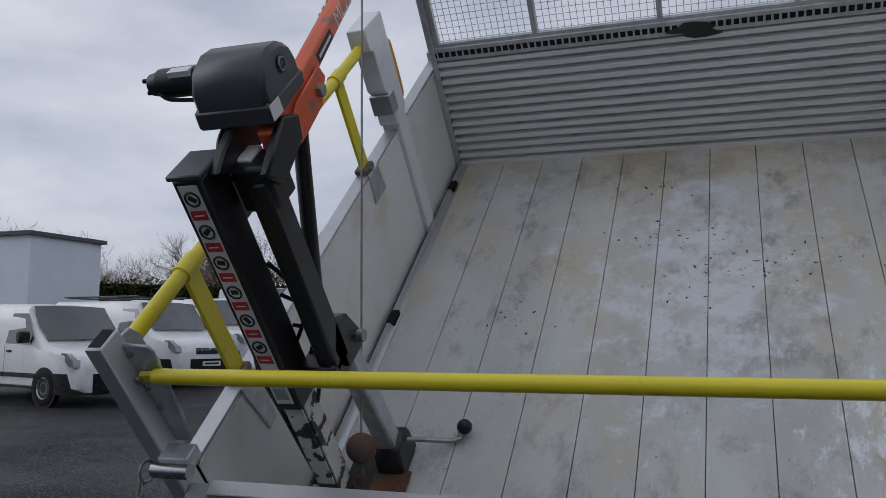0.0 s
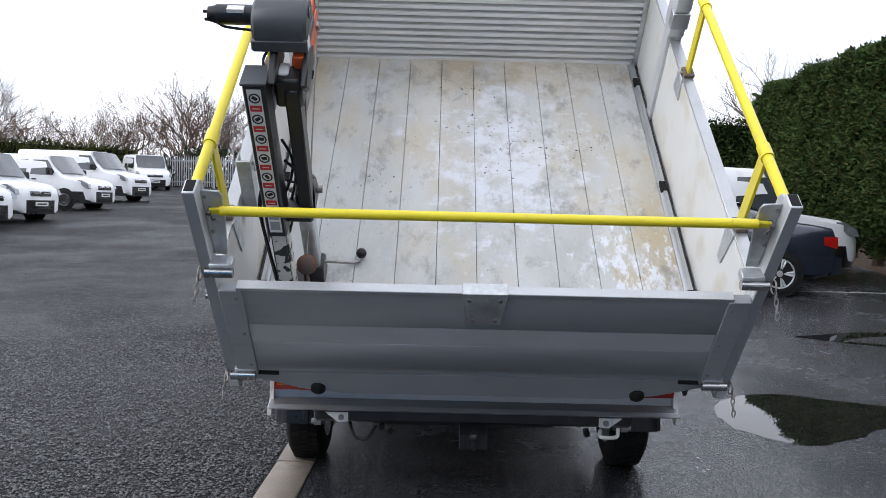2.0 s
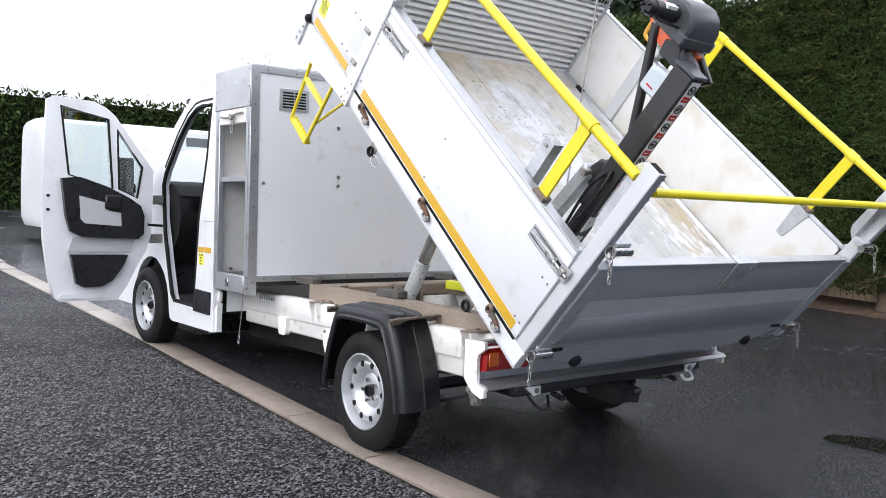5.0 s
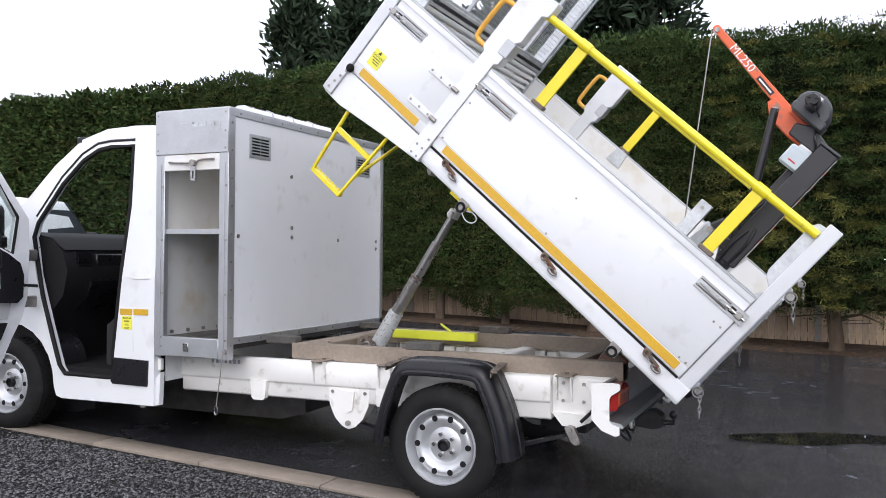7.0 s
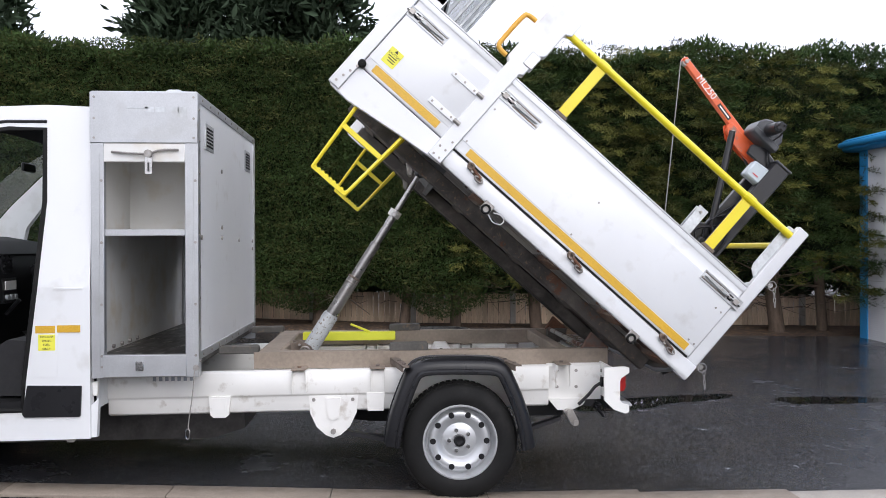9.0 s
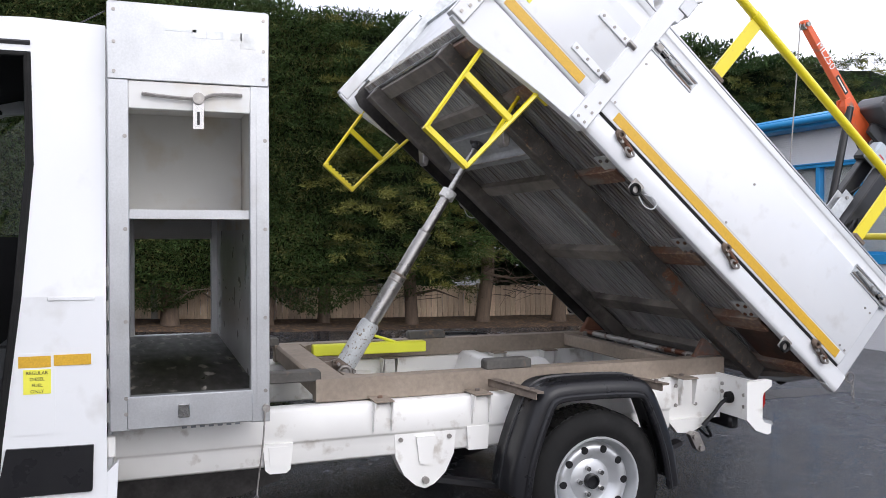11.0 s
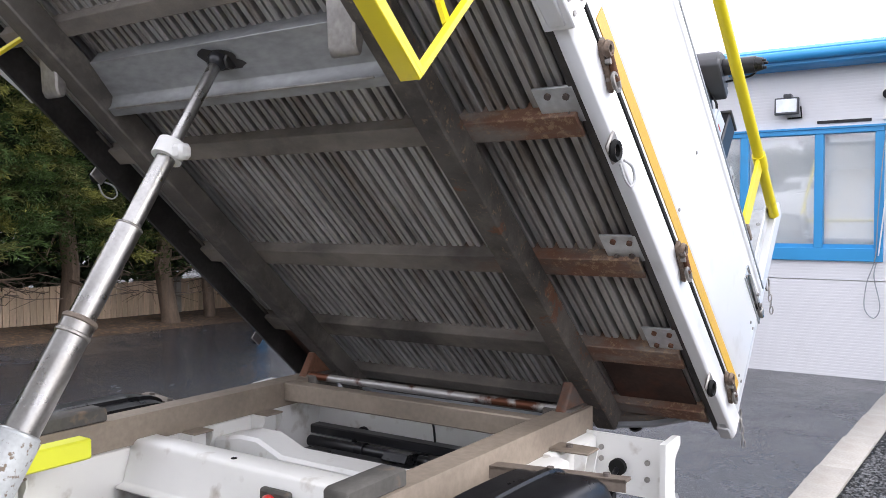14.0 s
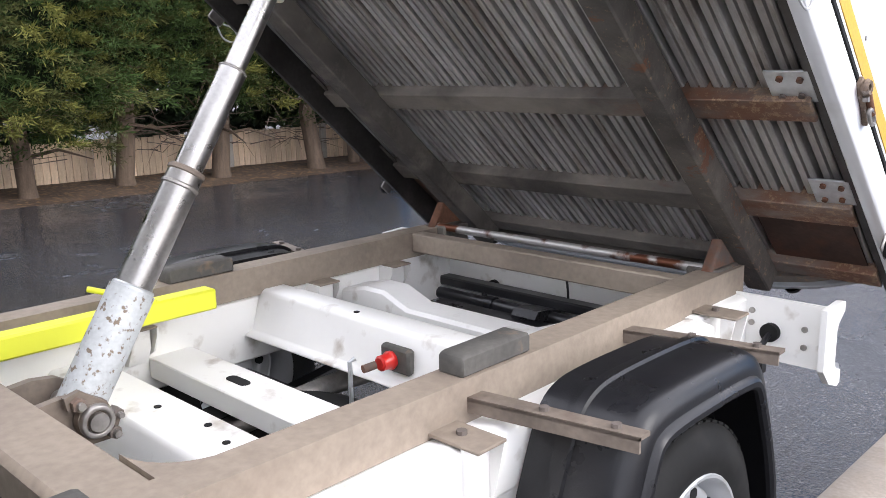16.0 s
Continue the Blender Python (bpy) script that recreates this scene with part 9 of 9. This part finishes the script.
def van(label, L, W, H, hood, nose, side_glass=0, paint=WHITE, bumper=BLACK_PLASTIC, rack=False):
    t = thing("parked_van", label, "van", "vans parked in the yard")
    hw, ht = W / 2, W / 2 - 0.13
    f = L / 2
    xw, xt = f - nose, f - nose - (H - hood) * 0.80
    belt = hood - 0.02
    st = [(-f, 0.42, belt, H - 0.08, hw - 0.05, ht - 0.04), (-f + 0.06, 0.30, belt, H, hw, ht), (xt - 0.9, 0.28, belt, H, hw, ht), (xt, 0.28, belt, H - 0.03, hw, ht),
          (xt + 0.45 * (xw - xt), 0.28, belt, H - 0.03 - 0.47 * (H - hood), hw, ht - 0.0), (xw, 0.28, belt - 0.04, hood + 0.02, hw, hw - 0.16), (f - 0.36, 0.28, hood - 0.18, hood - 0.08, hw - 0.01, hw - 0.14), (f - 0.12, 0.26, hood - 0.28, hood - 0.17, hw - 0.09, hw - 0.22), (f - 0.03, 0.26, 0.70, hood - 0.26, hw - 0.17, hw - 0.30), (f, 0.26, 0.60, 0.76, hw - 0.22, hw - 0.34)]
    part("body", loft(st), paint, t, "", smooth=35)
    ws = []
    for x, z, h in ((xt + 0.06, H - 0.075, ht - 0.07), (xt + 0.45 * (xw - xt) + 0.02, H - 0.04 - 0.47 * (H - hood), ht - 0.03), (xw - 0.05, hood + 0.075, hw - 0.20)):
        ws.append((x + 0.012, z + 0.016, h))
    bm = bmesh.new()
    rows = [[bm.verts.new((x + 0.05 * (1 - g * g), g * h, z + 0.02 * (1 - g * g))) for g in (-1, -0.5, 0, 0.5, 1)] for x, z, h in ws]
    for a, b in zip(rows, rows[1:]):
        for k in range(4):
            bm.faces.new((a[k], a[k + 1], b[k + 1], b[k]))
    scr = part("windscreen", bm, CAR_GLASS, t, "dark reflective windscreen")
    inner = bmesh.new()
    for s in (-1, 1):
        def wall(z):
            return s * (hw + (ht - hw) * min(1, max(0, (z - belt) / (H - 0.1 - belt))) + 0.004)
        glass = [(xt - 0.45, H - 0.20), (xt + 0.06, H - 0.20), (xw - 0.22, belt + 0.14), (xw - 0.30, belt + 0.03), (xt - 0.50, belt + 0.05)]
        polys = [glass] + [[(xt - 0.62 - 0.95 * k, H - 0.20), (xt - 0.66 - 0.95 * k, belt + 0.06), (xt - 1.45 - 0.95 * k, belt + 0.08), (xt - 1.42 - 0.95 * k, H - 0.20)] for k in range(side_glass)]
        for poly in polys:
            bm = bmesh.new()
            vs = [bm.verts.new((x, wall(z), z)) for x, z in poly]
            bm.faces.new(vs)
            r = bmesh.ops.extrude_face_region(bm, geom=bm.faces[:])
            bmesh.ops.translate(bm, verts=[v for v in r["geom"] if isinstance(v, bmesh.types.BMVert)], vec=(0, s * 0.006, 0))
            part("side_window", bm, CAR_GLASS, t)
        part("sill_trim", box((-f + 0.4, min(s * (hw - 0.02), s * (hw + 0.012)), 0.50), (f - 1.2, max(s * (hw - 0.02), s * (hw + 0.012)), 0.58)), bumper, t, bevel=0.006)
        part("wing_mirror", box((xw - 0.40, min(s * (hw + 0.02), s * (hw + 0.24)), belt + 0.06), (xw - 0.26, max(s * (hw + 0.02), s * (hw + 0.24)), belt + 0.28)), bumper, t, bevel=0.03)
        hl = part("headlight", prism([(f - 0.46, hood - 0.13), (f - 0.30, hood - 0.13), (f - 0.09, hood - 0.26), (f - 0.05, hood - 0.38), (f - 0.20, hood - 0.37), (f - 0.42, hood - 0.22)], "y", s * (hw - 0.34), s * (hw - 0.02)), HEADLAMP, t, "clear headlight", 0.012)
        for x in (f - 0.92, -f + 0.95):
            part("wheel_arch", cyl((x, s * (hw - 0.02), 0.32), (x, s * (hw + 0.004), 0.32), 0.385, 24), bumper if bumper is BLACK_PLASTIC else DARK, t)
        part("door_seam", box((xt - 0.53, min(s * hw, s * (hw + 0.003)), 0.45), (xt - 0.515, max(s * hw, s * (hw + 0.003)), belt)), GREY_INK, t)
        part("door_handle", box((xt - 0.45, min(s * hw, s * (hw + 0.02)), belt - 0.12), (xt - 0.28, max(s * hw, s * (hw + 0.02)), belt - 0.08)), bumper, t, bevel=0.006)
    plan = [(f - 0.62, hw + 0.012), (f - 0.34, hw + 0.005), (f - 0.12, hw - 0.13), (f + 0.02, hw - 0.42), (f + 0.04, 0.0)]
    plan = plan + [(x, -y) for x, y in reversed(plan[:-1])]
    bmp = part("bumper", prism(plan, "z", 0.22, 0.60), bumper, t, "black plastic bumper", 0.03)
    part("lower_grille", box((f + 0.02, -0.45, 0.27), (f + 0.048, 0.45, 0.37)), DARK, bmp, bevel=0.01)
    gr = part("grille", prism([(f - 0.10, hood - 0.27), (f - 0.012, hood - 0.30), (f + 0.012, hood - 0.40), (f + 0.012, hood - 0.43), (f - 0.10, hood - 0.43)], "y", -0.42, 0.42), BLACK_PLASTIC, t, "black grille", 0.02)
    part("grille_bar", box((f - 0.005, -0.44, hood - 0.36), (f + 0.024, 0.44, hood - 0.335)), CHROME, gr, bevel=0.006)
    part("badge", cyl((f - 0.01, 0, hood - 0.36), (f + 0.03, 0, hood - 0.37), 0.07, 16), CHROME, gr)
    pl = part("number_plate", box((f + 0.035, -0.26, 0.44), (f + 0.048, 0.26, 0.55)), PLATE, bmp)
    part("plate_bar", box((f + 0.047, -0.20, 0.475), (f + 0.050, 0.20, 0.515)), INK, pl)
    part("dash_shelf", box((xt, -ht + 0.15, 0.7), (xw - 0.1, ht - 0.15, hood)), DARK, t)
    if rack:
        rk = part("roof_rack", cyl((-f + 0.3, -ht + 0.1, H + 0.09), (xt - 0.1, -ht + 0.1, H + 0.09), 0.02, 8), BLACK_PLASTIC, t, "black roof rack bars")
        part("rack_bar", cyl((-f + 0.3, ht - 0.1, H + 0.09), (xt - 0.1, ht - 0.1, H + 0.09), 0.02, 8), BLACK_PLASTIC, rk)
        for k in range(3):
            x = -f + 0.5 + k * (xt + f - 0.8) / 2
            part("rack_cross", cyl((x, -ht + 0.05, H + 0.07), (x, ht - 0.05, H + 0.07), 0.02, 8), BLACK_PLASTIC, rk)
    add_wheels(t, f - 0.92, -f + 0.95, hw)
    return t


def park(t, x, y, heading):
    """Puts a vehicle down with its nose pointing to a heading in degrees from +x."""
    c, s = math.cos(radians(heading)), math.sin(radians(heading))
    z = ground_z(x, y)
    dx = (ground_z(x + c, y + s) - z)
    t.matrix_basis = pose(x, y, z, 0, -math.degrees(math.atan(dx)), heading)
    return t


park(van("white van with a dark lower bumper", 5.1, 1.93, 1.90, 1.10, 1.12), -13.2, 10.2, -14)
park(van("white panel van with roof rack bars", 4.9, 1.90, 1.92, 1.14, 1.0, rack=True), -13.5, 13.6, -14)
park(van("white panel van with a black front bumper", 4.95, 1.92, 1.93, 1.14, 1.02), -13.7, 16.6, -14)
park(van("white panel van with a black bumper and grille", 4.95, 1.92, 1.93, 1.14, 1.02), -13.7, 19.1, -12)
park(van("white van with windows along its side", 4.5, 1.84, 1.82, 1.10, 1.05, side_glass=2), -13.9, 24.3, -7)
park(van("white van with a large dark grille", 5.0, 1.98, 1.97, 1.18, 1.1), -14.7, 29.7, -12)
park(van("white minibus with side windows", 5.0, 1.9, 1.97, 1.16, 1.0, side_glass=2), -17.4, 44.6, -60)
park(van("white panel van in the second row", 5.2, 1.95, 2.4, 1.2, 0.9), -21.0, 32.0, -14)
park(van("white high-roofed van parked across the yard", 6.0, 2.02, 2.42, 1.22, 0.85, side_glass=1), 3.4, 14.3, 0)
park(van("white panel van parked beyond the cab", 5.0, 1.95, 1.98, 1.15, 1.1), 4.75, 10.95, 0)
park(van("silver-grey high-roofed van near the fence", 5.6, 2.05, 2.4, 1.25, 0.9, paint=VAN_GREY), -6.4, 46.0, -86)


def saloon_car():
    t = thing("parked_car", "dark blue saloon car with alloy wheels parked by the hedge", "car")
    st = [(-2.30, 0.45, 0.80, 0.95, 0.74, 0.62), (-2.22, 0.30, 0.92, 1.05, 0.86, 0.74), (-1.95, 0.25, 0.94, 1.09, 0.90, 0.76), (-1.65, 0.25, 0.93, 1.12, 0.905, 0.74), (-1.20, 0.25, 0.92, 1.27, 0.905, 0.65), (-0.75, 0.24, 0.91, 1.40, 0.905, 0.61), (-0.2, 0.22, 0.90, 1.42, 0.905, 0.62), (0.30, 0.22, 0.90, 1.37, 0.905, 0.62), (0.65, 0.22, 0.88, 1.18, 0.905, 0.68), (1.05, 0.22, 0.84, 0.98, 0.90, 0.76), (1.9, 0.22, 0.74, 0.86, 0.87, 0.72), (2.20, 0.22, 0.62, 0.74, 0.78, 0.60), (2.32, 0.24, 0.50, 0.58, 0.62, 0.46)]
    part("body", loft(st), NAVY, t)
    for s in (-1, 1):
        for poly in ([(-1.50, 0.97), (-1.22, 1.15), (-1.05, 1.22), (-1.02, 0.95)], [(-0.98, 0.95), (-1.0, 1.235), (-0.62, 1.325), (-0.18, 1.34), (-0.12, 0.94)], [(-0.06, 0.94), (-0.10, 1.34), (0.26, 1.30), (0.82, 0.97), (0.80, 0.93)]):
            bm = bmesh.new()
            vs = [bm.verts.new((x, s * (0.915 - 0.30 * max(0, z - 0.91) / 0.5), z)) for x, z in poly]
            bm.faces.new(vs)
            r = bmesh.ops.extrude_face_region(bm, geom=bm.faces[:])
            bmesh.ops.translate(bm, verts=[v for v in r["geom"] if isinstance(v, bmesh.types.BMVert)], vec=(0, s * 0.008, 0))
            part("side_window", bm, CAR_GLASS, t)
        part("tail_light", prism([(-2.27, 0.72), (-2.26, 0.90), (-1.98, 0.90), (-2.02, 0.78)], "y", s * 0.62, s * 0.885), RED_LENS, t, "red tail light", 0.02)
        part("door_handle", box((-0.95, min(s * 0.90, s * 0.925), 0.82), (-0.80, max(s * 0.90, s * 0.925), 0.845)), NAVY, t, bevel=0.005)
        part("wing_mirror", box((0.55, min(s * 0.93, s * 1.08), 0.93), (0.72, max(s * 0.93, s * 1.08), 1.06)), NAVY, t, bevel=0.03)
        for x in (1.42, -1.40):
            part("wheel_arch", cyl((x, s * 0.86, 0.33), (x, s * 0.909, 0.33), 0.36, 24), DARK, t)
            m = Matrix.Translation((x, s * 0.80, 0.33)) @ Matrix.Rotation(radians(90 * s), 4, "Z")
            w = part("wheel", lathe([(-0.10, 0.22), (-0.11, 0.28), (-0.09, 0.325), (0.09, 0.33), (0.115, 0.29), (0.115, 0.245), (0.10, 0.225)], 32), RUBBER, t, "black tyre on an alloy wheel", m=m)
            part("rim", lathe([(0.10, 0.232), (0.118, 0.226), (0.112, 0.205), (0.085, 0.196)], 28), SILVER, w, "silver alloy rim", m=m)
            part("dish", lathe([(0.085, 0.197), (0.04, 0.195), (0.035, 0.001)], 28), CHARCOAL, w, m=m)
            part("hub_cap", lathe([(0.08, 0.055), (0.112, 0.05), (0.116, 0.03), (0.116, 0.001)], 20), SILVER, w, m=m)
            for k in range(5):
                for o in (-0.12, 0.12):
                    a = 2 * math.pi * k / 5 + o
                    part("spoke", tube([(0.085, 0.03 * math.cos(a), 0.03 * math.sin(a)), (0.105, 0.205 * math.cos(a), 0.205 * math.sin(a))], 0.021, 6), SILVER, w, m=m)
    part("rear_screen", prism([(-1.60, 1.155), (-0.88, 1.395), (-0.86, 1.38), (-1.58, 1.13)], "y", -0.52, 0.52), CAR_GLASS, t)
    bp = part("rear_bumper", prism([(-2.20, 0.30), (-2.36, 0.36), (-2.36, 0.58), (-2.22, 0.62)], "y", -0.82, 0.82), NAVY, t, bevel=0.03)
    part("number_plate", box((-2.35, -0.26, 0.66), (-2.30, 0.26, 0.77)), PLATE, t)
    return t


car = saloon_car()
park(car, 3.53, 8.65, 180)
